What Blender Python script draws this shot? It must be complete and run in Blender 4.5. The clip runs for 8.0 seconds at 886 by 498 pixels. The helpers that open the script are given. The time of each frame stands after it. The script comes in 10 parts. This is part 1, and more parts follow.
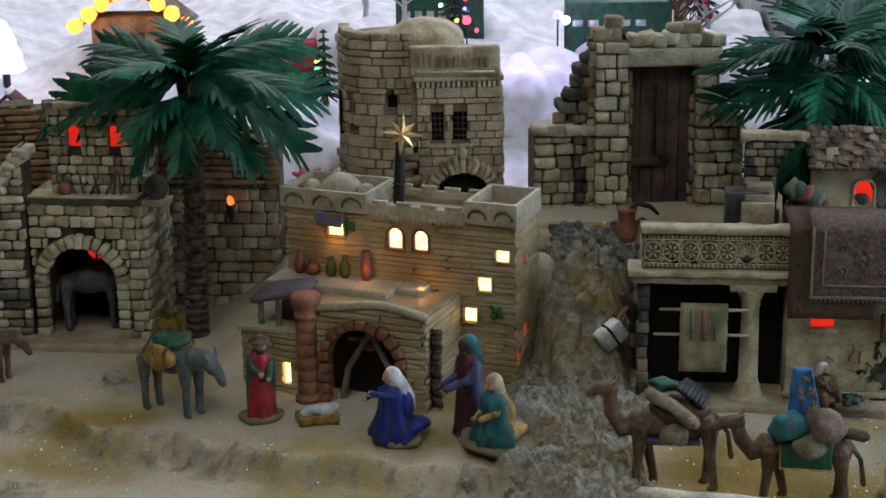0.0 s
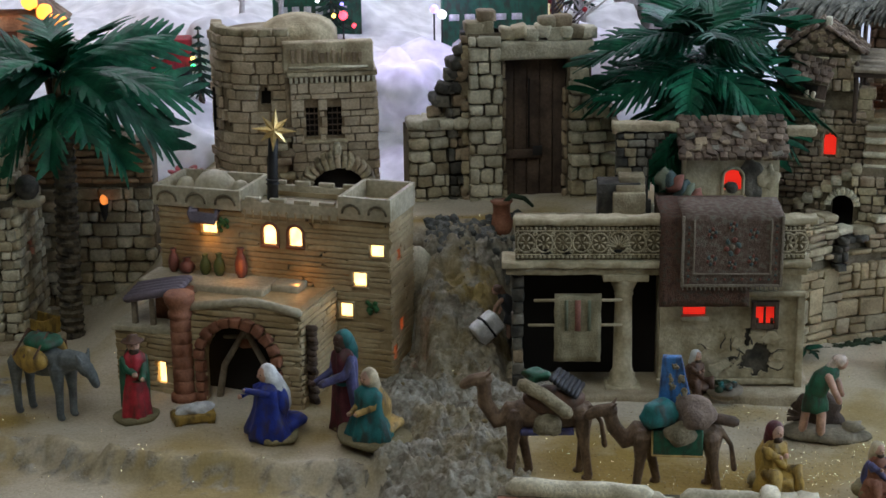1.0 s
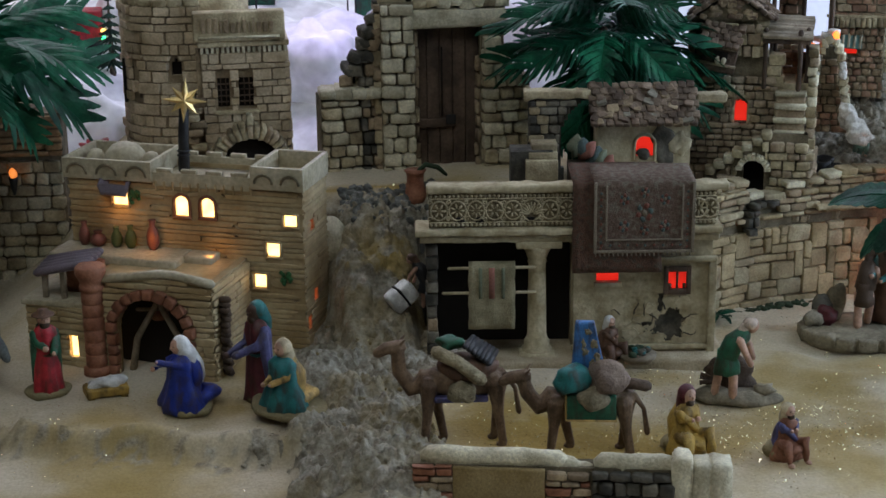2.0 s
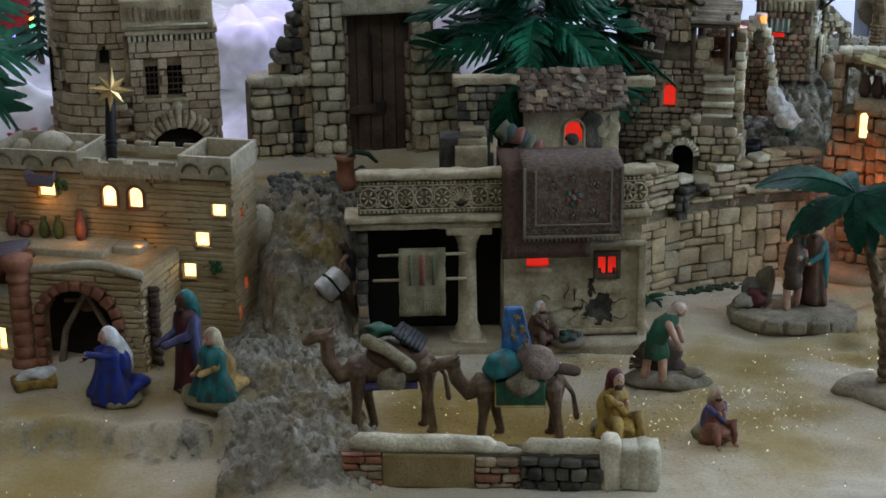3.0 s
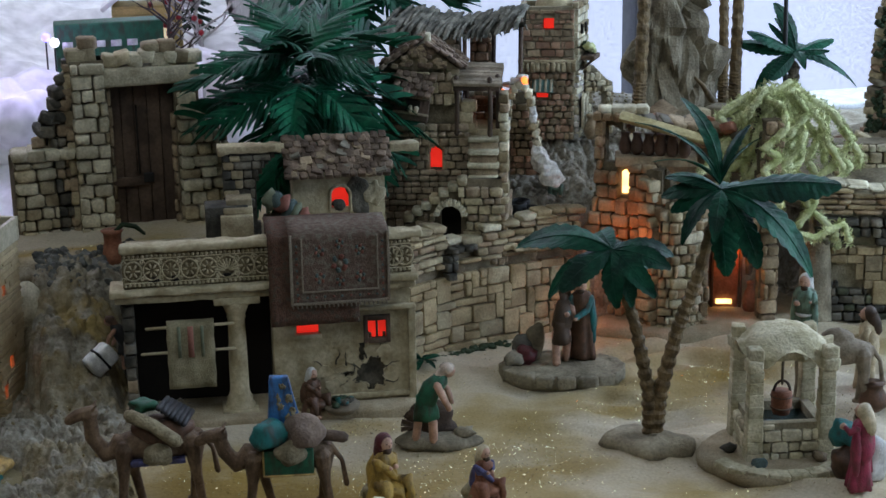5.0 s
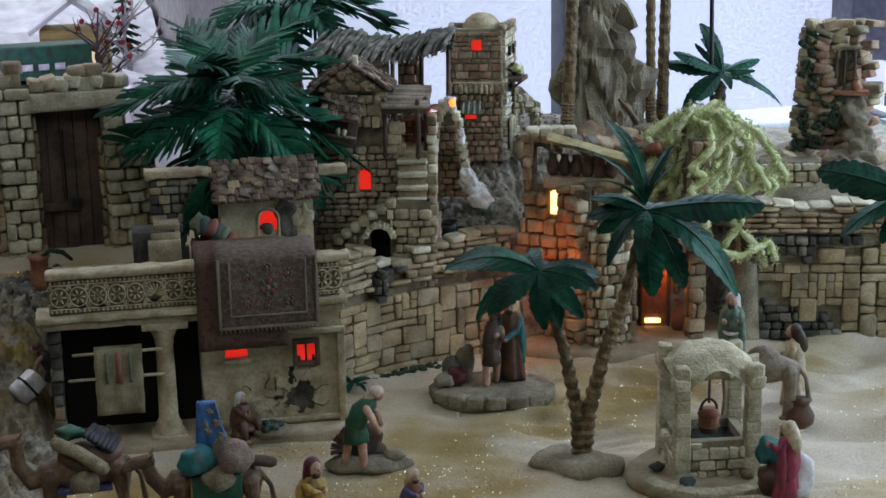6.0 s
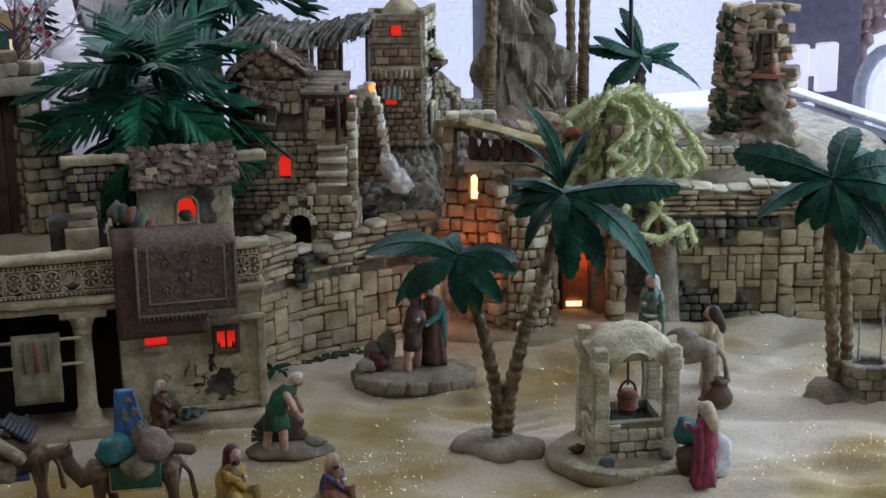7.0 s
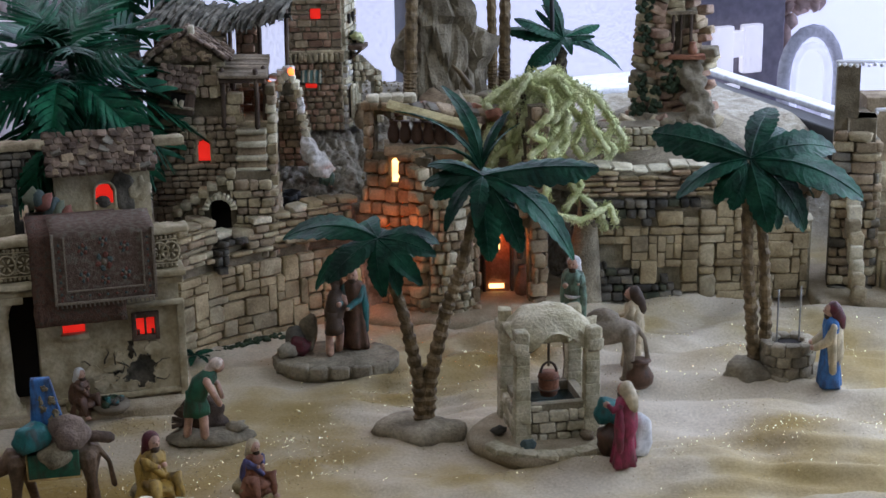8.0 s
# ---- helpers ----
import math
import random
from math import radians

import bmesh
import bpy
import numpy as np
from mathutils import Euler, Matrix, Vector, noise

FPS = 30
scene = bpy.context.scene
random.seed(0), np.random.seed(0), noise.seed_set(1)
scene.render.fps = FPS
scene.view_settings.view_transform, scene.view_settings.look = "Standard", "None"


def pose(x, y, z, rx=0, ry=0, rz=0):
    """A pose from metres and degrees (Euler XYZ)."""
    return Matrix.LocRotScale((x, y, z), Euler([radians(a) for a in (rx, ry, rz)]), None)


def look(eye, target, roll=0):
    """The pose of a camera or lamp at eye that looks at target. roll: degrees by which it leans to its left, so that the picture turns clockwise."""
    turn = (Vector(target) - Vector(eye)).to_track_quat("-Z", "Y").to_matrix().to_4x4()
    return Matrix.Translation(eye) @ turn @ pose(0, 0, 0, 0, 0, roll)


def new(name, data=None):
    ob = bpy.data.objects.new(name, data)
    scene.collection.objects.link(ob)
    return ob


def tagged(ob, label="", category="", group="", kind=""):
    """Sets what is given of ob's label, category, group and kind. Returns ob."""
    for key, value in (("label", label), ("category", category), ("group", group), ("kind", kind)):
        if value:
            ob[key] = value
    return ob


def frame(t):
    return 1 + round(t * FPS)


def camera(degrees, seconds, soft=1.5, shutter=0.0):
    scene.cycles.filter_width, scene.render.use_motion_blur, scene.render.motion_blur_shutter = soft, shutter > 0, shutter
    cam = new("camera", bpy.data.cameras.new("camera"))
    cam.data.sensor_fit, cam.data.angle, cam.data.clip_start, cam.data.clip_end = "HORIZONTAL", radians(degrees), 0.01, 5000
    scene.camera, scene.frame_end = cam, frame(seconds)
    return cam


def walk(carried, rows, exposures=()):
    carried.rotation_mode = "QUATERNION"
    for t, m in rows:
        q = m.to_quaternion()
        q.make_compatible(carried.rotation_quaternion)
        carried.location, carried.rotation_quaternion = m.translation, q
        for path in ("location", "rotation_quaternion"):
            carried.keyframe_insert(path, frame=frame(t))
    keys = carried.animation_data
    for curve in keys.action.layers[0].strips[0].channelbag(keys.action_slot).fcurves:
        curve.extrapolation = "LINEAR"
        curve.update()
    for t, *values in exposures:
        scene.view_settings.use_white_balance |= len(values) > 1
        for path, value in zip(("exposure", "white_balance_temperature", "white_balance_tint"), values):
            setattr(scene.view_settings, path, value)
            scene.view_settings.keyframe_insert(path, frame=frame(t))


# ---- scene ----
cam = camera(29.3, 8.0, soft=1.6)
PATH = [
    (0, -0.0000, -0.0000, 0.5650, 73.332, 0.736, -0.221),
    (0.5, 0.0104, -0.0006, 0.5646, 73.291, 0.735, -2.267),
    (1, 0.0187, -0.0011, 0.5632, 73.158, 0.729, -3.903),
    (1.5, 0.0222, -0.0018, 0.5612, 72.796, 0.673, -5.275),
    (2, 0.0268, -0.0012, 0.5576, 72.268, 0.625, -6.603),
    (3.5, 0.0479, -0.0017, 0.5605, 71.690, 0.648, -9.952),
    (4, 0.0579, -0.0055, 0.5634, 72.545, 0.727, -11.943),
    (4.5, 0.0696, -0.0088, 0.5637, 73.183, 0.816, -13.831),
    (6, 0.0858, -0.0152, 0.5682, 74.273, 0.854, -17.443),
    (6.5, 0.0915, -0.0179, 0.5685, 74.141, 0.835, -18.510),
    (7, 0.0958, -0.0197, 0.5668, 73.791, 0.762, -19.807),
    (7.5, 0.1025, -0.0207, 0.5656, 73.315, 0.733, -20.906),
    (8, 0.1063, -0.0211, 0.5652, 73.217, 0.708, -22.188),
]
walk(cam, [(t, pose(*p)) for t, *p in PATH], [(0, 0.12, 6400, 9), (2, 0.0, 6300, 10), (4, -0.1, 6050, 9), (6.5, -0.09, 6300, 13), (8, -0.12, 6250, 20)])

# ---- light: daylight through the shop windows, unseen fill lamps over hall and snow ----
world = bpy.data.worlds.new("world")
scene.world = world
world.use_nodes = True
wn = world.node_tree.nodes
sky = wn.new("ShaderNodeTexSky")
sky.sky_type, sky.sun_disc = "NISHITA", False
sky.sun_elevation, sky.sun_rotation = radians(38), radians(60)
world.node_tree.links.new(sky.outputs[0], wn["Background"].inputs[0])
wn["Background"].inputs[1].default_value = 0.09


def area_lamp(name, m, sx, sy, power, color):
    data = bpy.data.lights.new(name, "AREA")
    data.shape, data.size, data.size_y, data.energy, data.color = "RECTANGLE", sx, sy, power, color
    ob = new(name, data)
    ob.matrix_world = m
    return ob


def glow_lamp(name, x, y, z, power, color, size=0.006):
    data = bpy.data.lights.new(name, "POINT")
    data.energy, data.color, data.shadow_soft_size = power, color, size
    ob = new(name, data)
    ob.location = (x, y, z)
    return ob


WINDOW_BACK = area_lamp("window_light", look((1.0, 2.55, 0.75), (0.75, 1.2, 0.0)), 1.5, 1.2, 15.0, (0.70, 0.84, 1.0))
WINDOW_SIDE = area_lamp("window_light", look((1.62, 1.2, 0.52), (0.2, 1.4, 0.08)), 1.6, 0.8, 20.0, (0.68, 0.83, 1.0))
# fill lamps added out of view to brighten the fronts and the snow
HALL = area_lamp("fill_light", look((-0.35, 0.05, 2.2), (0.15, 1.4, 0.05)), 1.6, 1.2, 13.0, (0.93, 0.985, 0.95))
SNOW = area_lamp("fill_light", look((-0.3, 2.7, 1.5), (0.0, 2.3, 0.1)), 1.0, 0.6, 13.0, (0.88, 0.86, 1.0))

# ---- materials ----


def material(name, a, b, rough=0.75, scale=30.0, grain=500.0, bump=0.3, spread=0.22, metal=0.0, spec=0.35, c=None, fleck=0.2, wash=0.0):
    """Two colours mixed by a stain, fine grain, a tone for each object, relief."""
    m = bpy.data.materials.new(name)
    m.use_nodes = True
    nt = m.node_tree
    n, link = nt.nodes, nt.links.new
    p = n["Principled BSDF"]
    geo = n.new("ShaderNodeNewGeometry")
    stain = n.new("ShaderNodeTexNoise")
    stain.inputs["Scale"].default_value, stain.inputs["Detail"].default_value = scale, 5.0
    link(geo.outputs["Position"], stain.inputs["Vector"])
    ramp = n.new("ShaderNodeValToRGB")
    ramp.color_ramp.elements[0].position, ramp.color_ramp.elements[1].position = 0.36, 0.62
    ramp.color_ramp.elements[0].color, ramp.color_ramp.elements[1].color = (*a, 1), (*b, 1)
    if c:
        e = ramp.color_ramp.elements.new(0.5)
        e.color = (*c, 1)
    link(stain.outputs[0], ramp.inputs[0])
    fine = n.new("ShaderNodeTexNoise")
    fine.inputs["Scale"].default_value, fine.inputs["Detail"].default_value = grain, 4.0
    link(geo.outputs["Position"], fine.inputs["Vector"])
    info = n.new("ShaderNodeObjectInfo")
    tone = n.new("ShaderNodeMapRange")
    tone.inputs["To Min"].default_value, tone.inputs["To Max"].default_value = 1 - spread, 1 + spread
    link(info.outputs["Random"], tone.inputs["Value"])
    grainy = n.new("ShaderNodeMapRange")
    grainy.inputs["From Min"].default_value, grainy.inputs["From Max"].default_value = 0.3, 0.7
    grainy.inputs["To Min"].default_value, grainy.inputs["To Max"].default_value = 1 - fleck, 1 + fleck * 0.9
    link(fine.outputs[0], grainy.inputs["Value"])
    mul = n.new("ShaderNodeMath")
    mul.operation = "MULTIPLY"
    link(tone.outputs[0], mul.inputs[0])
    link(grainy.outputs[0], mul.inputs[1])
    mix = n.new("ShaderNodeVectorMath")
    mix.operation = "SCALE"
    link(ramp.outputs[0], mix.inputs[0])
    link(mul.outputs[0], mix.inputs["Scale"])
    colour = mix.outputs[0]
    if wash:
        # brown glaze left in streaks over the paint
        streak = n.new("ShaderNodeTexNoise")
        streak.inputs["Scale"].default_value, streak.inputs["Detail"].default_value = 160.0, 6.0
        stretch = n.new("ShaderNodeMapping")
        stretch.inputs["Scale"].default_value = (1.0, 1.0, 0.4)
        link(geo.outputs["Position"], stretch.inputs["Vector"])
        link(stretch.outputs[0], streak.inputs["Vector"])
        amount = n.new("ShaderNodeMapRange")
        amount.inputs["From Min"].default_value, amount.inputs["From Max"].default_value = 0.47, 0.66
        amount.inputs["To Min"].default_value, amount.inputs["To Max"].default_value = 0.0, wash
        link(streak.outputs[0], amount.inputs["Value"])
        glaze = n.new("ShaderNodeMix")
        glaze.data_type = "RGBA"
        link(amount.outputs[0], glaze.inputs[0])
        link(colour, glaze.inputs[6])
        glaze.inputs[7].default_value = (0.045, 0.028, 0.016, 1)
        colour = glaze.outputs[2]
    link(colour, p.inputs["Base Color"])
    p.inputs["Roughness"].default_value, p.inputs["Metallic"].default_value = rough, metal
    p.inputs["Specular IOR Level"].default_value = spec
    if bump:
        bmp = n.new("ShaderNodeBump")
        bmp.inputs["Strength"].default_value, bmp.inputs["Distance"].default_value = bump, 0.002
        link(fine.outputs[0], bmp.inputs["Height"])
        link(bmp.outputs[0], p.inputs["Normal"])
    return m


def painted(name, col, rough=0.5, wash=0.7):
    """Hand-painted resin with a brown glaze in streaks."""
    return material(name, tuple(v * 0.75 for v in col), tuple(min(1, v * 1.2) for v in col), rough=rough, scale=110, grain=700, bump=0.25, spread=0.06, spec=0.4, fleck=0.12, wash=wash)


def plain(name, col, rough=0.5, metal=0.0, spread=0.06, bump=0.08, spec=0.4):
    a = tuple(min(1, v * 0.86) for v in col)
    b = tuple(min(1, v * 1.12) for v in col)
    return material(name, a, b, rough=rough, metal=metal, scale=60, grain=700, bump=bump, spread=spread, spec=spec)


def glowing(name, col, strength):
    m = bpy.data.materials.new(name)
    m.use_nodes = True
    n, link = m.node_tree.nodes, m.node_tree.links.new
    p = n["Principled BSDF"]
    p.inputs["Base Color"].default_value = (*col, 1)
    p.inputs["Emission Color"].default_value = (*col, 1)
    geo = n.new("ShaderNodeNewGeometry")
    no = n.new("ShaderNodeTexNoise")
    no.inputs["Scale"].default_value = 90
    link(geo.outputs["Position"], no.inputs["Vector"])
    mr = n.new("ShaderNodeMapRange")
    mr.inputs["From Min"].default_value, mr.inputs["From Max"].default_value = 0.3, 0.7
    mr.inputs["To Min"].default_value, mr.inputs["To Max"].default_value = strength * 0.7, strength * 1.3
    link(no.outputs[0], mr.inputs["Value"])
    link(mr.outputs[0], p.inputs["Emission Strength"])
    return m


TAN = material("tan_stone", (0.255, 0.20, 0.12), (0.50, 0.43, 0.28), rough=0.82, scale=45, grain=420, bump=0.5, spread=0.26)
PALE = material("pale_stone", (0.39, 0.345, 0.235), (0.66, 0.61, 0.455), rough=0.8, scale=50, grain=420, bump=0.45, spread=0.18)
BROWN = material("brown_stone", (0.20, 0.145, 0.09), (0.40, 0.31, 0.20), rough=0.85, scale=45, grain=420, bump=0.5, spread=0.28)
GREY = material("grey_stone", (0.11, 0.098, 0.075), (0.25, 0.225, 0.175), rough=0.85, scale=60, grain=400, bump=0.5, spread=0.3)
DARKROCK = material("dark_stone", (0.035, 0.033, 0.027), (0.11, 0.10, 0.08), rough=0.8, scale=70, grain=400, bump=0.5, spread=0.3)
MORTAR = material("mortar", (0.11, 0.09, 0.055), (0.22, 0.18, 0.12), rough=0.95, scale=60, grain=500, bump=0.5, spread=0.05)
PALEMORTAR = material("pale_mortar", (0.2, 0.175, 0.115), (0.34, 0.30, 0.21), rough=0.95, scale=60, grain=500, bump=0.5, spread=0.05)
CERAMIC = material("beige_ceramic", (0.31, 0.215, 0.10), (0.50, 0.40, 0.235), rough=0.5, scale=22, grain=260, bump=0.22, spread=0.1, spec=0.45, c=(0.41, 0.31, 0.17), fleck=0.12)
CERAMICPALE = material("pale_ceramic", (0.36, 0.31, 0.205), (0.50, 0.45, 0.33), rough=0.5, scale=30, grain=260, bump=0.2, spread=0.06)
TERRA = material("terracotta", (0.20, 0.075, 0.04), (0.33, 0.145, 0.085), rough=0.6, scale=60, grain=420, bump=0.35, spread=0.2)
PLASTER = material("cream_plaster", (0.31, 0.255, 0.15), (0.51, 0.445, 0.30), rough=0.8, scale=55, grain=300, bump=0.4, spread=0.06, c=(0.43, 0.37, 0.24), fleck=0.16)
RELIEF = material("carved_relief", (0.33, 0.275, 0.165), (0.52, 0.455, 0.31), rough=0.75, scale=90, grain=420, bump=0.4, spread=0.2, fleck=0.2)
# frieze ground darker than its relief, recess shade put into the colour
CARVED = material("carved_stone", (0.11, 0.085, 0.045), (0.27, 0.22, 0.13), rough=0.8, scale=120, grain=420, bump=0.8, spread=0.08)
ROOFTILE = material("clay_roof_tile", (0.085, 0.055, 0.038), (0.24, 0.175, 0.125), rough=0.75, scale=80, grain=420, bump=0.5, spread=0.4)
WOOD = material("dark_wood", (0.055, 0.036, 0.026), (0.125, 0.085, 0.06), rough=0.75, scale=45, grain=350, bump=0.5, spread=0.22)
PALEWOOD = material("weathered_wood", (0.16, 0.125, 0.085), (0.30, 0.25, 0.18), rough=0.8, scale=40, grain=350, bump=0.5, spread=0.22)
SANDBASE = material("sand_base", (0.30, 0.24, 0.15), (0.43, 0.36, 0.25), rough=0.9, scale=40, grain=600, bump=0.5, spread=0.08)
# near-black, puts the shade inside doorways, windows and holes into the colour
BLACK = plain("opening_shade", (0.012, 0.009, 0.007), 0.9, bump=0.0)
WARM = glowing("lit_window", (1.0, 0.62, 0.22), 3.2)
RED = glowing("red_window", (1.0, 0.028, 0.014), 0.6)
ORANGE = glowing("orange_glow", (1.0, 0.16, 0.03), 1.2)
BLADELEAF = material("blade_leaf", (0.003, 0.030, 0.018), (0.011, 0.074, 0.040), rough=0.5, scale=60, grain=300, bump=0.3, spread=0.35, spec=0.15)
LEAF = material("palm_leaf", (0.003, 0.052, 0.026), (0.014, 0.128, 0.060), rough=0.5, scale=60, grain=300, bump=0.3, spread=0.35, spec=0.28)
FERN = material("fern_leaf", (0.002, 0.042, 0.022), (0.012, 0.125, 0.060), rough=0.5, scale=50, grain=300, bump=0.2, spread=0.4, spec=0.2)
TRUNK = material("palm_trunk", (0.028, 0.023, 0.016), (0.17, 0.14, 0.095), rough=0.8, scale=120, grain=500, bump=0.6, spread=0.18)
TRUNKTAN = material("tan_palm_trunk", (0.075, 0.05, 0.022), (0.20, 0.14, 0.07), rough=0.65, scale=120, grain=500, bump=0.3, spread=0.18)
MOSS = material("pale_moss", (0.42, 0.46, 0.20), (0.70, 0.72, 0.44), rough=0.95, scale=70, grain=500, bump=0.6, spread=0.15)
COTTON = material("cotton_snow", (0.80, 0.80, 0.84), (0.88, 0.88, 0.9), rough=0.95, scale=12, grain=40, bump=0.15, spread=0.02)
BOULDER = material("boulder", (0.15, 0.125, 0.085), (0.34, 0.295, 0.21), rough=0.85, scale=35, grain=350, bump=0.6, spread=0.2)
GOLD = plain("gold", (0.75, 0.55, 0.24), 0.35, 0.7)
IRON = plain("dark_iron", (0.03, 0.03, 0.032), 0.5, 0.5)

# ---- mesh helpers ----


def finish(bm, name, mats, smooth=True):
    me = bpy.data.meshes.new(name)
    bm.to_mesh(me)
    bm.free()
    for m in mats if isinstance(mats, (list, tuple)) else [mats]:
        me.materials.append(m)
    if smooth:
        me.shade_smooth()
    return me


def part(name, bm, mats, parent=None, label="", smooth=True):
    ob = new(name, finish(bm, name, mats, smooth))
    ob.parent = parent
    if label:
        ob["label"] = label
    return ob


def thing(name, m, label, category, group="", kind=""):
    ob = new(name)
    ob.empty_display_size = 0.02
    ob.matrix_world = m
    return tagged(ob, label, category, group, kind)


def melt(ob, size=0.0009):
    """Run overlapping forms together into one modelled surface."""
    one = ob.modifiers.new("one", "REMESH")
    one.mode, one.voxel_size, one.use_smooth_shade = "VOXEL", size, True
    soft = ob.modifiers.new("soft", "SMOOTH")
    soft.factor, soft.iterations = 0.5, 3
    return ob


def box(bm, x0, x1, y0, y1, z0, z1, mat=0, bevel=0.0, jitter=0.0):
    vs = bmesh.ops.create_cube(bm, size=1.0, matrix=Matrix.Translation(((x0 + x1) / 2, (y0 + y1) / 2, (z0 + z1) / 2)) @ Matrix.Diagonal((x1 - x0, y1 - y0, z1 - z0, 1)))["verts"]
    fs = {f for v in vs for f in v.link_faces}
    for f in fs:
        f.material_index = mat
    if bevel:
        r = bmesh.ops.bevel(bm, geom=list({e for v in vs for e in v.link_edges}), offset=bevel, segments=2, affect="EDGES", profile=0.6)
        for f in r["faces"]:
            f.material_index = mat
        vs = r["verts"]
    if jitter:
        for v in vs:
            v.co += Vector((random.uniform(-1, 1), random.uniform(-1, 1), random.uniform(-1, 1))) * jitter
    return vs


def boxed(x0, x1, y0, y1, z0, z1, bevel=0.0, jitter=0.0):
    bm = bmesh.new()
    box(bm, x0, x1, y0, y1, z0, z1, 0, bevel, jitter)
    return bm


def tube(bm, pts, radii, mat=0, seg=8, flat=1.0):
    """A tapered, round-ended tube through the points."""
    pts = [Vector(p) for p in pts]
    n = len(pts)
    radii = radii if isinstance(radii, (list, tuple)) else [radii] * n
    d0, d1 = (pts[0] - pts[1]).normalized(), (pts[-1] - pts[-2]).normalized()
    pts = [pts[0] + d0 * radii[0] * 0.75] + pts + [pts[-1] + d1 * radii[-1] * 0.75]
    radii = [radii[0] * 0.45] + list(radii) + [radii[-1] * 0.45]
    rings = []
    for i, p in enumerate(pts):
        d = (pts[min(i + 1, n + 1)] - pts[max(i - 1, 0)]).normalized()
        side = d.cross(Vector((0, 1, 0.13))).normalized()
        up = side.cross(d)
        rings.append([bm.verts.new(p + (side * math.cos(a) + up * math.sin(a) * flat) * radii[i]) for a in [2 * math.pi * k / seg for k in range(seg)]])
    faces = []
    for a, b in zip(rings, rings[1:]):
        for k in range(seg):
            faces.append(bm.faces.new((a[k], a[(k + 1) % seg], b[(k + 1) % seg], b[k])))
    faces.append(bm.faces.new(rings[0][::-1]))
    faces.append(bm.faces.new(rings[-1]))
    for f in faces:
        f.material_index = mat
    return rings


def blob(bm, c, r, mat=0, rough=0.0, sub=2, turn=(0, 0, 0)):
    r = r if isinstance(r, (list, tuple)) else (r, r, r)
    m = pose(*c, *turn) @ Matrix.Diagonal((*r, 1))
    vs = bmesh.ops.create_icosphere(bm, subdivisions=sub, radius=1.0, matrix=m)["verts"]
    for f in {f for v in vs for f in v.link_faces}:
        f.material_index = mat
    if rough:
        seed = Vector((random.random() * 90, random.random() * 90, random.random() * 90))
        s = 1.6 / max(r)
        for v in vs:
            d = v.co - Vector(c)
            v.co = Vector(c) + d * (1 + rough * noise.noise(d * s + seed) * 2)
    return vs


def lathe(bm, prof, c=(0, 0, 0), mat=0, seg=14, wob=0.0, sx=1.0, sy=1.0):
    """A turned form: (radius, height) pairs."""
    rings = []
    ph = random.random() * 6
    for r, z in prof:
        rings.append([bm.verts.new((c[0] + sx * r * (1 + wob * math.sin(5 * a + ph)) * math.cos(a), c[1] + sy * r * (1 + wob * math.sin(5 * a + ph)) * math.sin(a), c[2] + z)) for a in [2 * math.pi * k / seg for k in range(seg)]])
    faces = [bm.faces.new((a[k], a[(k + 1) % seg], b[(k + 1) % seg], b[k])) for a, b in zip(rings, rings[1:]) for k in range(seg)]
    faces.append(bm.faces.new(rings[0][::-1]))
    faces.append(bm.faces.new(rings[-1]))
    for f in faces:
        f.material_index = mat


# unit stones: worn blocks and squared blocks that all masonry shares
UNIT = []
for k in range(16):
    bm = bmesh.new()
    bmesh.ops.create_cube(bm, size=1.0)
    worn = k < 8
    bmesh.ops.bevel(bm, geom=bm.edges[:], offset=0.085 + 0.014 * k if worn else 0.07, segments=1, affect="EDGES")
    for v in bm.verts:
        v.co += Vector([random.uniform(-1, 1) * (0.075 if worn else 0.028) for _ in range(3)])
    UNIT.append(bm)
STONES = {}


def stone_mesh(mat, k):
    key = (mat.name, k)
    if key not in STONES:
        me = finish(UNIT[k].copy(), "stone", mat)
        flat = [Vector((0, 0, 0)) for _ in me.vertices]
        for f in me.polygons:
            for i in f.vertices:
                flat[i] += f.normal * f.area ** (0.6 if k < 8 else 1.2)
        me.normals_split_custom_set_from_vertices([v.normalized() for v in flat])
        STONES[key] = me
    return STONES[key]


def stone(parent, mat, m, size, name="stone", squared=False):
    ob = new(name, stone_mesh(mat, random.randrange(8) + (8 if squared else 0)))
    ob.parent = parent
    ob.matrix_basis = m @ Matrix.Diagonal((*size, 1))
    return ob


class Run:
    """A wall's line in plan: places on it by the length along it; outward is to the right of its way."""

    def __init__(self, pts):
        self.p = [Vector((*q, 0)) for q in pts]
        self.s = [0.0]
        for a, b in zip(self.p, self.p[1:]):
            self.s.append(self.s[-1] + (b - a).length)
        self.length = self.s[-1]
        self.corners = []
        for k in range(1, len(self.p) - 1):
            d0, d1 = (self.p[k] - self.p[k - 1]).normalized(), (self.p[k + 1] - self.p[k]).normalized()
            if d0.dot(d1) < 0.87:
                self.corners.append(self.s[k])

    def at(self, u):
        u = min(max(u, 0), self.length)
        i = max(k for k in range(len(self.p) - 1) if self.s[k] <= u + 1e-9)
        d = (self.p[i + 1] - self.p[i]).normalized()
        return self.p[i] + d * (u - self.s[i]), math.atan2(d.y, d.x)

    def m(self, u, v, out=0.0):
        p, a = self.at(u)
        return Matrix.Translation((p.x + math.sin(a) * out, p.y - math.cos(a) * out, v)) @ Matrix.Rotation(a, 4, "Z")


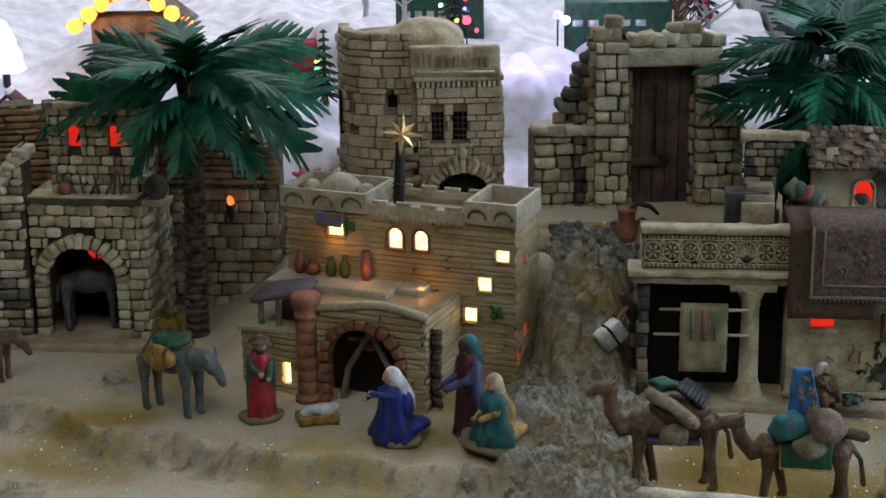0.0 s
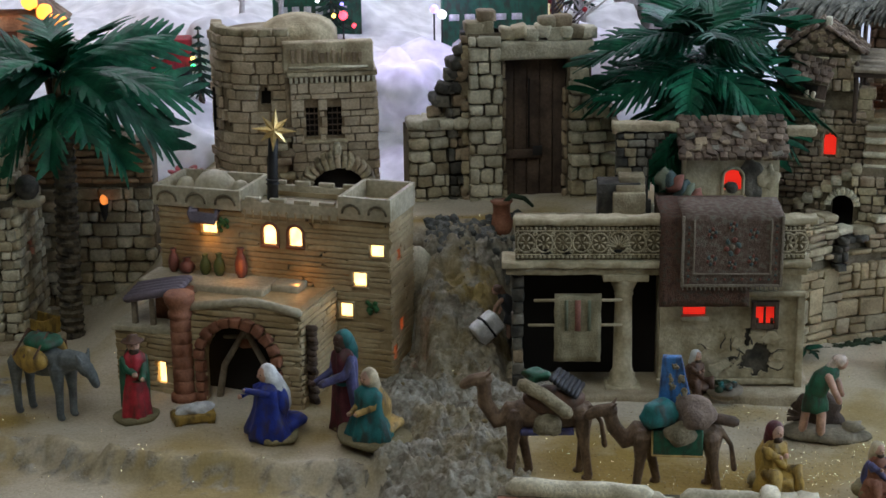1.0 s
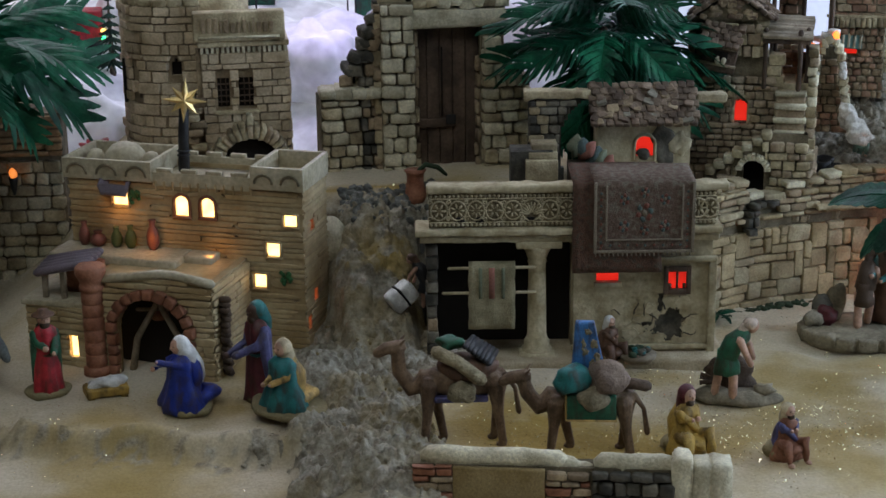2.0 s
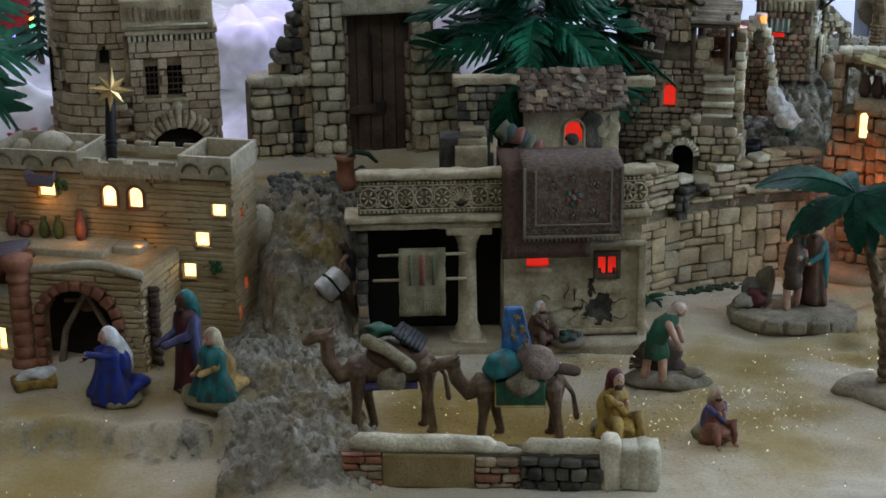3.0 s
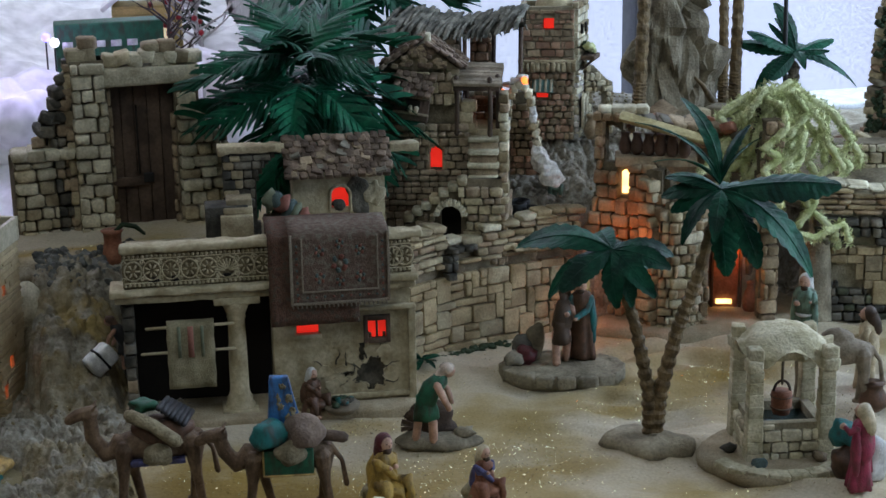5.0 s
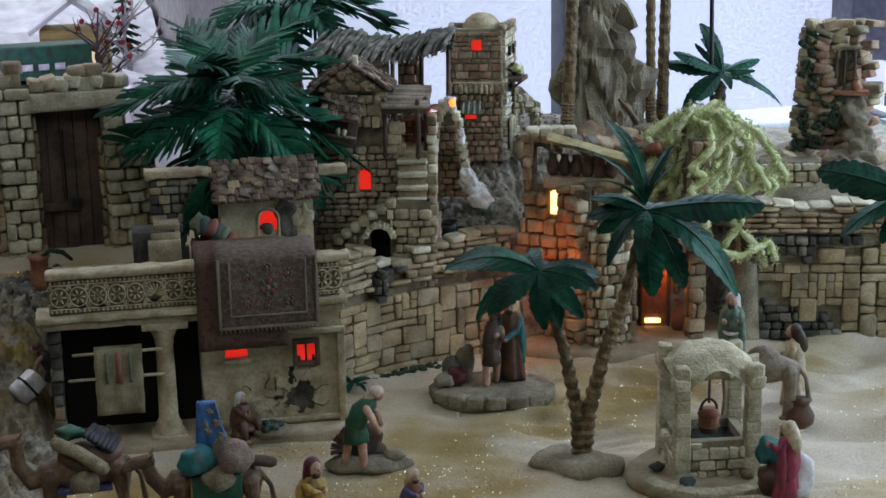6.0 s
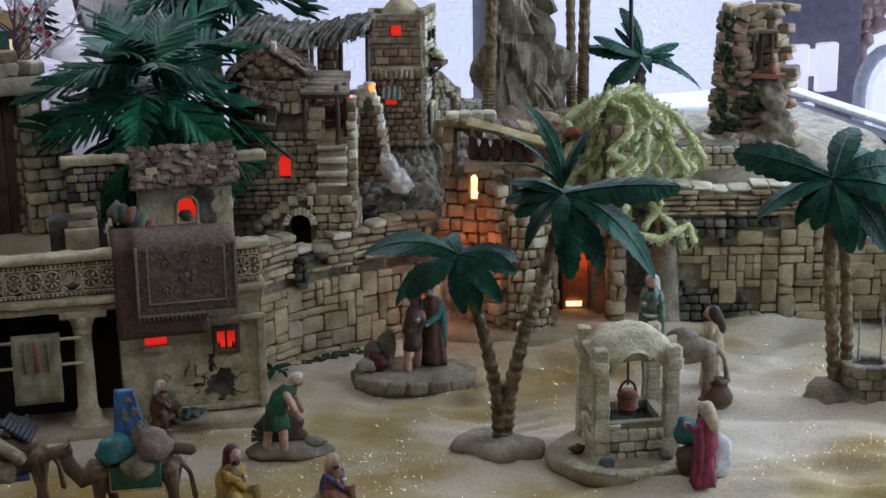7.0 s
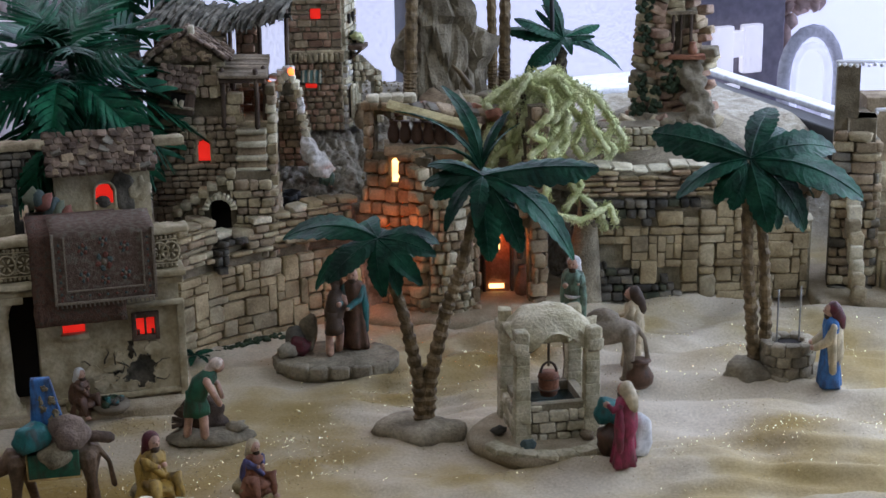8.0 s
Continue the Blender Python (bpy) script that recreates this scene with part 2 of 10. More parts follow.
def backing(run, h, inside, thick, cell=0.004, z0=0.0, name="wall_core", mat=None, parent=None, label=""):
    """The wall's body: cells where inside(u, v) holds, with real openings and thickness."""
    nu, nv = max(1, round(run.length / cell)), max(1, round(h / cell))
    du, dv = run.length / nu, h / nv
    on = [[inside((i + 0.5) * du, z0 + (j + 0.5) * dv) for j in range(nv)] for i in range(nu)]
    verts, index, faces = [], {}, []

    def v(i, j, b):
        if (i, j, b) not in index:
            index[(i, j, b)] = len(verts)
            verts.append(run.m(i * du, z0 + j * dv, -thick * b).translation)
        return index[(i, j, b)]

    for i in range(nu):
        for j in range(nv):
            if not on[i][j]:
                continue
            q = [(i, j), (i + 1, j), (i + 1, j + 1), (i, j + 1)]
            faces.append([v(*c, 0) for c in q])
            faces.append([v(*c, 1) for c in q[::-1]])
            for k, (di, dj) in enumerate(((0, -1), (1, 0), (0, 1), (-1, 0))):
                ii, jj = i + di, j + dj
                if not (0 <= ii < nu and 0 <= jj < nv and on[ii][jj]):
                    a, b = q[k], q[(k + 1) % 4]
                    faces.append([v(*b, 0), v(*a, 0), v(*a, 1), v(*b, 1)])
    me = bpy.data.meshes.new(name)
    me.from_pydata(verts, [], faces)
    me.materials.append(mat or MORTAR)
    ob = new(name, me)
    ob.parent = parent
    if label:
        ob["label"] = label
    return ob


def masonry(parent, run, h, mats, course=0.011, length=0.018, inside=lambda u, v: True, depth=0.007, u0=0.0, u1=None, z0=0.0, gap=0.0012, weights=None, name="stone", proud=0.0, most=290, squared=False):
    """Courses of single stones on a wall's face, cut at its corners and openings."""
    u1 = run.length if u1 is None else u1
    cuts = [u0] + [s for s in run.corners if u0 + 0.004 < s < u1 - 0.004] + [u1]
    v, count, row = z0, 0, 0
    while v < z0 + h - course * 0.3:
        ch = min(course * (random.uniform(0.62, 1.45) if squared else random.uniform(0.78, 1.25)), z0 + h - v)
        for k, (c0, c1) in enumerate(zip(cuts, cuts[1:])):
            lo = c0 - (depth * 0.5 if k and row % 2 else 0)
            hi = c1 + (depth * 0.5 if k < len(cuts) - 2 and row % 2 == 0 else 0)
            u = lo - random.uniform(0, length * 0.5)
            while u < hi:
                w = length * (random.uniform(0.4, 1.9) if squared else random.uniform(0.6, 1.5))
                a, b = max(u, lo), min(u + w, hi)
                u += w
                if b - a < length * 0.25 or count >= most:
                    continue
                n = max(5, int((b - a) / 0.003))
                good = [all(inside(min(max(a + (b - a) * (i + 0.5) / n, c0 + 1e-5), c1 - 1e-5), v + ch * q) for q in (0.04, 0.5, 0.96)) for i in range(n)]
                best, i = (0, 0), 0
                while i < n:
                    j = i
                    while j < n and good[j]:
                        j += 1
                    if j - i > best[1] - best[0]:
                        best = (i, j)
                    i = j + 1
                a, b = a + (b - a) * best[0] / n, a + (b - a) * best[1] / n
                if b - a < min(length * 0.25, 0.006):
                    continue
                d = depth * random.uniform(0.85, 1.3)
                p, ang = run.at(min(max((a + b) / 2, c0 + 1e-5), c1 - 1e-5))
                slip = (a + b) / 2 - min(max((a + b) / 2, c0 + 1e-5), c1 - 1e-5)
                out = d * 0.28 + proud
                m = Matrix.Translation((p.x + math.sin(ang) * out, p.y - math.cos(ang) * out, v + ch / 2)) @ Matrix.Rotation(ang, 4, "Z") @ Matrix.Translation((slip, 0, 0))
                stone(parent, random.choices(mats, weights)[0], m @ Matrix.Rotation(random.uniform(-0.05, 0.05) * min(1, 0.6 * ch / (b - a)), 4, "Y") @ Matrix.Rotation(random.uniform(-0.08, 0.08) * min(1, ch / (b - a)), 4, "Z"), (b - a - gap, d, ch - gap), name, squared)
                count += 1
        v += ch
        row += 1
    return count


def ashlar(parent, run, z0, z1, cell, mats, inside, depth=0.007, most=290, name="stone", gap=0.0012):
    """Squared blocks of many sizes fitted into one another, none in even courses."""
    nu, nv = int(run.length / cell), int((z1 - z0) / cell)
    used, count = set(), 0
    for j in range(nv):
        for i in range(nu):
            if (i, j) in used or count >= most:
                continue
            w, h = random.choice(((1, 1), (2, 1), (2, 2), (3, 2), (3, 1), (2, 1), (1, 2), (4, 1), (3, 2), (2, 3)))
            while w > 1 and (i + w > nu or any((i + a, j) in used for a in range(w))):
                w -= 1
            while h > 1 and (j + h > nv or any((i + a, j + b) in used for a in range(w) for b in range(h)) or not inside((i + w / 2) * cell, z0 + (j + h - 0.1) * cell)):
                h -= 1
            used.update((i + a, j + b) for a in range(w) for b in range(h))
            u, v = (i + w / 2) * cell, z0 + (j + h / 2) * cell
            if not (inside(u, v) and inside(u - w * cell * 0.4, v) and inside(u + w * cell * 0.4, v)):
                continue
            d = depth * random.uniform(0.85, 1.25)
            stone(parent, random.choice(mats), run.m(u + random.uniform(-0.0003, 0.0003), v, d * 0.28) @ Matrix.Rotation(random.uniform(-0.03, 0.03), 4, "Y"), (w * cell - gap * random.uniform(0.6, 1.6), d, h * cell - gap * random.uniform(0.6, 1.6)), name, random.random() < 0.45)
            count += 1
    return count


def rough_bar(x0, x1, y0, y1, z0, z1, amp=0.0012, cell=0.006, seed=0.0, bevel=0.0016):
    """A long worn moulding: a bevelled bar whose edges wander and chip."""
    bm = boxed(x0, x1, y0, y1, z0, z1, bevel)
    n = max(2, int((x1 - x0) / cell))
    for k in range(1, n):
        bmesh.ops.bisect_plane(bm, geom=bm.verts[:] + bm.edges[:] + bm.faces[:], plane_co=(x0 + (x1 - x0) * k / n, 0, 0), plane_no=(1, 0, 0))
    for v in bm.verts:
        q = v.co * 90 + Vector((seed, seed * 3.1, 0))
        chip = max(0.0, noise.noise(q * 0.55 + Vector((9, 4, 2))) - 0.25) * 2.2
        v.co.y += amp * noise.noise(q) + (amp * chip if v.co.y < (y0 + y1) / 2 else 0)
        v.co.z += amp * 0.8 * noise.noise(q + Vector((5, 0, 7))) - (amp * chip if v.co.z > (z0 + z1) / 2 else 0)
    return bm


def voussoirs(parent, m, r, n, mats, size=(0.011, 0.012, 0.009), a0=0.0, a1=180.0, name="arch_stone"):
    """Arch stones round a centre, in the plane x, z of m."""
    for k in range(n):
        a = radians(a0 + (a1 - a0) * (k + 0.5) / n)
        stone(parent, random.choice(mats), m @ Matrix.Translation((r * math.cos(a), -0.002, r * math.sin(a))) @ Matrix.Rotation(-a, 4, "Y"), (size[0] * random.uniform(0.9, 1.12), size[1], r * radians(abs(a1 - a0)) / n * 0.92), name)


def tiles(parent, m, w, l, rows, cols, mat, name="roof_tile", lift=0.003):
    """Overlapping roof tiles on a slope: x across, y up the slope."""
    for j in range(rows):
        for i in range(cols):
            x = (i + 0.5 + (0.25 if j % 2 else -0.25)) * w / cols
            y = (j + 0.5) * l / rows
            stone(parent, mat, m @ Matrix.Translation((min(max(x, w / cols * 0.4), w - w / cols * 0.4), y, lift * random.uniform(0.7, 1.4))) @ Matrix.Rotation(radians(-9), 4, "X") @ Matrix.Rotation(random.uniform(-0.07, 0.07), 4, "Z"), (w / cols * 0.95, l / rows * 1.25, 0.0045), name)


def arch_hole(c, half, z0, spring):
    """True inside an arched opening: centre, half width, foot, spring line."""
    return lambda u, v: (abs(u - c) < half and z0 <= v <= spring) or (v > spring and math.hypot(u - c, v - spring) < half)


def rect_hole(a, b, z0, z1):
    return lambda u, v: a < u < b and z0 < v < z1


def clear(*holes):
    return lambda u, v: not any(h(u, v) for h in holes)


def pane(parent, x0, x1, z0, z1, y, mat, name="window", arch=False, trim=None):
    bm = bmesh.new()
    if arch:
        r, zs = (x1 - x0) / 2, z1 - (x1 - x0) / 2
        ring = [(x0, z0), (x1, z0)] + [((x0 + x1) / 2 + r * math.cos(a), zs + r * math.sin(a)) for a in [math.pi * k / 10 for k in range(11)]]
    else:
        ring = [(x0, z0), (x1, z0), (x1, z1), (x0, z1)]
    front = [bm.verts.new((x, y, z)) for x, z in ring]
    back = [bm.verts.new((x, y + 0.003, z)) for x, z in ring]
    bm.faces.new(front)
    bm.faces.new(back[::-1])
    for k in range(len(ring)):
        j = (k + 1) % len(ring)
        bm.faces.new((front[j], front[k], back[k], back[j]))
    bmesh.ops.recalc_face_normals(bm, faces=bm.faces[:])
    w = part(name, bm, mat, parent, smooth=False)
    if trim:
        bm = bmesh.new()
        r = trim[1]
        loop = [(x + (r * 0.5 if x > (x0 + x1) / 2 else -r * 0.5), y - trim[2], z + (r * 0.5 if z > (z0 + z1) / 2 else 0)) for x, z in ring]
        tube(bm, loop[1:] + [loop[0]], r, 0, 6)
        part("window_frame", bm, trim[0], w)
    return w


# ---- ground: sand, rubble slope, terraces ----


def step(a, b, x):
    t = min(max((x - a) / (b - a), 0), 1)
    return t * t * (3 - 2 * t)


def fbm(x, y, s, o=4):
    return noise.fractal(Vector((x * s, y * s, 3.7)), 1.0, 2.0, o)


RIDGE = ((-0.75, 1.43), (-0.363, 1.413), (-0.299, 1.346), (-0.219, 1.325), (-0.134, 1.284), (-0.041, 1.267), (0.095, 1.241), (2.0, 1.2))


def ridge(x):
    """Where the ledge of the square breaks off towards the front."""
    for (a, p), (b, q) in zip(RIDGE, RIDGE[1:]):
        if x <= b:
            return p + (q - p) * (x - a) / (b - a)
    return RIDGE[-1][1]


def rubble(x, y):
    """1 where the loose rock lies."""
    edge = 0.02 * fbm(x, y, 18, 2)
    c = 0.105 + 0.068 * step(1.3, 1.6, y)
    w = 0.055 + 0.072 * step(1.3, 1.6, y)
    a = step(w + 0.02, w - 0.015, abs(x - c + edge)) * step(1.10, 1.16, y + edge) * step(1.575, 1.545, y + edge * 0.5)
    b = step(0.47, 0.52, x + edge) * step(1.52, 1.55, y + edge) * step(2.05, 1.95, y) * step(0.98, 0.9, x)
    d = y - ridge(x) + edge * 0.6
    crust = 0.0
    if x < 0.1:
        crust = step(0.026, 0.014, abs(d + 0.014)) * step(0.08, 0.22, fbm(x, y, 85, 2)) * 0.8
        crust = max(crust, step(0.03, 0.015, math.hypot((x + 0.30) * 0.7, y - 1.475 + edge)) * step(-0.1, 0.1, fbm(x, y, 85, 2)))
        crust = max(crust, step(-0.30, -0.36, x + edge) * step(1.30, 1.26, y + edge) * step(-0.15, 0.1, fbm(x, y, 60, 2)))
    return max(a, b, crust)


def billow(x, y, s, seed):
    """Rounded crumbs with sharp creases between them."""
    return abs(noise.noise(Vector((x * s, y * s, seed)))) * 2.0


def height(x, y):
    z = 0.0
    foot = 1.48 - 0.09 * step(0.086, 0.108, x) * step(0.19, 0.15, x) + 0.04 * step(0.15, 0.19, x)
    terrace = (0.2 * step(foot, 1.565, y) + 0.8 * min(max((y - foot) / (1.56 - foot), 0), 1)) * step(0.50, 0.42, x) * step(-0.24, -0.08, x)
    z += 0.115 * terrace
    dip = 0.16 * math.exp(-(((x - 0.875) / 0.045) ** 2))
    band = step(0.548, 0.575, x) * step(0.70, 0.66, x)
    back_right = step(1.50 + dip, 1.74 + dip, y) * step(0.42, 0.54, x)
    hill = 0.155 * back_right * (1 - 0.25 * step(0.85, 1.1, x))
    slope = 0.112 * step(1.53, 1.552, y) + 0.030 * min(max((y - 1.55) / 0.13, 0), 1.2) + 0.012 * step(1.6, 1.7, y)
    z += hill * (1 - band) + slope * band
    z += 0.02 * step(1.62, 1.75, y) * step(-0.1, -0.25, x)
    if x < 0.1:
        d = y - ridge(x) + 0.010 * fbm(x, y, 16, 3)
        k = step(0.1, 0.04, x)
        z -= 0.015 * step(0.004, -0.022, d) * k
        z += 0.0065 * math.exp(-((d - 0.002) / 0.0065) ** 2) * k * (0.7 + fbm(x, y, 40, 2))
    if x < 0.47 and y > 1.70:
        z -= 0.062 * step(1.715, 1.745, y) * step(0.47, 0.43, x) * step(-0.1, 0.0, x)
    z += 0.0035 * fbm(x, y, 7, 3) + 0.0009 * fbm(x, y, 60, 3)
    if x > 0.4 and y < 1.5:
        z += (0.0042 * math.sin(62 * (0.5 * x + y) + 7 * fbm(x, y, 5, 2)) + 0.006 * fbm(x, y, 16, 2) + 0.0014 * math.sin(170 * (0.4 * x + y) + 9 * fbm(x, y, 7, 2))) * step(0.4, 0.6, x)
    r = rubble(x, y)
    if r > 0 and x < 0.04 and y < 1.5:
        z += 0.0045 * r * billow(x, y, 60, 2.0)
    elif r > 0:
        z += r * (0.002 + 0.013 * fbm(x, y, 20, 3))
        if x < 0.45:
            z += r * 0.009 * step(1.46, 1.36, y)
    return z


def ground_material():
    m = bpy.data.materials.new("display_sand")
    m.use_nodes = True
    nt = m.node_tree
    n, link = nt.nodes, nt.links.new
    p = n["Principled BSDF"]
    geo = n.new("ShaderNodeNewGeometry")

    def tex(scale, detail=5.0, rough=0.5):
        t = n.new("ShaderNodeTexNoise")
        t.inputs["Scale"].default_value, t.inputs["Detail"].default_value, t.inputs["Roughness"].default_value = scale, detail, rough
        link(geo.outputs["Position"], t.inputs["Vector"])
        return t

    def ramp(src, stops):
        r = n.new("ShaderNodeValToRGB")
        e = r.color_ramp.elements
        while len(e) < len(stops):
            e.new(0.5)
        for q, (pos, col) in zip(e, stops):
            q.position, q.color = pos, (*col, 1)
        link(src, r.inputs[0])
        return r

    def mixc(fac, a, b, mode="MIX"):
        x = n.new("ShaderNodeMix")
        x.data_type, x.blend_type = "RGBA", mode
        if isinstance(fac, float):
            x.inputs[0].default_value = fac
        else:
            link(fac, x.inputs[0])
        link(a, x.inputs[6])
        link(b, x.inputs[7])
        return x.outputs[2]

    sand = ramp(tex(5.5).outputs[0], [(0.36, (0.62, 0.55, 0.435)), (0.5, (0.545, 0.47, 0.34)), (0.60, (0.43, 0.335, 0.17)), (0.7, (0.34, 0.245, 0.085))])
    rock = ramp(tex(65, 8, 0.7).outputs[0], [(0.36, (0.16, 0.135, 0.10)), (0.47, (0.29, 0.26, 0.205)), (0.62, (0.45, 0.42, 0.355))])
    must = ramp(tex(26).outputs[0], [(0.42, (0, 0, 0)), (0.53, (0.95, 0.95, 0.95))])
    stain = n.new("ShaderNodeAttribute")
    stain.attribute_name = "mustard"
    blotch = n.new("ShaderNodeMath")
    blotch.operation, blotch.use_clamp = "MULTIPLY_ADD", True
    link(tex(24, 4).outputs[0], blotch.inputs[0])
    blotch.inputs[1].default_value = 2.2
    sub1 = n.new("ShaderNodeMath")
    sub1.operation = "SUBTRACT"
    link(stain.outputs["Fac"], sub1.inputs[0])
    sub1.inputs[1].default_value = 0.95
    link(sub1.outputs[0], blotch.inputs[2])
    gate0 = n.new("ShaderNodeMath")
    gate0.operation = "MULTIPLY"
    link(blotch.outputs[0], gate0.inputs[0])
    link(stain.outputs["Fac"], gate0.inputs[1])
    scol = n.new("ShaderNodeRGB")
    scol.outputs[0].default_value = (0.33, 0.225, 0.06, 1)
    mcol = n.new("ShaderNodeRGB")
    mcol.outputs[0].default_value = (0.34, 0.25, 0.09, 1)
    soil = n.new("ShaderNodeMath")
    soil.operation, soil.use_clamp = "MULTIPLY", True
    link(must.outputs[0], soil.inputs[0])
    link(stain.outputs["Fac"], soil.inputs[1])
    rocky = mixc(soil.outputs[0], rock.outputs[0], mcol.outputs[0])
    att = n.new("ShaderNodeAttribute")
    att.attribute_name = "rock"
    col = mixc(att.outputs["Fac"], mixc(gate0.outputs[0], sand.outputs[0], scol.outputs[0]), rocky)
    g = ramp(tex(420, 3).outputs[0], [(0.3, (0.86, 0.86, 0.86)), (0.7, (1.1, 1.1, 1.1))])
    col = mixc(1.0, col, g.outputs[0], "MULTIPLY")
    link(col, p.inputs["Base Color"])
    p.inputs["Roughness"].default_value = 0.8
    p.inputs["Specular IOR Level"].default_value = 0.25
    b = n.new("ShaderNodeBump")
    b.inputs["Distance"].default_value = 0.003
    rise = n.new("ShaderNodeMapRange")
    rise.inputs["To Min"].default_value, rise.inputs["To Max"].default_value = 0.25, 0.9
    link(att.outputs["Fac"], rise.inputs["Value"])
    link(rise.outputs[0], b.inputs["Strength"])
    link(tex(230, 6, 0.6).outputs[0], b.inputs["Height"])
    link(b.outputs[0], p.inputs["Normal"])
    return m


SPOTS = ((0.22, 1.26, 0.10, 0.075, 1.0), (0.32, 1.19, 0.12, 0.05, 0.9), (0.45, 1.25, 0.08, 0.03, 0.6), (-0.2, 1.18, 0.13, 0.03, 0.9), (-0.34, 1.33, 0.12, 0.06, 0.7), (-0.15, 1.30, 0.25, 0.05, 0.45), (-0.32, 1.15, 0.2, 0.05, 0.95), (-0.05, 1.14, 0.12, 0.04, 0.8), (0.02, 1.33, 0.06, 0.03, 0.6), (0.15, 1.572, 0.13, 0.016, 1.1), (0.14, 1.49, 0.05, 0.04, 1.0), (-0.30, 1.385, 0.05, 0.018, 1.2), (0.12, 1.42, 0.05, 0.03, 0.35), (0.60, 1.31, 0.07, 0.025, 0.9), (0.72, 1.36, 0.08, 0.03, 0.9), (0.50, 1.20, 0.09, 0.03, 0.75), (0.85, 1.10, 0.12, 0.03, 0.8), (0.38, 1.34, 0.10, 0.03, 0.7), (0.98, 1.28, 0.1, 0.03, 0.7), (0.62, 1.12, 0.08, 0.02, 0.6))


def mustard(x, y):
    """1 where the sand is stained mustard and glittered."""
    return min(1.0, sum(s * math.exp(-(((x - a) / c) ** 2 + ((y - b) / d) ** 2)) for a, b, c, d, s in SPOTS))


def make_ground():
    X0, X1, Y0, Y1, S = -0.75, 1.28, 0.88, 1.93, 0.0042
    nx, ny = round((X1 - X0) / S), round((Y1 - Y0) / S)
    verts, rocky, must = [], [], []
    for j in range(ny + 1):
        for i in range(nx + 1):
            x, y = X0 + i * S, Y0 + j * S
            verts.append((x, y, height(x, y)))
            must.append(mustard(x, y))
            # rock colour also darkens the rear ground and the hill by the window
            rocky.append(max(rubble(x, y), 0.85 * step(1.52, 1.6, y) * step(0.9, 0.98, x), 0.5 * step(1.62, 1.7, y)))
    faces = [(j * (nx + 1) + i, j * (nx + 1) + i + 1, (j + 1) * (nx + 1) + i + 1, (j + 1) * (nx + 1) + i) for j in range(ny) for i in range(nx)]
    me = bpy.data.meshes.new("ground")
    me.from_pydata(verts, [], faces)
    me.shade_smooth()
    a = me.attributes.new("rock", "FLOAT", "POINT")
    a.data.foreach_set("value", rocky)
    a = me.attributes.new("mustard", "FLOAT", "POINT")
    a.data.foreach_set("value", must)
    me.materials.append(GROUNDMAT)
    tagged(new("ground", me), "cream display sand with mustard stains, gold glitter and rubble", "sand ground", kind="structure")


GROUNDMAT = ground_material()
make_ground()


def chunk(x, y, size, seed):
    """Broken lumps: each cell at a height of its own, with creases between the cells."""
    d, p = noise.voronoi(Vector((x / size, y / size, seed)))
    own = 0.5 + 0.5 * noise.noise(p[0] * 3.7)
    return min(1.0, (d[1] - d[0]) * 2.2) ** 0.5 * (0.35 + 1.0 * own)


def make_crust(X0, X1, Y0, Y1):
    """The crumbled crust over a slope, lump upon lump."""
    S = 0.0017
    nx, ny = round((X1 - X0) / S), round((Y1 - Y0) / S)
    verts, cover, must, index = [], [], [], {}
    faces = []
    for j in range(ny + 1):
        for i in range(nx + 1):
            x, y = X0 + i * S, Y0 + j * S
            r = rubble(x, y)
            if r < (0.3 if x < 0.03 else 0.12):
                continue
            wx, wy = x + 0.006 * fbm(x, y, 55, 3), y + 0.006 * fbm(y, x, 55, 3)
            low = 0.45 if x < 0.03 and y < 1.5 else 1.0
            lump = r * low * (0.0086 * chunk(wx, wy, 0.017, 1.3) + 0.0078 * chunk(wx, wy, 0.0095, 5.1) + 0.0042 * chunk(wx, wy, 0.0056, 9.7) + 0.0006 * noise.noise(Vector((x * 500, y * 500, 2.0))))
            lean = 0.65 * step(1.37, 1.42, y)  # lumps stand out square to the slope
            z = height(x, y) - 0.006 + lump * (1 - 0.25 * lean)
            index[(i, j)] = len(verts)
            verts.append((wx, wy - lean * (lump - 0.006), z))
            cover.append(min(1.0, 0.4 + r))
            must.append(mustard(x, y))
    for i, j in index:
        q = [(i, j), (i + 1, j), (i + 1, j + 1), (i, j + 1)]
        if all(c in index for c in q):
            faces.append([index[c] for c in q])
    me = bpy.data.meshes.new("rubble_crust")
    me.from_pydata(verts, [], faces)
    me.shade_smooth()
    for name, values in (("rock", cover), ("mustard", must)):
        a = me.attributes.new(name, "FLOAT", "POINT")
        a.data.foreach_set("value", values)
    me.materials.append(GROUNDMAT)
    tagged(new("rubble_crust", me), "crumbled brown and grey rock crust on the slope", "rubble", kind="stuff")


make_crust(-0.02, 0.34, 1.08, 1.60)
make_crust(-0.46, -0.02, 1.18, 1.52)
make_crust(0.50, 0.94, 1.52, 1.80)


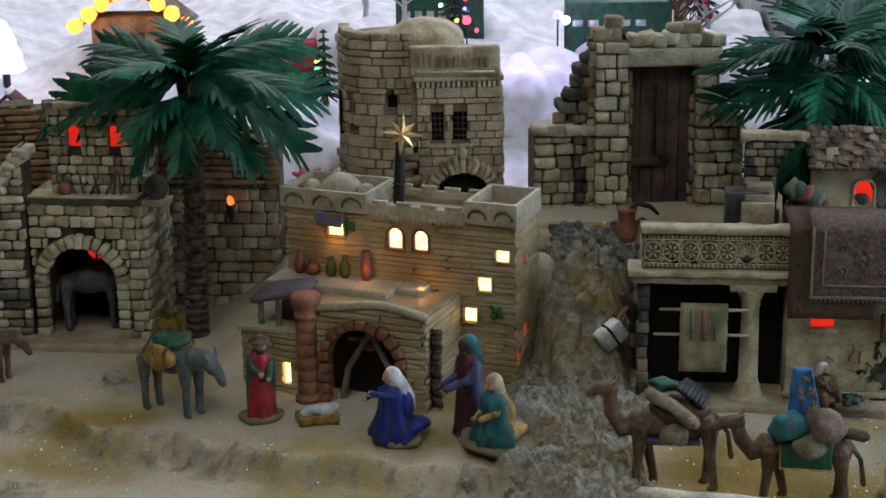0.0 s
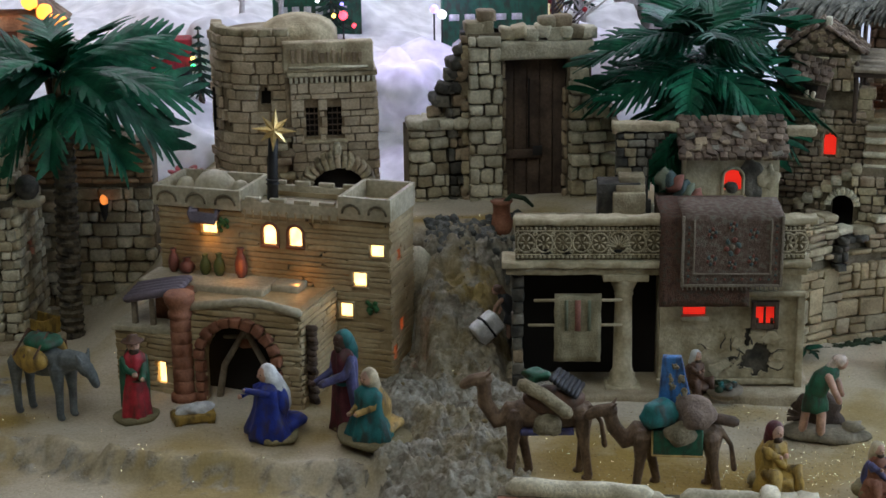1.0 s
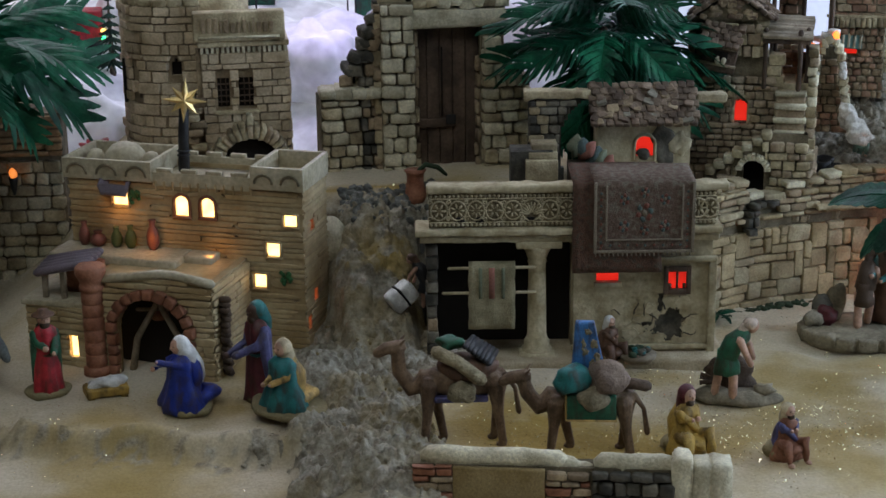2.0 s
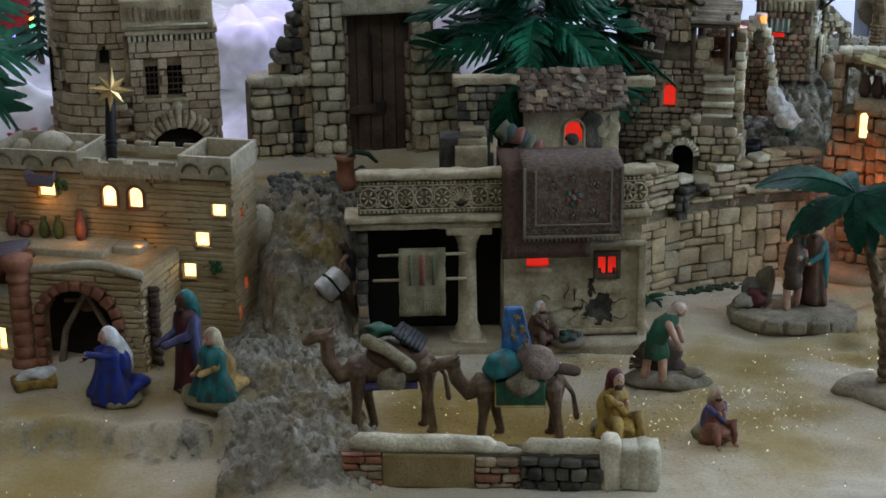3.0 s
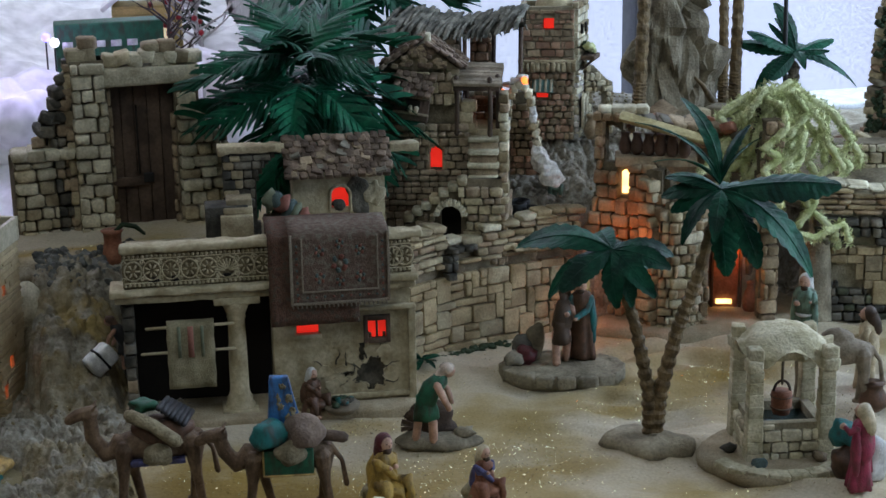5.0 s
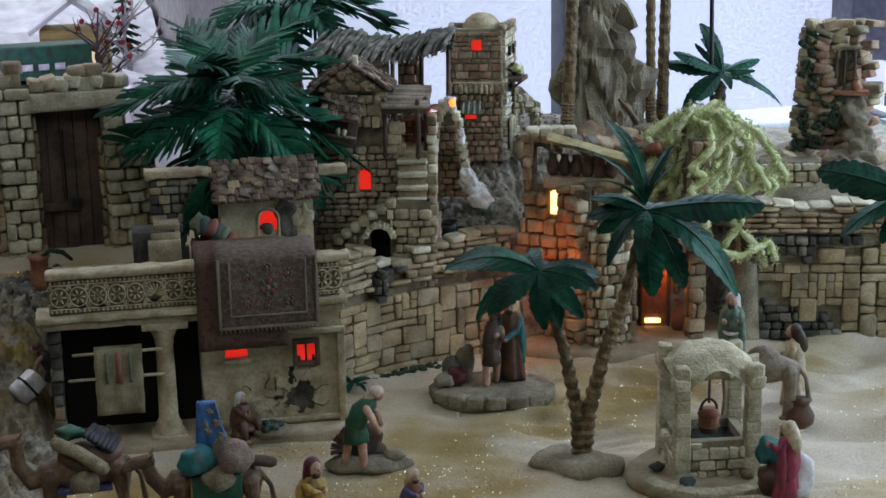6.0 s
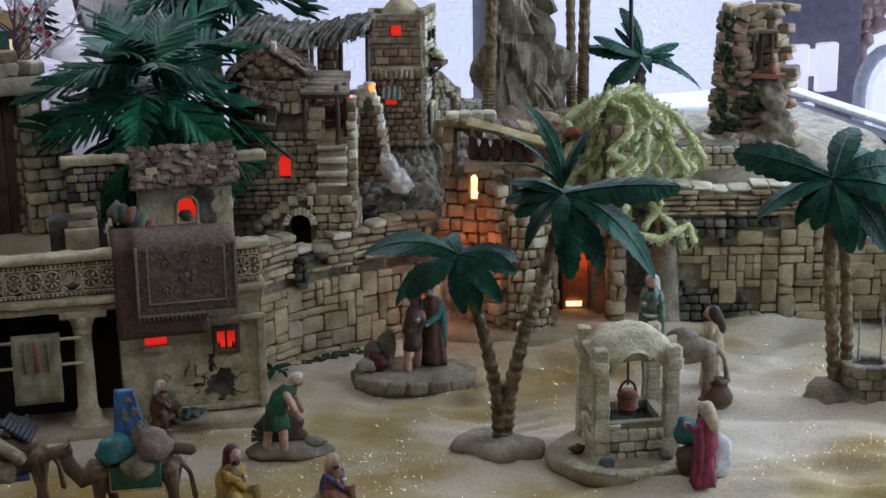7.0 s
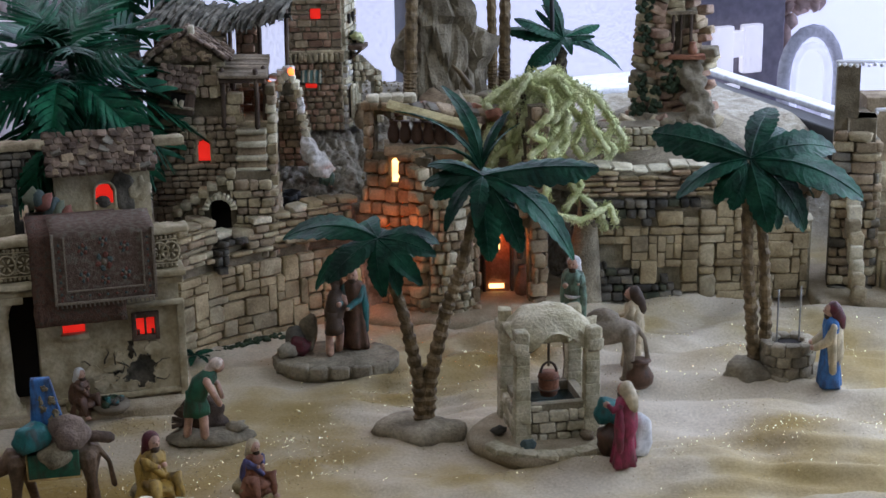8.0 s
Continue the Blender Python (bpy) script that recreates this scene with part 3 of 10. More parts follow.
def make_scree(count):
    """Small dark stones scattered along the top of the slope."""
    rnd = random.Random(77)
    bm = bmesh.new()
    for k in range(count):
        x, y = rnd.uniform(0.105, 0.20), rnd.gauss(1.548, 0.010)
        r = rnd.uniform(0.0028, 0.0062)
        m = pose(x, y, height(x, y) + r * 0.25, rnd.uniform(0, 360), rnd.uniform(0, 360), 0) @ Matrix.Diagonal((r * rnd.uniform(0.8, 1.4), r, r * rnd.uniform(0.6, 0.9), 1))
        for v in bmesh.ops.create_icosphere(bm, subdivisions=1, radius=1.0, matrix=m)["verts"]:
            v.co += r * 0.35 * noise.noise_vector(v.co * 300)
    me = bpy.data.meshes.new("scree")
    bm.to_mesh(me)
    bm.free()
    me.materials.append(SCREE)
    tagged(new("scree", me), "small dark grey stones along the top of the slope", "stones", kind="stuff")


SCREE = material("dark_grey_scree", (0.07, 0.072, 0.066), (0.17, 0.17, 0.155), rough=0.8, scale=70, grain=400, bump=0.5)
make_scree(150)


def floor_z(x, y):
    return height(x, y)


# ---- hall round the display ----
PANEL = plain("lamp_panel", (0.75, 0.75, 0.74), 0.5)
FLOORMAT = material("hall_floor", (0.16, 0.15, 0.14), (0.25, 0.24, 0.22), rough=0.5, scale=4, grain=60, bump=0.1)
WALLMAT = material("hall_wall", (0.42, 0.41, 0.40), (0.5, 0.49, 0.48), rough=0.9, scale=3, grain=80, bump=0.1)
# panels added behind the fill lamps, which have no fixture of their own
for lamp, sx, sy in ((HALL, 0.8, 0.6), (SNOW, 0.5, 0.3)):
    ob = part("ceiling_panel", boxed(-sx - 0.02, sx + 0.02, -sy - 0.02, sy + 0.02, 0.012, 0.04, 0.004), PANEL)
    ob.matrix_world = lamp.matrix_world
    tagged(ob, "white panel added behind an unseen fill lamp", "ceiling light", kind="structure")
CLOTH = material("table_cloth", (0.42, 0.38, 0.3), (0.5, 0.46, 0.38), rough=0.95, scale=8, grain=300, bump=0.3)
tagged(part("floor", boxed(-4, 1.36, -3, 3.05, -0.85, -0.78), FLOORMAT), "grey hall floor", "floor", kind="structure")
tagged(part("ceiling", boxed(-4, 1.36, -3, 3.05, 2.5, 2.6), WALLMAT), "white hall ceiling", "ceiling", kind="structure")
tagged(part("wall_west", boxed(-4.1, -4, -3, 3.2, -0.78, 2.5), WALLMAT), "pale painted hall wall", "wall", kind="structure")
tagged(part("wall_south", boxed(-4, 1.36, -3.1, -3, -0.78, 2.5), WALLMAT), "pale painted hall wall", "wall", kind="structure")
tagged(part("display_table", boxed(-2.2, 1.28, 0.86, 2.02, -0.78, -0.03, 0.01), CLOTH), "long display table under a pale cloth", "table", kind="structure")
tagged(part("display_table", boxed(-2.2, 0.43, 2.024, 2.94, -0.78, -0.03, 0.01), CLOTH), "second display table under a pale cloth", "table", kind="structure")

# ---- the inn ----


def jar(parent, x, y, z, h, r, mat, neck=0.45):
    bm = bmesh.new()
    lathe(bm, [(r * 0.55, 0), (r * 0.95, h * 0.2), (r, h * 0.45), (r * 0.75, h * 0.68), (r * neck, h * 0.8), (r * neck * 1.05, h * 0.92), (r * neck * 1.35, h)], (x, y, z))
    return part("jar", bm, mat, parent)


JARRED = plain("red_jar", (0.19, 0.065, 0.045), 0.45)
JARGREEN = plain("green_jar", (0.10, 0.12, 0.035), 0.45)
AWNING = plain("mauve_awning", (0.17, 0.14, 0.17), 0.6)
IVY = plain("ivy_green", (0.03, 0.11, 0.035), 0.6)


def inn():
    t = thing("inn", pose(0.064, 1.439, 0, 0, 0, -22), "beige ceramic inn with lit windows, brick arch and flat roofs", "model house")
    W, D = 0.226, 0.061
    lit = [(-0.183, -0.167, 0.129, 0.143, 0), (-0.122, -0.108, 0.123, 0.1425, 1), (-0.097, -0.083, 0.1235, 0.142, 1), (-0.018, -0.005, 0.12, 0.131, 0), (-0.035, -0.022, 0.091, 0.104, 0), (-0.049, -0.036, 0.06, 0.074, 0)]
    holes = []
    for a, b, z0, z1, arched in lit:
        holes.append(arch_hole((a + b) / 2 + W, (b - a) / 2, z0, z1 - (b - a) / 2) if arched else rect_hole(a + W, b + W, z0, z1))
    sidewin = [(0.019, 0.027, 0.112, 0.122), (0.024, 0.032, 0.043, 0.055), (0.006, 0.012, 0.02, 0.033)]
    for a, b, z0, z1 in sidewin:
        holes.append(rect_hole(W + a, W + b, z0, z1))
    run = Run([(-W, 0), (0, 0), (0.0, D), (-W, D), (-W, 0.001)])
    ok = clear(*holes)
    backing(run, 0.158, ok, 0.006, 0.0016, 0.0, "wall", CERAMIC, t)
    # long thin courses moulded in the glaze
    masonry(t, run, 0.152, [CERAMIC], course=0.0050, length=0.07, inside=lambda u, v: all(ok(u + a, v + b) for a in (-0.0018, 0.0018) for b in (-0.0012, 0.0012)), depth=0.0016, u1=W + D, gap=0.0006, name="course", most=300)
    for a, b, z0, z1, arched in lit:
        pane(t, a - 0.001, b + 0.001, z0 - 0.001, z1 + 0.001, 0.0025, WARM, "window", arched)
        bm = bmesh.new()
        tw = 0.0016
        if arched:
            c, r, zs = (a + b) / 2, (b - a) / 2 + tw / 2, z1 - (b - a) / 2
            tube(bm, [(a - tw / 2, -0.001, z0)] + [(c - r * math.cos(q), -0.001, zs + r * math.sin(q)) for q in [math.pi * k / 8 for k in range(9)]] + [(b + tw / 2, -0.001, z0)], tw, 0, 6)
            box(bm, a - 0.002, b + 0.002, -0.003, 0.001, z0 - 0.0025, z0)
            part("window_frame", bm, TERRA, t, "reddish arched frame")
        else:
            box(bm, a - tw, b + tw, -0.0025, 0.001, z0 - tw, z0)
            box(bm, a - tw, b + tw, -0.0025, 0.001, z1, z1 + tw)
            box(bm, a - tw, a, -0.0025, 0.001, z0, z1)
            box(bm, b, b + tw, -0.0025, 0.001, z0, z1)
            part("window_frame", bm, CERAMIC, t)
    for a, b, z0, z1 in sidewin:
        part("window", boxed(-0.006, -0.003, a, b, z0, z1), ORANGE, t, smooth=False)
    # roofs: parapet trays of different heights
    part("roof", boxed(-W + 0.002, -0.002, 0.002, D - 0.002, 0.150, 0.154), CERAMICPALE, t)

    def tray(x0, x1, y0, y1, z0, z1, n):
        bm = bmesh.new()
        for q in ((x0, x1, y0, y0 + 0.004), (x0, x1, y1 - 0.004, y1), (x0, x0 + 0.004, y0 + 0.004, y1 - 0.004), (x1 - 0.004, x1, y0 + 0.004, y1 - 0.004)):
            box(bm, *q, z0, z1, 0, 0.0008)
        p = part("parapet", bm, CERAMICPALE, t, "pale parapet with scalloped relief")
        for k in range(n):
            bm = bmesh.new()
            c = x0 + (k + 0.5) * (x1 - x0) / n
            r = (x1 - x0) / n * 0.33
            tube(bm, [(c - r * math.cos(q), y0 - 0.0006, (z0 + z1) / 2 - 0.004 + r * 0.9 * math.sin(q)) for q in [math.pi * j / 8 for j in range(9)]], 0.0012, 0, 6)
            part("scallop", bm, MORTAR, p)

    tray(-W - 0.004, -0.142, -0.004, D + 0.002, 0.153, 0.172, 3)
    tray(-0.047, 0.003, -0.004, D + 0.002, 0.153, 0.174, 2)
    bm = bmesh.new()
    box(bm, -0.142, -0.047, -0.002, 0.004, 0.150, 0.163, 0, 0.0008)
    box(bm, -0.142, -0.047, D - 0.004, D, 0.150, 0.164, 0, 0.0008)
    for k in range(4):
        box(bm, -0.138 + 0.024 * k, -0.123 + 0.024 * k, -0.002, 0.003, 0.163, 0.1665, 0, 0.0006)
        box(bm, -0.138 + 0.024 * k, -0.123 + 0.024 * k, D - 0.004, D, 0.164, 0.168, 0, 0.0006)
    part("parapet", bm, CERAMICPALE, t, "low crenellated parapet")
    for k in range(12):
        x = -0.139 + 0.0083 * k
        bm = bmesh.new()
        tube(bm, [(x, -0.002, 0.154), (x + 0.0005, -0.0022, 0.148 - 0.003 * random.random())], [0.0014, 0.0006], 0, 6)
        part("roof_drip", bm, CERAMIC, t)
    # domes on the left tray
    bm = bmesh.new()
    lathe(bm, [(0.021, 0.154), (0.0205, 0.163), (0.018, 0.170), (0.012, 0.176), (0.004, 0.179)], (-0.186, 0.037, 0), sy=0.9)
    part("dome", bm, CERAMICPALE, t, "pale rounded dome")
    for x in (-0.214, -0.158):
        bm = bmesh.new()
        lathe(bm, [(0.009, 0.154), (0.009, 0.164), (0.006, 0.170), (0.002, 0.172)], (x, 0.033, 0))
        part("dome", bm, CERAMICPALE, t)
    # awning, ivy, balcony with jars
    bm = bmesh.new()
    for k in range(4):
        tube(bm, [(-0.192 + 0.0015 * k, 0.0, 0.154 - 0.001 * k), (-0.192 + 0.0015 * k, -0.008 - k * 0.001, 0.149 - 0.0018 * k), (-0.166, -0.008 - k * 0.001, 0.148 - 0.0018 * k), (-0.166, 0.0, 0.153)], 0.0028, 0, 6)
    part("awning", bm, AWNING, t, "mauve draped awning")
    for cx, cz in ((-0.160, 0.139), (-0.017, 0.073)):
        bm = bmesh.new()
        for k in range(14):
            blob(bm, (cx + random.uniform(-0.005, 0.005), -0.003, cz + random.uniform(-0.006, 0.005)), (0.0024, 0.0013, 0.0026), 0, 0.2, 1)
        part("ivy", bm, IVY, t, "green moulded ivy")
    bm = bmesh.new()
    box(bm, -0.231, -0.107, -0.040, 0.0, 0.084, 0.0925, 0, 0.002)
    box(bm, -0.107, -0.080, -0.022, 0.0, 0.084, 0.0925, 0, 0.002)
    part("balcony", bm, CERAMICPALE, t, "pale ledge carrying jars")
    jars = [(-0.209, 0.022, 0.0052, JARRED), (-0.1955, 0.014, 0.0075, JARRED), (-0.177, 0.019, 0.0054, JARGREEN), (-0.163, 0.021, 0.0054, JARGREEN), (-0.141, 0.028, 0.006, JARRED)]
    for x, h, r, m in jars:
        jar(t, x, -0.010, 0.0925, h, r, m)
    # porch: gable of courses, brick arch, terracotta pillar, near-black sheet for the interior's shade
    px0, px1, py = -0.171, -0.054, -0.084
    cx = -0.1115
    prun = Run([(px0, py), (px1, py), (px1, 0.0)])
    hole = arch_hole(cx - px0, 0.0335, -0.01, 0.040)

    def gable(u, v):
        top = 0.083 + 0.012 * (1 - abs(u - 0.075) / 0.075) if u < 0.117 else 0.088
        return v < top and not hole(u, v)

    backing(prun, 0.098, gable, 0.007, 0.0016, 0.0, "porch_wall", CERAMIC, t)
    masonry(t, prun, 0.096, [CERAMIC], course=0.0058, length=0.035, inside=gable, depth=0.003, gap=0.0007, name="course", most=110)
    bm = bmesh.new()
    pts = [(px0 + u, 0.083 + 0.012 * (1 - abs(u - 0.075) / 0.075) + 0.002) for u in [0.117 * k / 10 for k in range(11)]]
    tube(bm, [(x, py + 0.0, z) for x, z in pts], 0.0042, 0, 8)
    part("porch_coping", bm, CERAMICPALE, t)
    part("porch_roof", boxed(px0, px1, py + 0.004, 0, 0.080, 0.086, 0.001), CERAMIC, t)
    am = Matrix.Translation((cx, py - 0.002, 0.040))
    voussoirs(t, am, 0.0376, 11, [TERRA], (0.0092, 0.009, 0.008), name="arch_brick")
    for s in (-1, 1):
        for k in range(4):
            stone(t, TERRA, Matrix.Translation((cx + s * 0.0372, py - 0.002, 0.005 + 0.0095 * k)), (0.0085, 0.009, 0.0092), "arch_brick")
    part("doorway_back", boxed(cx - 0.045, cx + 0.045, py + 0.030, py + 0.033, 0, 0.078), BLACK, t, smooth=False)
    # straw roof poles and a small lamp inside
    for s in (-1, 1):
        bm = bmesh.new()
        tube(bm, [(cx + s * 0.027, py + 0.012, 0.0), (cx + s * 0.021, py + 0.012, 0.03), (cx + s * 0.002, py + 0.014, 0.062)], [0.0034, 0.003, 0.0026], 0, 7)
        part("pole", bm, PALEWOOD, t)
    bm = bmesh.new()
    tube(bm, [(cx - 0.022, py + 0.018, 0.055), (cx + 0.02, py + 0.02, 0.058)], 0.002, 0, 6)
    part("pole", bm, PALEWOOD, t)
    bm = bmesh.new()
    blob(bm, (cx - 0.008, py + 0.03, 0.046), (0.008, 0.004, 0.005), 0, 0.2)
    part("lamp", bm, TERRA, t)
    # pillar at the porch's corner
    bm = bmesh.new()
    prof = [(0.0122, 0), (0.0122, 0.006), (0.0100, 0.0075)]
    for k in range(6):
        z = 0.008 + 0.0116 * k
        prof += [(0.0084, z), (0.0096, z + 0.0012), (0.0096, z + 0.0100), (0.0086, z + 0.0112)]
    prof += [(0.0108, 0.0790), (0.0108, 0.0825), (0.0094, 0.0845), (0.0112, 0.0890), (0.0135, 0.0930), (0.0138, 0.0990), (0.0118, 0.1005)]
    lathe(bm, prof, (px0 + 0.006, py - 0.004, 0), seg=20, wob=0.012)
    for v in bm.verts:
        if v.co.z > 0.084:
            v.co += Vector((noise.noise(v.co * 300), noise.noise(v.co * 300 + Vector((5, 0, 0))), 0.4 * noise.noise(v.co * 300 + Vector((0, 5, 0))))) * 0.0012
    part("pillar", bm, TERRA, t, "jointed terracotta pillar with a rough capital")
    # stacked wood at the porch's side
    for k in range(16):
        bm = bmesh.new()
        tube(bm, [(px1 + 0.004, py + 0.008 + random.uniform(0, 0.006), 0.006 + 0.0045 * k), (px1 + 0.011, py + 0.004 + random.uniform(0, 0.006), 0.007 + 0.0045 * k)], 0.0034, 0, 6)
        part("log", bm, WOOD, t)
    # low wing with a roofed lookout
    wrun = Run([(px0 - 0.068, py + 0.012), (px0 - 0.004, py + 0.004)])
    whole = rect_hole(0.044, 0.053, 0.008, 0.03)
    backing(wrun, 0.056, clear(whole), 0.006, 0.003, 0, "wing_wall", CERAMIC, t)
    masonry(t, wrun, 0.055, [CERAMIC], course=0.0058, length=0.02, inside=clear(whole), depth=0.003, gap=0.0007, name="course", most=60)
    part("wing_door", boxed(px0 - 0.026, px0 - 0.012, py + 0.011, py + 0.0125, 0.006, 0.032), WARM, t, smooth=False)
    part("wing_roof", boxed(px0 - 0.07, px0 + 0.002, py + 0.006, -0.0, 0.055, 0.06, 0.001), CERAMICPALE, t)
    part("wing_side", boxed(px0 - 0.07, px0 - 0.065, py + 0.018, 0.0, 0.0, 0.055, 0.001), CERAMIC, t)
    bm = bmesh.new()
    for k in range(5):
        tube(bm, [(px0 - 0.056, py + 0.014 + k * 0.006, 0.083 + 0.0012 * k), (px0 - 0.03, py + 0.012 + k * 0.006, 0.090 + 0.0012 * k), (px0 - 0.004, py + 0.012 + k * 0.006, 0.096 + 0.001 * k)], 0.004, 0, 6)
    part("wing_awning", bm, AWNING, t, "mauve awning on posts")
    for x, h in ((px0 - 0.052, 0.083), (px0 - 0.034, 0.088)):
        part("post", boxed(x, x + 0.005, py + 0.014, py + 0.018, 0.06, h, 0.0006), PALEWOOD, t)
    part("lookout_back", boxed(px0 - 0.045, px0 - 0.002, py + 0.035, py + 0.04, 0.06, 0.092), TERRA, t)
    # star on its dark post
    return t


inn()
m_inn = pose(0.064, 1.439, 0, 0, 0, -22)
# added point lamps without fixtures, warm the wall around the jars
for x, y, z, w in ((-0.175, -0.012, 0.126, 0.006), (-0.137, -0.024, 0.105, 0.005), (-0.082, -0.018, 0.094, 0.006)):
    glow_lamp("warm_fill", *(m_inn @ Vector((x, y, z))), w, (1.0, 0.42, 0.1), 0.004)


def star_post():
    x, y = -0.04, 1.507
    t = thing("star_post", pose(x, y, 0.1585), "gold eight-pointed star on a dark post", "star")
    bm = bmesh.new()
    tube(bm, [(0, 0, 0.0), (0.001, 0, 0.03), (0.003, 0, 0.062)], [0.0052, 0.0048, 0.0044], 0, 8)
    for z in (0.014, 0.018):
        lathe(bm, [(0.005, 0), (0.0064, 0.001), (0.005, 0.002)], (0.0005, 0, z))
    part("post", bm, IRON, t)
    bm = bmesh.new()
    n = 16
    c0, c1 = bm.verts.new((0.004, -0.0085, 0.066)), bm.verts.new((0.004, -0.0005, 0.066))
    ring = [bm.verts.new((0.004 + r * math.sin(a), -0.0045, 0.066 + r * math.cos(a))) for k in range(n) for a, r in [(2 * math.pi * k / n + 0.1, (0.021 if k % 4 == 0 else 0.0165) if k % 2 == 0 else 0.0075)]]
    for k in range(n):
        bm.faces.new((c0, ring[(k + 1) % n], ring[k]))
        bm.faces.new((c1, ring[k], ring[(k + 1) % n]))
    part("star", bm, GOLD, t, "bevelled gold star", smooth=False)


star_post()

# ---- house with columns and carpets ----
CARPET1 = material("rust_carpet", (0.075, 0.045, 0.032), (0.095, 0.075, 0.055), rough=0.95, c=(0.125, 0.066, 0.046), scale=210, grain=700, bump=0.6, spread=0.05)
CARPET2 = material("patterned_carpet", (0.12, 0.082, 0.062), (0.185, 0.16, 0.125), rough=0.95, c=(0.155, 0.105, 0.08), scale=240, grain=700, bump=0.6, spread=0.05)
CARPETEDGE = plain("carpet_border", (0.24, 0.20, 0.15), 0.95, bump=0.5)
CARPETROSE = plain("carpet_rose", (0.20, 0.075, 0.055), 0.95, bump=0.5)
CARPETBLUE = plain("carpet_blue", (0.085, 0.12, 0.115), 0.95, bump=0.5)
LINEN = material("linen", (0.19, 0.165, 0.10), (0.33, 0.295, 0.19), rough=0.95, scale=60, grain=800, bump=0.5)
STRIPE = plain("pink_stripe", (0.30, 0.13, 0.10), 0.95)
STRIPE2 = plain("green_stripe", (0.16, 0.18, 0.12), 0.95)


def sheet(x0, x1, z0, z1, y, th=0.002, wave=0.001, n=10, curl=0.0):
    """A hanging cloth with folds and thickness; its top runs back over an edge."""
    bm = bmesh.new()
    rows = []
    for side in (0, 1):
        grid = []
        for j in range(n + 1):
            z = z0 + (z1 - z0) * j / n
            line = []
            for i in range(n + 1):
                x = x0 + (x1 - x0) * i / n
                line.append(bm.verts.new((x + wave * 0.5 * math.sin(z * 300), y + side * th + wave * math.sin(i * 1.7 + z * 40) * (1 - j / n * 0.7), z)))
            grid.append(line)
        if curl:
            line = [bm.verts.new((v.co.x, v.co.y + curl, z1 + (0.003 if side == 0 else 0.001))) for v in grid[-1]]
            grid.append(line)
        rows.append(grid)
    for side, grid in enumerate(rows):
        for a, b in zip(grid, grid[1:]):
            for i in range(n):
                q = (a[i], a[i + 1], b[i + 1], b[i])
                bm.faces.new(q if side == 0 else q[::-1])
    f, b = rows
    loop = lambda g: g[0] + [r[-1] for r in g[1:]] + g[-1][-2::-1] + [r[0] for r in g[-2:0:-1]]
    lf, lb = loop(f), loop(b)
    for k in range(len(lf)):
        j = (k + 1) % len(lf)
        bm.faces.new((lf[j], lf[k], lb[k], lb[j]))
    return bm


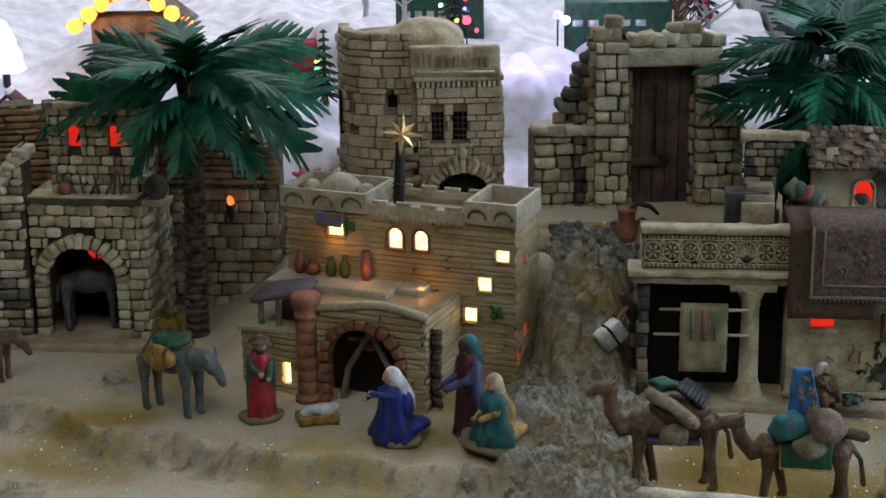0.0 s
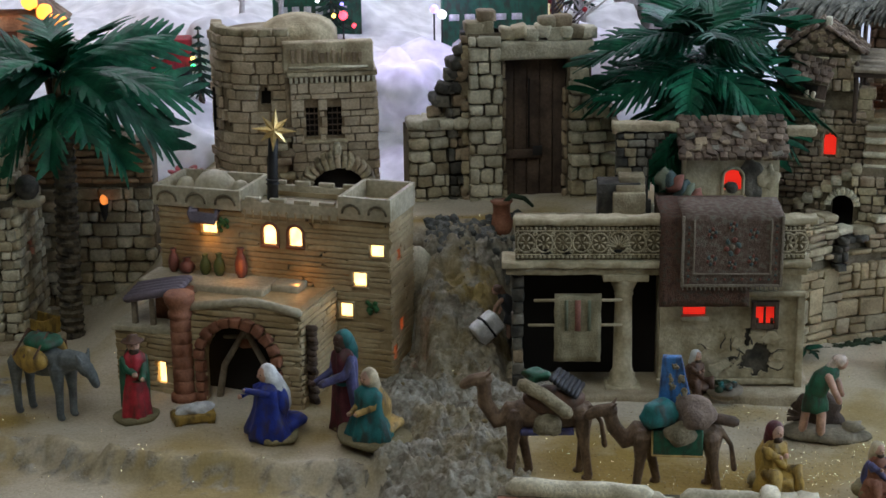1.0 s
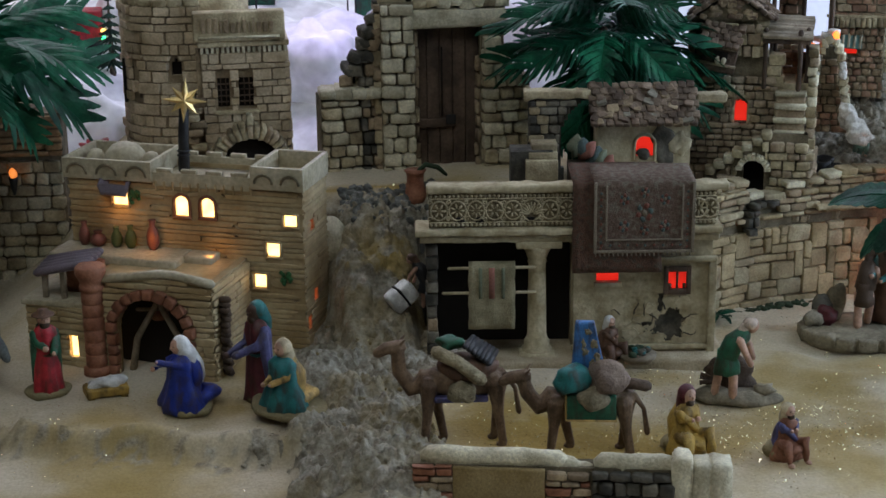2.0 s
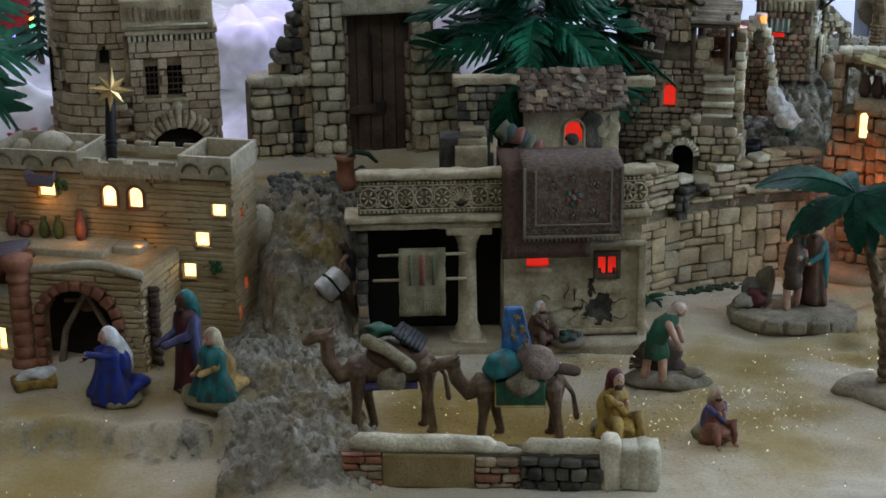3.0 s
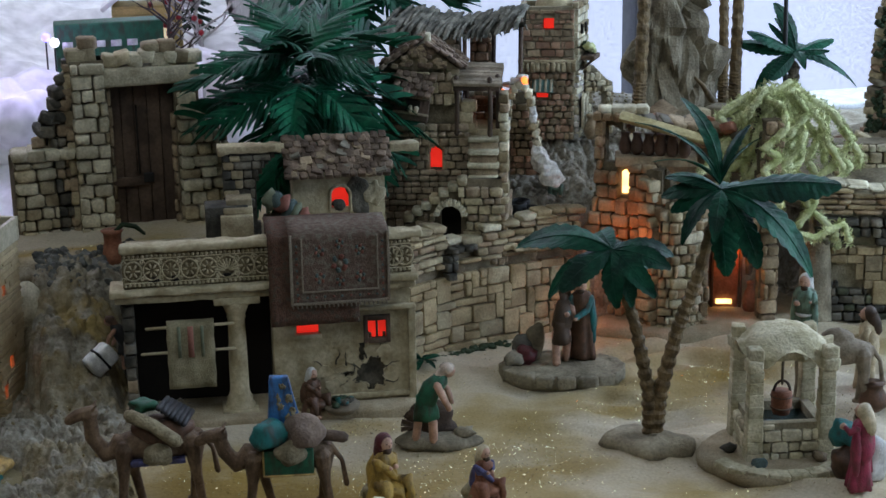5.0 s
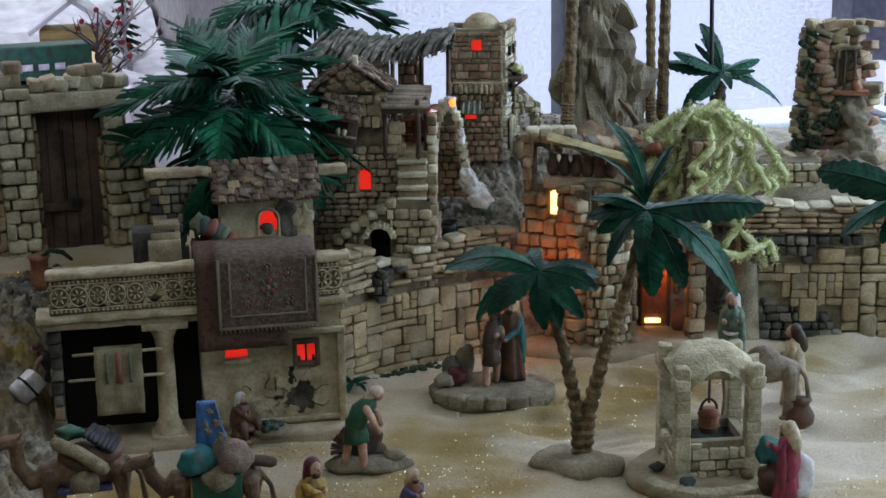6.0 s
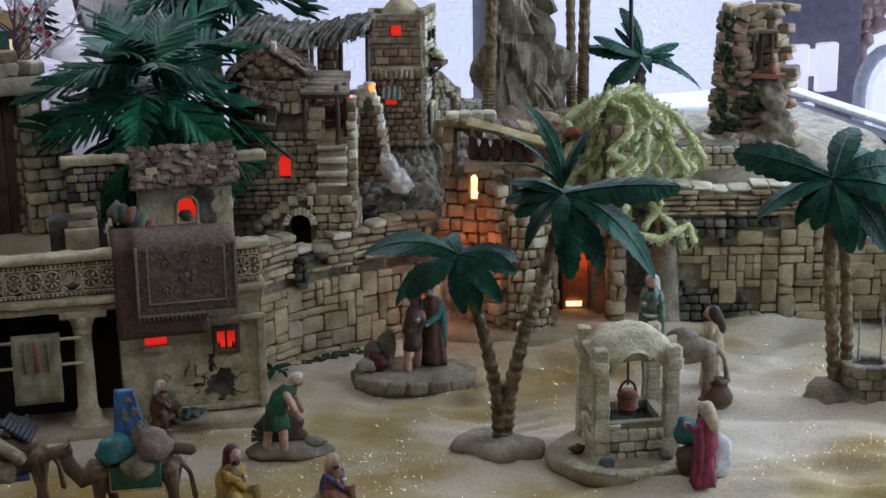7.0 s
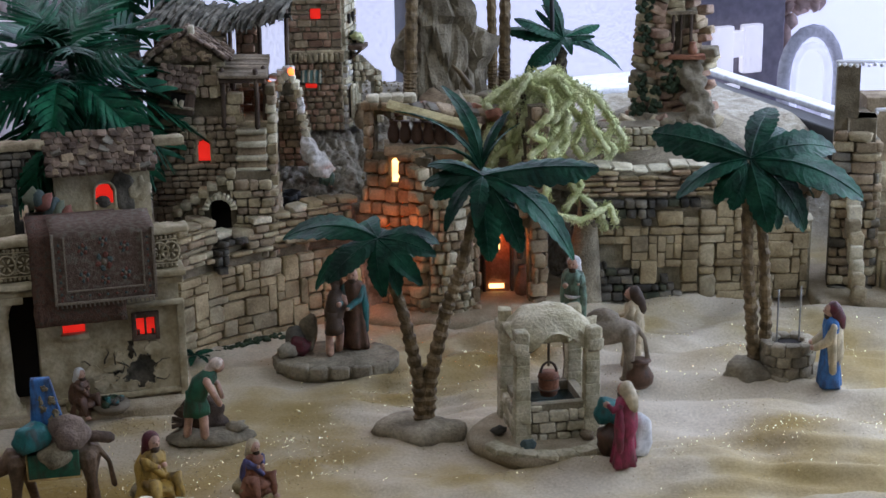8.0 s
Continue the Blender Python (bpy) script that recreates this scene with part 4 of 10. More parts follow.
def column_house():
    t = thing("column_house", pose(0.264, 1.396, 0, 0, 0, -6), "cream plaster house with columned porch, carved frieze and draped carpets", "model house")
    D = 0.13
    part("base_plate", boxed(-0.10, 0.17, -0.022, D + 0.01, -0.01, 0.007, 0.004, 0.001), SANDBASE, t)
    # porch: near-black sheet for the room's shade, column, pillars
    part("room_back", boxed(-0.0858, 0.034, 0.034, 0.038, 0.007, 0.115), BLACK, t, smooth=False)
    part("porch_wall", boxed(-0.094, -0.086, 0.004, 0.09, 0.007, 0.115, 0.001), GREY, t)
    for k in range(9):
        stone(t, random.choice([GREY, DARKROCK, BROWN]), Matrix.Translation((-0.090, 0.004, 0.012 + 0.0115 * k)), (0.008 + 0.003 * random.random(), 0.013, 0.011), "pier_stone")
    prof = [(0.0135, 0.0), (0.0135, 0.005), (0.0112, 0.007), (0.0118, 0.011), (0.0098, 0.014), (0.0086, 0.018), (0.0082, 0.05), (0.0075, 0.084), (0.0088, 0.086), (0.0080, 0.088), (0.0105, 0.095), (0.0145, 0.102)]
    bm = bmesh.new()
    lathe(bm, prof, (0.003, 0.004, 0.006), seg=16)
    col = part("column", bm, PLASTER, t, "cream round column")
    part("capital", boxed(-0.016, 0.024, -0.010, 0.018, 0.107, 0.114, 0.0015), PLASTER, col)
    part("plinth", boxed(-0.013, 0.019, -0.010, 0.018, 0.003, 0.009, 0.0015), PLASTER, col)
    # plastered wall with a side, its plaster broken through to dark stone
    run = Run([(0.035, 0), (0.157, 0), (0.157, D)])

    def broken(u, v):
        ragged = 0.55 * fbm(u, v, 130, 3)
        big = math.hypot((u - 0.0865) / 0.0125, (v - 0.031) / 0.0165) + ragged < 0.95
        neck = math.hypot((u - 0.078) / 0.004, (v - 0.051) / 0.009) + ragged < 0.9
        small = math.hypot((u - 0.0645) / 0.006, (v - 0.034) / 0.005) + ragged < 0.9
        return big or neck or small

    holes = clear(rect_hole(0.02, 0.040, 0.0735, 0.0815), rect_hole(0.080, 0.103, 0.063, 0.085), broken)
    backing(run, 0.115, holes, 0.004, 0.0011, 0.0, "wall", PLASTER, t, "cracked cream plaster wall")
    part("wall", boxed(0.0345, 0.041, 0.0065, 0.09, 0.0, 0.115), PLASTER, t)
    bm = boxed(0.088, 0.140, 0.0035, 0.008, 0.008, 0.062)
    bmesh.ops.subdivide_edges(bm, edges=bm.edges[:], cuts=14, use_grid_fill=True)
    for v in bm.verts:
        v.co.y += 0.0022 * noise.noise(v.co * 260)
    part("bare_patch", bm, DARKROCK, t, "dark stone bared behind the broken plaster")
    random.seed(77)
    for cx, cz in ((0.094, 0.038), (0.079, 0.036), (0.085, 0.023), (0.101, 0.021), (0.139, 0.036), (0.132, 0.053), (0.103, 0.048)):
        # thin plates of plaster lifting off the wall
        bm = bmesh.new()
        n, a0 = 9, random.random() * 6
        rim = [(cx + random.uniform(0.005, 0.0095) * math.cos(a0 + 6.283 * k / n), cz + random.uniform(0.004, 0.0078) * math.sin(a0 + 6.283 * k / n)) for k in range(n)]
        if any(broken(x - 0.035, z) for x, z in rim + [(cx, cz)]):
            rim = [(x * 0.75 + cx * 0.25, z * 0.75 + cz * 0.25) for x, z in rim]
        f = [bm.verts.new((x, -0.0014 - 0.0006 * random.random(), z)) for x, z in rim]
        r = [bm.verts.new((x, 0.0, z)) for x, z in rim]
        bm.faces.new(f[::-1] if (rim[1][0] - rim[0][0]) else f)
        for k in range(n):
            bm.faces.new((f[k], f[(k + 1) % n], r[(k + 1) % n], r[k]))
        bmesh.ops.recalc_face_normals(bm, faces=bm.faces[:])
        part("plaster_flake", bm, PLASTER, t, smooth=False)
    for k in range(16):
        # jagged hairline cracks
        bm = bmesh.new()
        ang = 6.283 * k / 16
        x, z = (0.1215 + 0.013 * math.cos(ang), 0.031 + 0.017 * math.sin(ang)) if k % 2 else (0.089 + 0.013 * math.cos(ang), 0.033 + 0.010 * math.sin(ang))
        pts = [(x, -0.0006, z)]
        for j in range(4):
            ang += random.uniform(-0.9, 0.9)
            x, z = x + 0.0035 * math.cos(ang), z + 0.0035 * math.sin(ang)
            pts.append((x, -0.0006, z))
        if max(p[0] for p in pts) < 0.152 and min(p[2] for p in pts) > 0.014:
            tube(bm, pts, [0.0007, 0.0006, 0.0005, 0.0004, 0.0002], 0, 5)
            part("crack", bm, DARKROCK, t)
        else:
            bm.free()
    part("skirting", rough_bar(0.033, 0.160, -0.004, 0.0, 0.010, 0.0145, 0.0008, 0.006, 1.0, 0.0008), PLASTER, t)
    # strip added where side light brightens the corner's edge
    part("corner_trim", boxed(0.154, 0.161, -0.004, 0.002, 0.0, 0.096, 0.0008), PLASTER, t, "plaster strip along the corner")
    # windows
    w = part("window", boxed(0.0555, 0.0745, 0.002, 0.004, 0.074, 0.081), RED, t, "narrow red-lit slot", smooth=False)
    part("window_sill", boxed(0.053, 0.077, -0.005, 0.002, 0.069, 0.0735, 0.0008), PLASTER, w)
    w = part("window", boxed(0.1155, 0.1375, 0.003, 0.005, 0.063, 0.085), RED, t, "red-lit window in a dark frame", smooth=False)
    bm = bmesh.new()
    box(bm, 0.1145, 0.1185, -0.003, 0.002, 0.061, 0.087, 0, 0.0006)
    box(bm, 0.1345, 0.1385, -0.003, 0.002, 0.061, 0.087, 0, 0.0006)
    box(bm, 0.1185, 0.1345, -0.003, 0.002, 0.061, 0.066, 0, 0.0006)
    box(bm, 0.1185, 0.1345, -0.003, 0.002, 0.082, 0.087, 0, 0.0006)
    part("window_frame", bm, WOOD, w)
    bm = bmesh.new()
    box(bm, 0.1255, 0.1275, -0.001, 0.002, 0.066, 0.082)
    box(bm, 0.119, 0.1215, -0.001, 0.002, 0.066, 0.0705)
    box(bm, 0.1315, 0.134, -0.001, 0.002, 0.066, 0.0705)
    part("mullion", bm, WOOD, w)
    # ledge over the window, entablature, carved frieze, roof slab
    part("ledge", boxed(0.108, 0.161, -0.006, 0.0, 0.092, 0.0965, 0.0012), PLASTER, t)
    part("architrave", rough_bar(-0.100, 0.161, -0.010, 0.02, 0.113, 0.120, 0.0014, 0.005, 2.0), PLASTER, t)
    part("cornice", rough_bar(-0.104, 0.163, -0.014, 0.02, 0.1206, 0.1262, 0.0014, 0.005, 3.0, 0.0014), PLASTER, t)
    part("frieze", boxed(-0.092, 0.158, -0.006, 0.02, 0.1265, 0.1575, 0.001), CARVED, t)
    part("side_wall", boxed(0.151, 0.1575, 0.02, D, 0.115, 0.131), PLASTER, t)
    # carving: beaded bands, interlaced scrolls and flowers over the whole face
    for zz in (0.1290, 0.1548):
        for k in range(64):
            x = -0.090 + 0.0039 * k
            if 0.034 < x < 0.135:
                continue
            bm = bmesh.new()
            blob(bm, (x, -0.0065, zz), (0.0017, 0.0014, 0.0016), 0, 0, 1)
            part("bead", bm, RELIEF, t)
    for zz in (0.1312, 0.1526):
        for x0, x1 in ((-0.0915, 0.034), (0.136, 0.1575)):
            part("carved_band", rough_bar(x0, x1, -0.0074, -0.0058, zz - 0.0005, zz + 0.0005, 0.0003, 0.006, zz * 99, 0.0003), RELIEF, t)
    z = 0.142
    for i, x in enumerate((-0.083, -0.067, -0.051, -0.035, -0.019, -0.003, 0.013, 0.028, 0.142, 0.152)):
        bm = bmesh.new()
        fan = i == 5
        R = 0.0086 if not fan else 0.0098
        tube(bm, [(x + R * 0.88 * math.cos(a), -0.0068, z + R * math.sin(a)) for a in [2 * math.pi * k / 14 for k in range(15)]], 0.0008, 0, 5)
        ros = part("rosette", bm, RELIEF, t, "carved rosette")
        n = 11 if fan else (6, 7, 8)[i % 3]
        for k in range(n):
            a = math.pi * (k + 0.5) / n if fan else 2 * math.pi * k / n
            cz = z - 0.004 if fan else z
            bm = bmesh.new()
            l = 0.0105 if fan else 0.0058
            tube(bm, [(x + 0.0022 * math.cos(a), -0.0068, cz + 0.0022 * math.sin(a)), (x + l * 0.7 * math.cos(a), -0.0074, cz + l * 0.7 * math.sin(a)), (x + l * math.cos(a), -0.0070, cz + l * math.sin(a))], [0.0005, 0.0010, 0.0008], 0, 5)
            part("petal", bm, RELIEF, ros)
        for sx in (-1, 1):
            for sz in (-1, 1):
                bm = bmesh.new()
                c0 = (x + sx * 0.008, z + sz * 0.0074)
                tube(bm, [(c0[0] + 0.0024 * (1 - q / 9) * math.cos(q * 0.9 + i), -0.0067, c0[1] + 0.0024 * (1 - q / 9) * math.sin(q * 0.9 + i)) for q in range(8)], 0.0006, 0, 5)
                part("scroll", bm, RELIEF, ros)
    # drains are solid near-black lumps, their inner shade put into the colour
    for x in (-0.065, -0.003, -0.047):
        bm = bmesh.new()
        blob(bm, (x, -0.006, 0.133), (0.005, 0.0015, 0.0032), 0, 0.1, 2)
        part("drain_hole", bm, BLACK, t)
    part("roof_coping", rough_bar(-0.094, 0.168, -0.010, 0.008, 0.1575, 0.1645, 0.0020, 0.005, 4.0, 0.0022), PLASTER, t, "worn cream parapet coping")
    part("roof", boxed(-0.092, 0.151, 0.0205, D, 0.125, 0.131), PLASTER, t)
    part("back_wall", boxed(-0.092, 0.151, D - 0.006, D, 0.0, 0.125), PLASTER, t)
    # carpets over the parapet
    bm = sheet(0.032, 0.110, 0.0868, 0.1675, -0.0165, 0.0018, 0.0009, 12, 0.06)
    part("carpet", bm, CARPET1, t, "rust carpet hung over the parapet")
    c = part("carpet", sheet(0.050, 0.137, 0.106, 0.1695, -0.0195, 0.0018, 0.0006, 12, 0.05), CARPET2, t, "patterned oriental carpet with pale border")
    for x0, x1, z0, z1 in ((0.050, 0.0525, 0.106, 0.1695), (0.1345, 0.137, 0.106, 0.1695), (0.0525, 0.1345, 0.106, 0.1085), (0.060, 0.0615, 0.117, 0.166), (0.1255, 0.127, 0.117, 0.166), (0.0615, 0.1255, 0.117, 0.1185)):
        part("carpet_band", boxed(x0, x1, -0.0212, -0.0192, z0, z1, 0.0004), CARPETEDGE, c)
    for k in range(22):
        bm = bmesh.new()
        x = 0.0515 + 0.0039 * k
        tube(bm, [(x, -0.0195, 0.1062), (x + 0.0005, -0.0197, 0.1034)], 0.0008, 0, 5)
        part("fringe", bm, CARPETEDGE, c)
    for cx, cz, sc in ((0.0935, 0.142, 1.3), (0.076, 0.154, 0.8), (0.111, 0.154, 0.8), (0.076, 0.130, 0.8), (0.111, 0.130, 0.8), (0.0935, 0.126, 0.7), (0.0935, 0.160, 0.7)):
        # knotted flowers: a heart with leaves round it
        for k in range(7):
            a = 6.283 * k / 6 + 0.3
            bm = bmesh.new()
            o = (0, 0) if k == 6 else (0.0042 * sc * math.cos(a), 0.0046 * sc * math.sin(a))
            blob(bm, (cx + o[0], -0.0200, cz + o[1]), (0.0019 * sc, 0.0006, 0.0023 * sc), 0, 0.35, 1)
            part("carpet_figure", bm, (CARPETBLUE, CARPETROSE, CARPETEDGE)[2 if k == 6 else k % 2], c)
    for k in range(30):
        # small marks along the border
        q = k / 30
        x, z = (0.0562, 0.110 + 0.055 * q * 3) if q < 0.33 else ((0.0562 + 0.076 * (q - 0.33) * 3, 0.1128) if q < 0.66 else (0.1308, 0.110 + 0.055 * (q - 0.66) * 3))
        bm = bmesh.new()
        blob(bm, (x, -0.0200, z), (0.0013, 0.0005, 0.0013), 0, 0.3, 1)
        part("carpet_figure", bm, (CARPETROSE, CARPETBLUE)[k % 2], c)
    # cloth on two drying poles in the porch
    for z, x0, x1 in ((0.0885, -0.075, 0.0), (0.0655, -0.080, 0.0)):
        bm = bmesh.new()
        tube(bm, [(x0, -0.004, z), (x1, -0.006, z + 0.001)], 0.0015, 0, 6)
        part("drying_pole", bm, PLASTER, t)
    c = part("drying_cloth", sheet(-0.058, -0.017, 0.033, 0.0915, -0.0085, 0.0012, 0.0008, 10, 0.006), LINEN, t, "striped linen drying cloth")
    for x, w, m in ((-0.040, 0.005, STRIPE), (-0.049, 0.003, STRIPE2), (-0.029, 0.003, STRIPE2)):
        part("cloth_stripe", boxed(x, x + w, -0.0098, -0.0082, 0.062, 0.090), m, c)
    # upper storey with a tiled roof, on the roof slab
    ux, uy = 0.063, 0.083
    run = Run([(ux, uy), (ux + 0.084, uy), (ux + 0.084, uy + 0.045)])
    hole = arch_hole(0.0425, 0.0085, 0.166, 0.176)
    backing(run, 0.073, clear(hole), 0.005, 0.0015, 0.131, "upper_wall", PLASTER, t)
    part("upper_wall", boxed(ux, ux + 0.005, uy + 0.005, uy + 0.045, 0.131, 0.204), PLASTER, t)
    bm = bmesh.new()
    blob(bm, (ux + 0.062, uy, 0.178), (0.012, 0.0014, 0.017), 0, 0.45, 4)
    part("bare_patch", bm, DARKROCK, t)
    bm = bmesh.new()
    blob(bm, (ux + 0.074, uy - 0.0006, 0.176), (0.009, 0.0020, 0.012), 0, 0.35, 4)
    part("plaster_flake", bm, PLASTER, t)
    pane(t, ux + 0.034, ux + 0.051, 0.162, 0.1845, uy + 0.003, RED, "window", True, (PLASTER, 0.0018, 0.003))
    bm = bmesh.new()
    blob(bm, (ux + 0.041, uy - 0.001, 0.168), (0.006, 0.003, 0.006), 0, 0.2, 2)
    part("cat_shape", bm, DARKROCK, t, "dark lump on the window sill")
    tm = pose(ux - 0.008, uy - 0.014, 0.196, 42, 0, 0)
    part("roof_board", boxed(ux - 0.006, ux + 0.090, uy - 0.004, uy + 0.04, 0.200, 0.206, 0.001), WOOD, t)
    tiles(t, tm, 0.098, 0.046, 7, 13, ROOFTILE)
    for k in range(34):
        stone(t, random.choice([ROOFTILE, ROOFTILE, BROWN, GREY]), tm @ pose(random.uniform(0.002, 0.096), random.uniform(0.001, 0.044), 0.005, random.uniform(-25, 10), random.uniform(-14, 14), random.uniform(-30, 30)), (random.uniform(0.006, 0.011), random.uniform(0.006, 0.012), 0.0026), "roof_shard")
    for x0, x1, z in ((-0.004, ux - 0.006, 0.222), (ux + 0.090, ux + 0.118, 0.217)):
        part("coping", rough_bar(x0, x1, uy + 0.008, uy + 0.022, z - 0.005, z + 0.003, 0.0026, 0.004, z * 77, 0.0016), TAN, t)
    srun = Run([(0.0, uy + 0.012), (ux, uy + 0.012)])
    sh = lambda u, v: v > 0.131 and not (u > 0.030 - (v - 0.166) * 0.1 and v < 0.166 + 0.052 * math.sqrt(max(0, 1 - ((u - 0.063) / 0.036) ** 2)) if u > 0.028 else False)
    backing(srun, 0.087, sh, 0.007, 0.003, 0.131, "stub_wall", DARKROCK, t)
    masonry(t, srun, 0.052, [GREY, TAN, DARKROCK], course=0.0075, length=0.011, inside=sh, depth=0.005, z0=0.166, most=70)
    # clutter on the roof: stepped box, bench, piled blankets
    part("roof_box", boxed(-0.018, 0.020, 0.052, 0.080, 0.131, 0.179, 0.001), DARKROCK, t)
    for k in range(3):
        part("roof_step", boxed(-0.005 + 0.003 * k, 0.024, 0.045 + 0.006 * k, 0.078, 0.131 if k == 0 else 0.166 + 0.006 * k, 0.172 + 0.006 * k, 0.001), TAN, t)
    for k, mt in enumerate((STRIPE2, CARPETBLUE, STRIPE, CARPETBLUE, STRIPE2, STRIPE)):
        bm = bmesh.new()
        blob(bm, (0.040 + 0.0055 * k, 0.062 - 0.001 * k, 0.170 + 0.010 * math.sin(1.2 + k * 0.55)), (0.0065, 0.010, 0.010), 0, 0.4, 2, (0, 30, 0))
        part("blanket", bm, mt, t, "heaped striped blanket")
    part("blanket_chest", boxed(0.034, 0.072, 0.056, 0.074, 0.131, 0.166, 0.002), WOOD, t)
    return t


column_house()

# ---- arched stone house and its wall ----


DARKMORTAR = material("dark_mortar", (0.05, 0.042, 0.026), (0.11, 0.09, 0.055), rough=0.95, scale=60, grain=500, bump=0.5, spread=0.05)


def arch_house():
    t = thing("arched_house", pose(-0.403, 1.594, 0, 0, 0, -7), "grey-tan stone house with a wide arched stable door and red windows", "model house")
    part("base_plate", boxed(-0.03, 0.15, -0.03, 0.11, -0.012, 0.006, 0.004, 0.0015), SANDBASE, t)
    W, D = 0.112, 0.085
    cx, r, zs = 0.050, 0.036, 0.062
    hole = arch_hole(cx, r, -0.01, zs)
    run = Run([(0, 0), (W, 0), (W, D)])
    slot = rect_hole(W + 0.035, W + 0.043, 0.075, 0.095)
    ok = clear(hole, slot)
    backing(run, 0.145, ok, 0.008, 0.002, 0, "wall", DARKMORTAR, t)
    ring = lambda u, v: ok(u, v) and not (math.hypot(u - cx, v - zs) < r + 0.011 and v > zs) and not (abs(u - cx) < r + 0.011 and v <= zs)
    masonry(t, run, 0.142, [TAN, PALE, PALE], course=0.0105, length=0.016, inside=ring, depth=0.007, weights=[5, 3, 2])
    voussoirs(t, Matrix.Translation((cx, -0.002, zs)), r + 0.0055, 15, [PALE, TAN], (0.0125, 0.013, 0.009))
    for s in (-1, 1):
        for k in range(6):
            stone(t, random.choice([PALE, TAN]), Matrix.Translation((cx + s * (r + 0.0055), -0.003, 0.010 + 0.0102 * k)), (0.0125, 0.013, 0.0094), "arch_stone")
    # near-black sheet in place of the stable's inner shade
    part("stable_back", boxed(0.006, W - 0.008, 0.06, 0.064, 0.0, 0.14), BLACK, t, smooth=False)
    part("stable_side", boxed(-0.002, 0.004, 0.009, D, 0.0, 0.143), TAN, t)
    bm = bmesh.new()
    lathe(bm, [(0.0002, 0.0), (0.0102, 0.0), (0.0102, 0.003), (0.0002, 0.003)], seg=20)
    bmesh.ops.transform(bm, matrix=pose(0.048, 0.055, 0.079, 90, 0, 0), verts=bm.verts[:])
    w = part("window", bm, RED, t, "round red-lit window")
    part("window_bar", boxed(0.0471, 0.0489, 0.0485, 0.0515, 0.068, 0.090), WOOD, w)
    part("window_bar", boxed(0.037, 0.059, 0.0488, 0.0512, 0.0781, 0.0799), WOOD, w)
    part("hay_rack", boxed(0.018, 0.072, 0.046, 0.050, 0.042, 0.046, 0.0008, 0.0005), PALEWOOD, t)
    part("window", boxed(W - 0.007, W - 0.005, 0.0345, 0.0435, 0.074, 0.096), RED, t, smooth=False)
    part("terrace", boxed(-0.002, W - 0.004, 0.002, D, 0.142, 0.147, 0.001), TAN, t)
    # upper storey, set back
    ux, uy, uw = 0.018, 0.022, 0.088
    urun = Run([(ux, uy), (ux + uw, uy), (ux + uw, uy + 0.05)])
    h1, h2 = arch_hole(0.026, 0.0065, 0.192, 0.207), arch_hole(0.067, 0.0065, 0.192, 0.207)
    uok = clear(h1, h2)
    backing(urun, 0.086, uok, 0.006, 0.0016, 0.146, "upper_wall", DARKMORTAR, t)
    masonry(t, urun, 0.086, [TAN, PALE, BROWN, PALE], course=0.009, length=0.012, inside=uok, depth=0.006, z0=0.146, most=130)
    pane(t, ux + 0.019, ux + 0.033, 0.191, 0.2145, uy + 0.003, RED, "window", True, (TAN, 0.0026, 0.004))
    pane(t, ux + 0.060, ux + 0.074, 0.191, 0.2145, uy + 0.003, RED, "window", True, (TAN, 0.0026, 0.004))
    part("upper_roof", boxed(ux, ux + uw - 0.004, uy + 0.002, uy + 0.05, 0.228, 0.233), TAN, t)
    for x in range(9):
        stone(t, random.choice([GREY, BROWN]), Matrix.Translation((ux + 0.004 + 0.0105 * x, uy - 0.004, 0.234)), (0.0112, 0.013, 0.006), "eave_stone")
    for k in range(5):
        stone(t, PALE, Matrix.Translation((ux + uw - 0.003, uy + 0.004 + 0.010 * k, 0.236)), (0.013, 0.011, 0.008), "coping_stone")
    # pots and tools on the terrace
    bm = bmesh.new()
    lathe(bm, [(0.007, 0), (0.011, 0.006), (0.0115, 0.013), (0.008, 0.02), (0.005, 0.022)], (0.124, 0.018, 0.143))
    part("pot", bm, DARKROCK, t)
    part("terrace_corner", boxed(W - 0.006, W + 0.026, 0.006, 0.03, 0.136, 0.143, 0.002), TAN, t)
    for k in range(9):
        bm = bmesh.new()
        x = 0.03 + 0.0075 * k
        tube(bm, [(x, 0.012, 0.147), (x + random.uniform(-0.012, 0.012), 0.014, 0.163 + 0.008 * random.random())], [0.0016, 0.001], 0, 5)
        part("tool", bm, WOOD, t)
    bm = bmesh.new()
    blob(bm, (0.034, 0.010, 0.153), (0.007, 0.006, 0.007), 0, 0.1)
    part("pot", bm, TERRA, t)
    # side stair wall
    s = Run([(-0.055, -0.008), (-0.002, -0.004)])
    prof = lambda u, v: v < 0.085 + 0.112 * (u / 0.053) ** 0.6
    backing(s, 0.2, prof, 0.03, 0.004, 0, "stair_wall", DARKMORTAR, t)
    masonry(t, s, 0.198, [PALE, TAN, GREY], course=0.0095, length=0.019, inside=prof, depth=0.009, most=70)
    for k in range(11):
        stone(t, PALE, Matrix.Translation((-0.052 + 0.005 * k, 0.004, 0.082 + 0.112 * ((0.0055 + 0.005 * k) / 0.058) ** 0.6)), (0.016, 0.034, 0.009), "coping_stone")
    return t


arch_house()


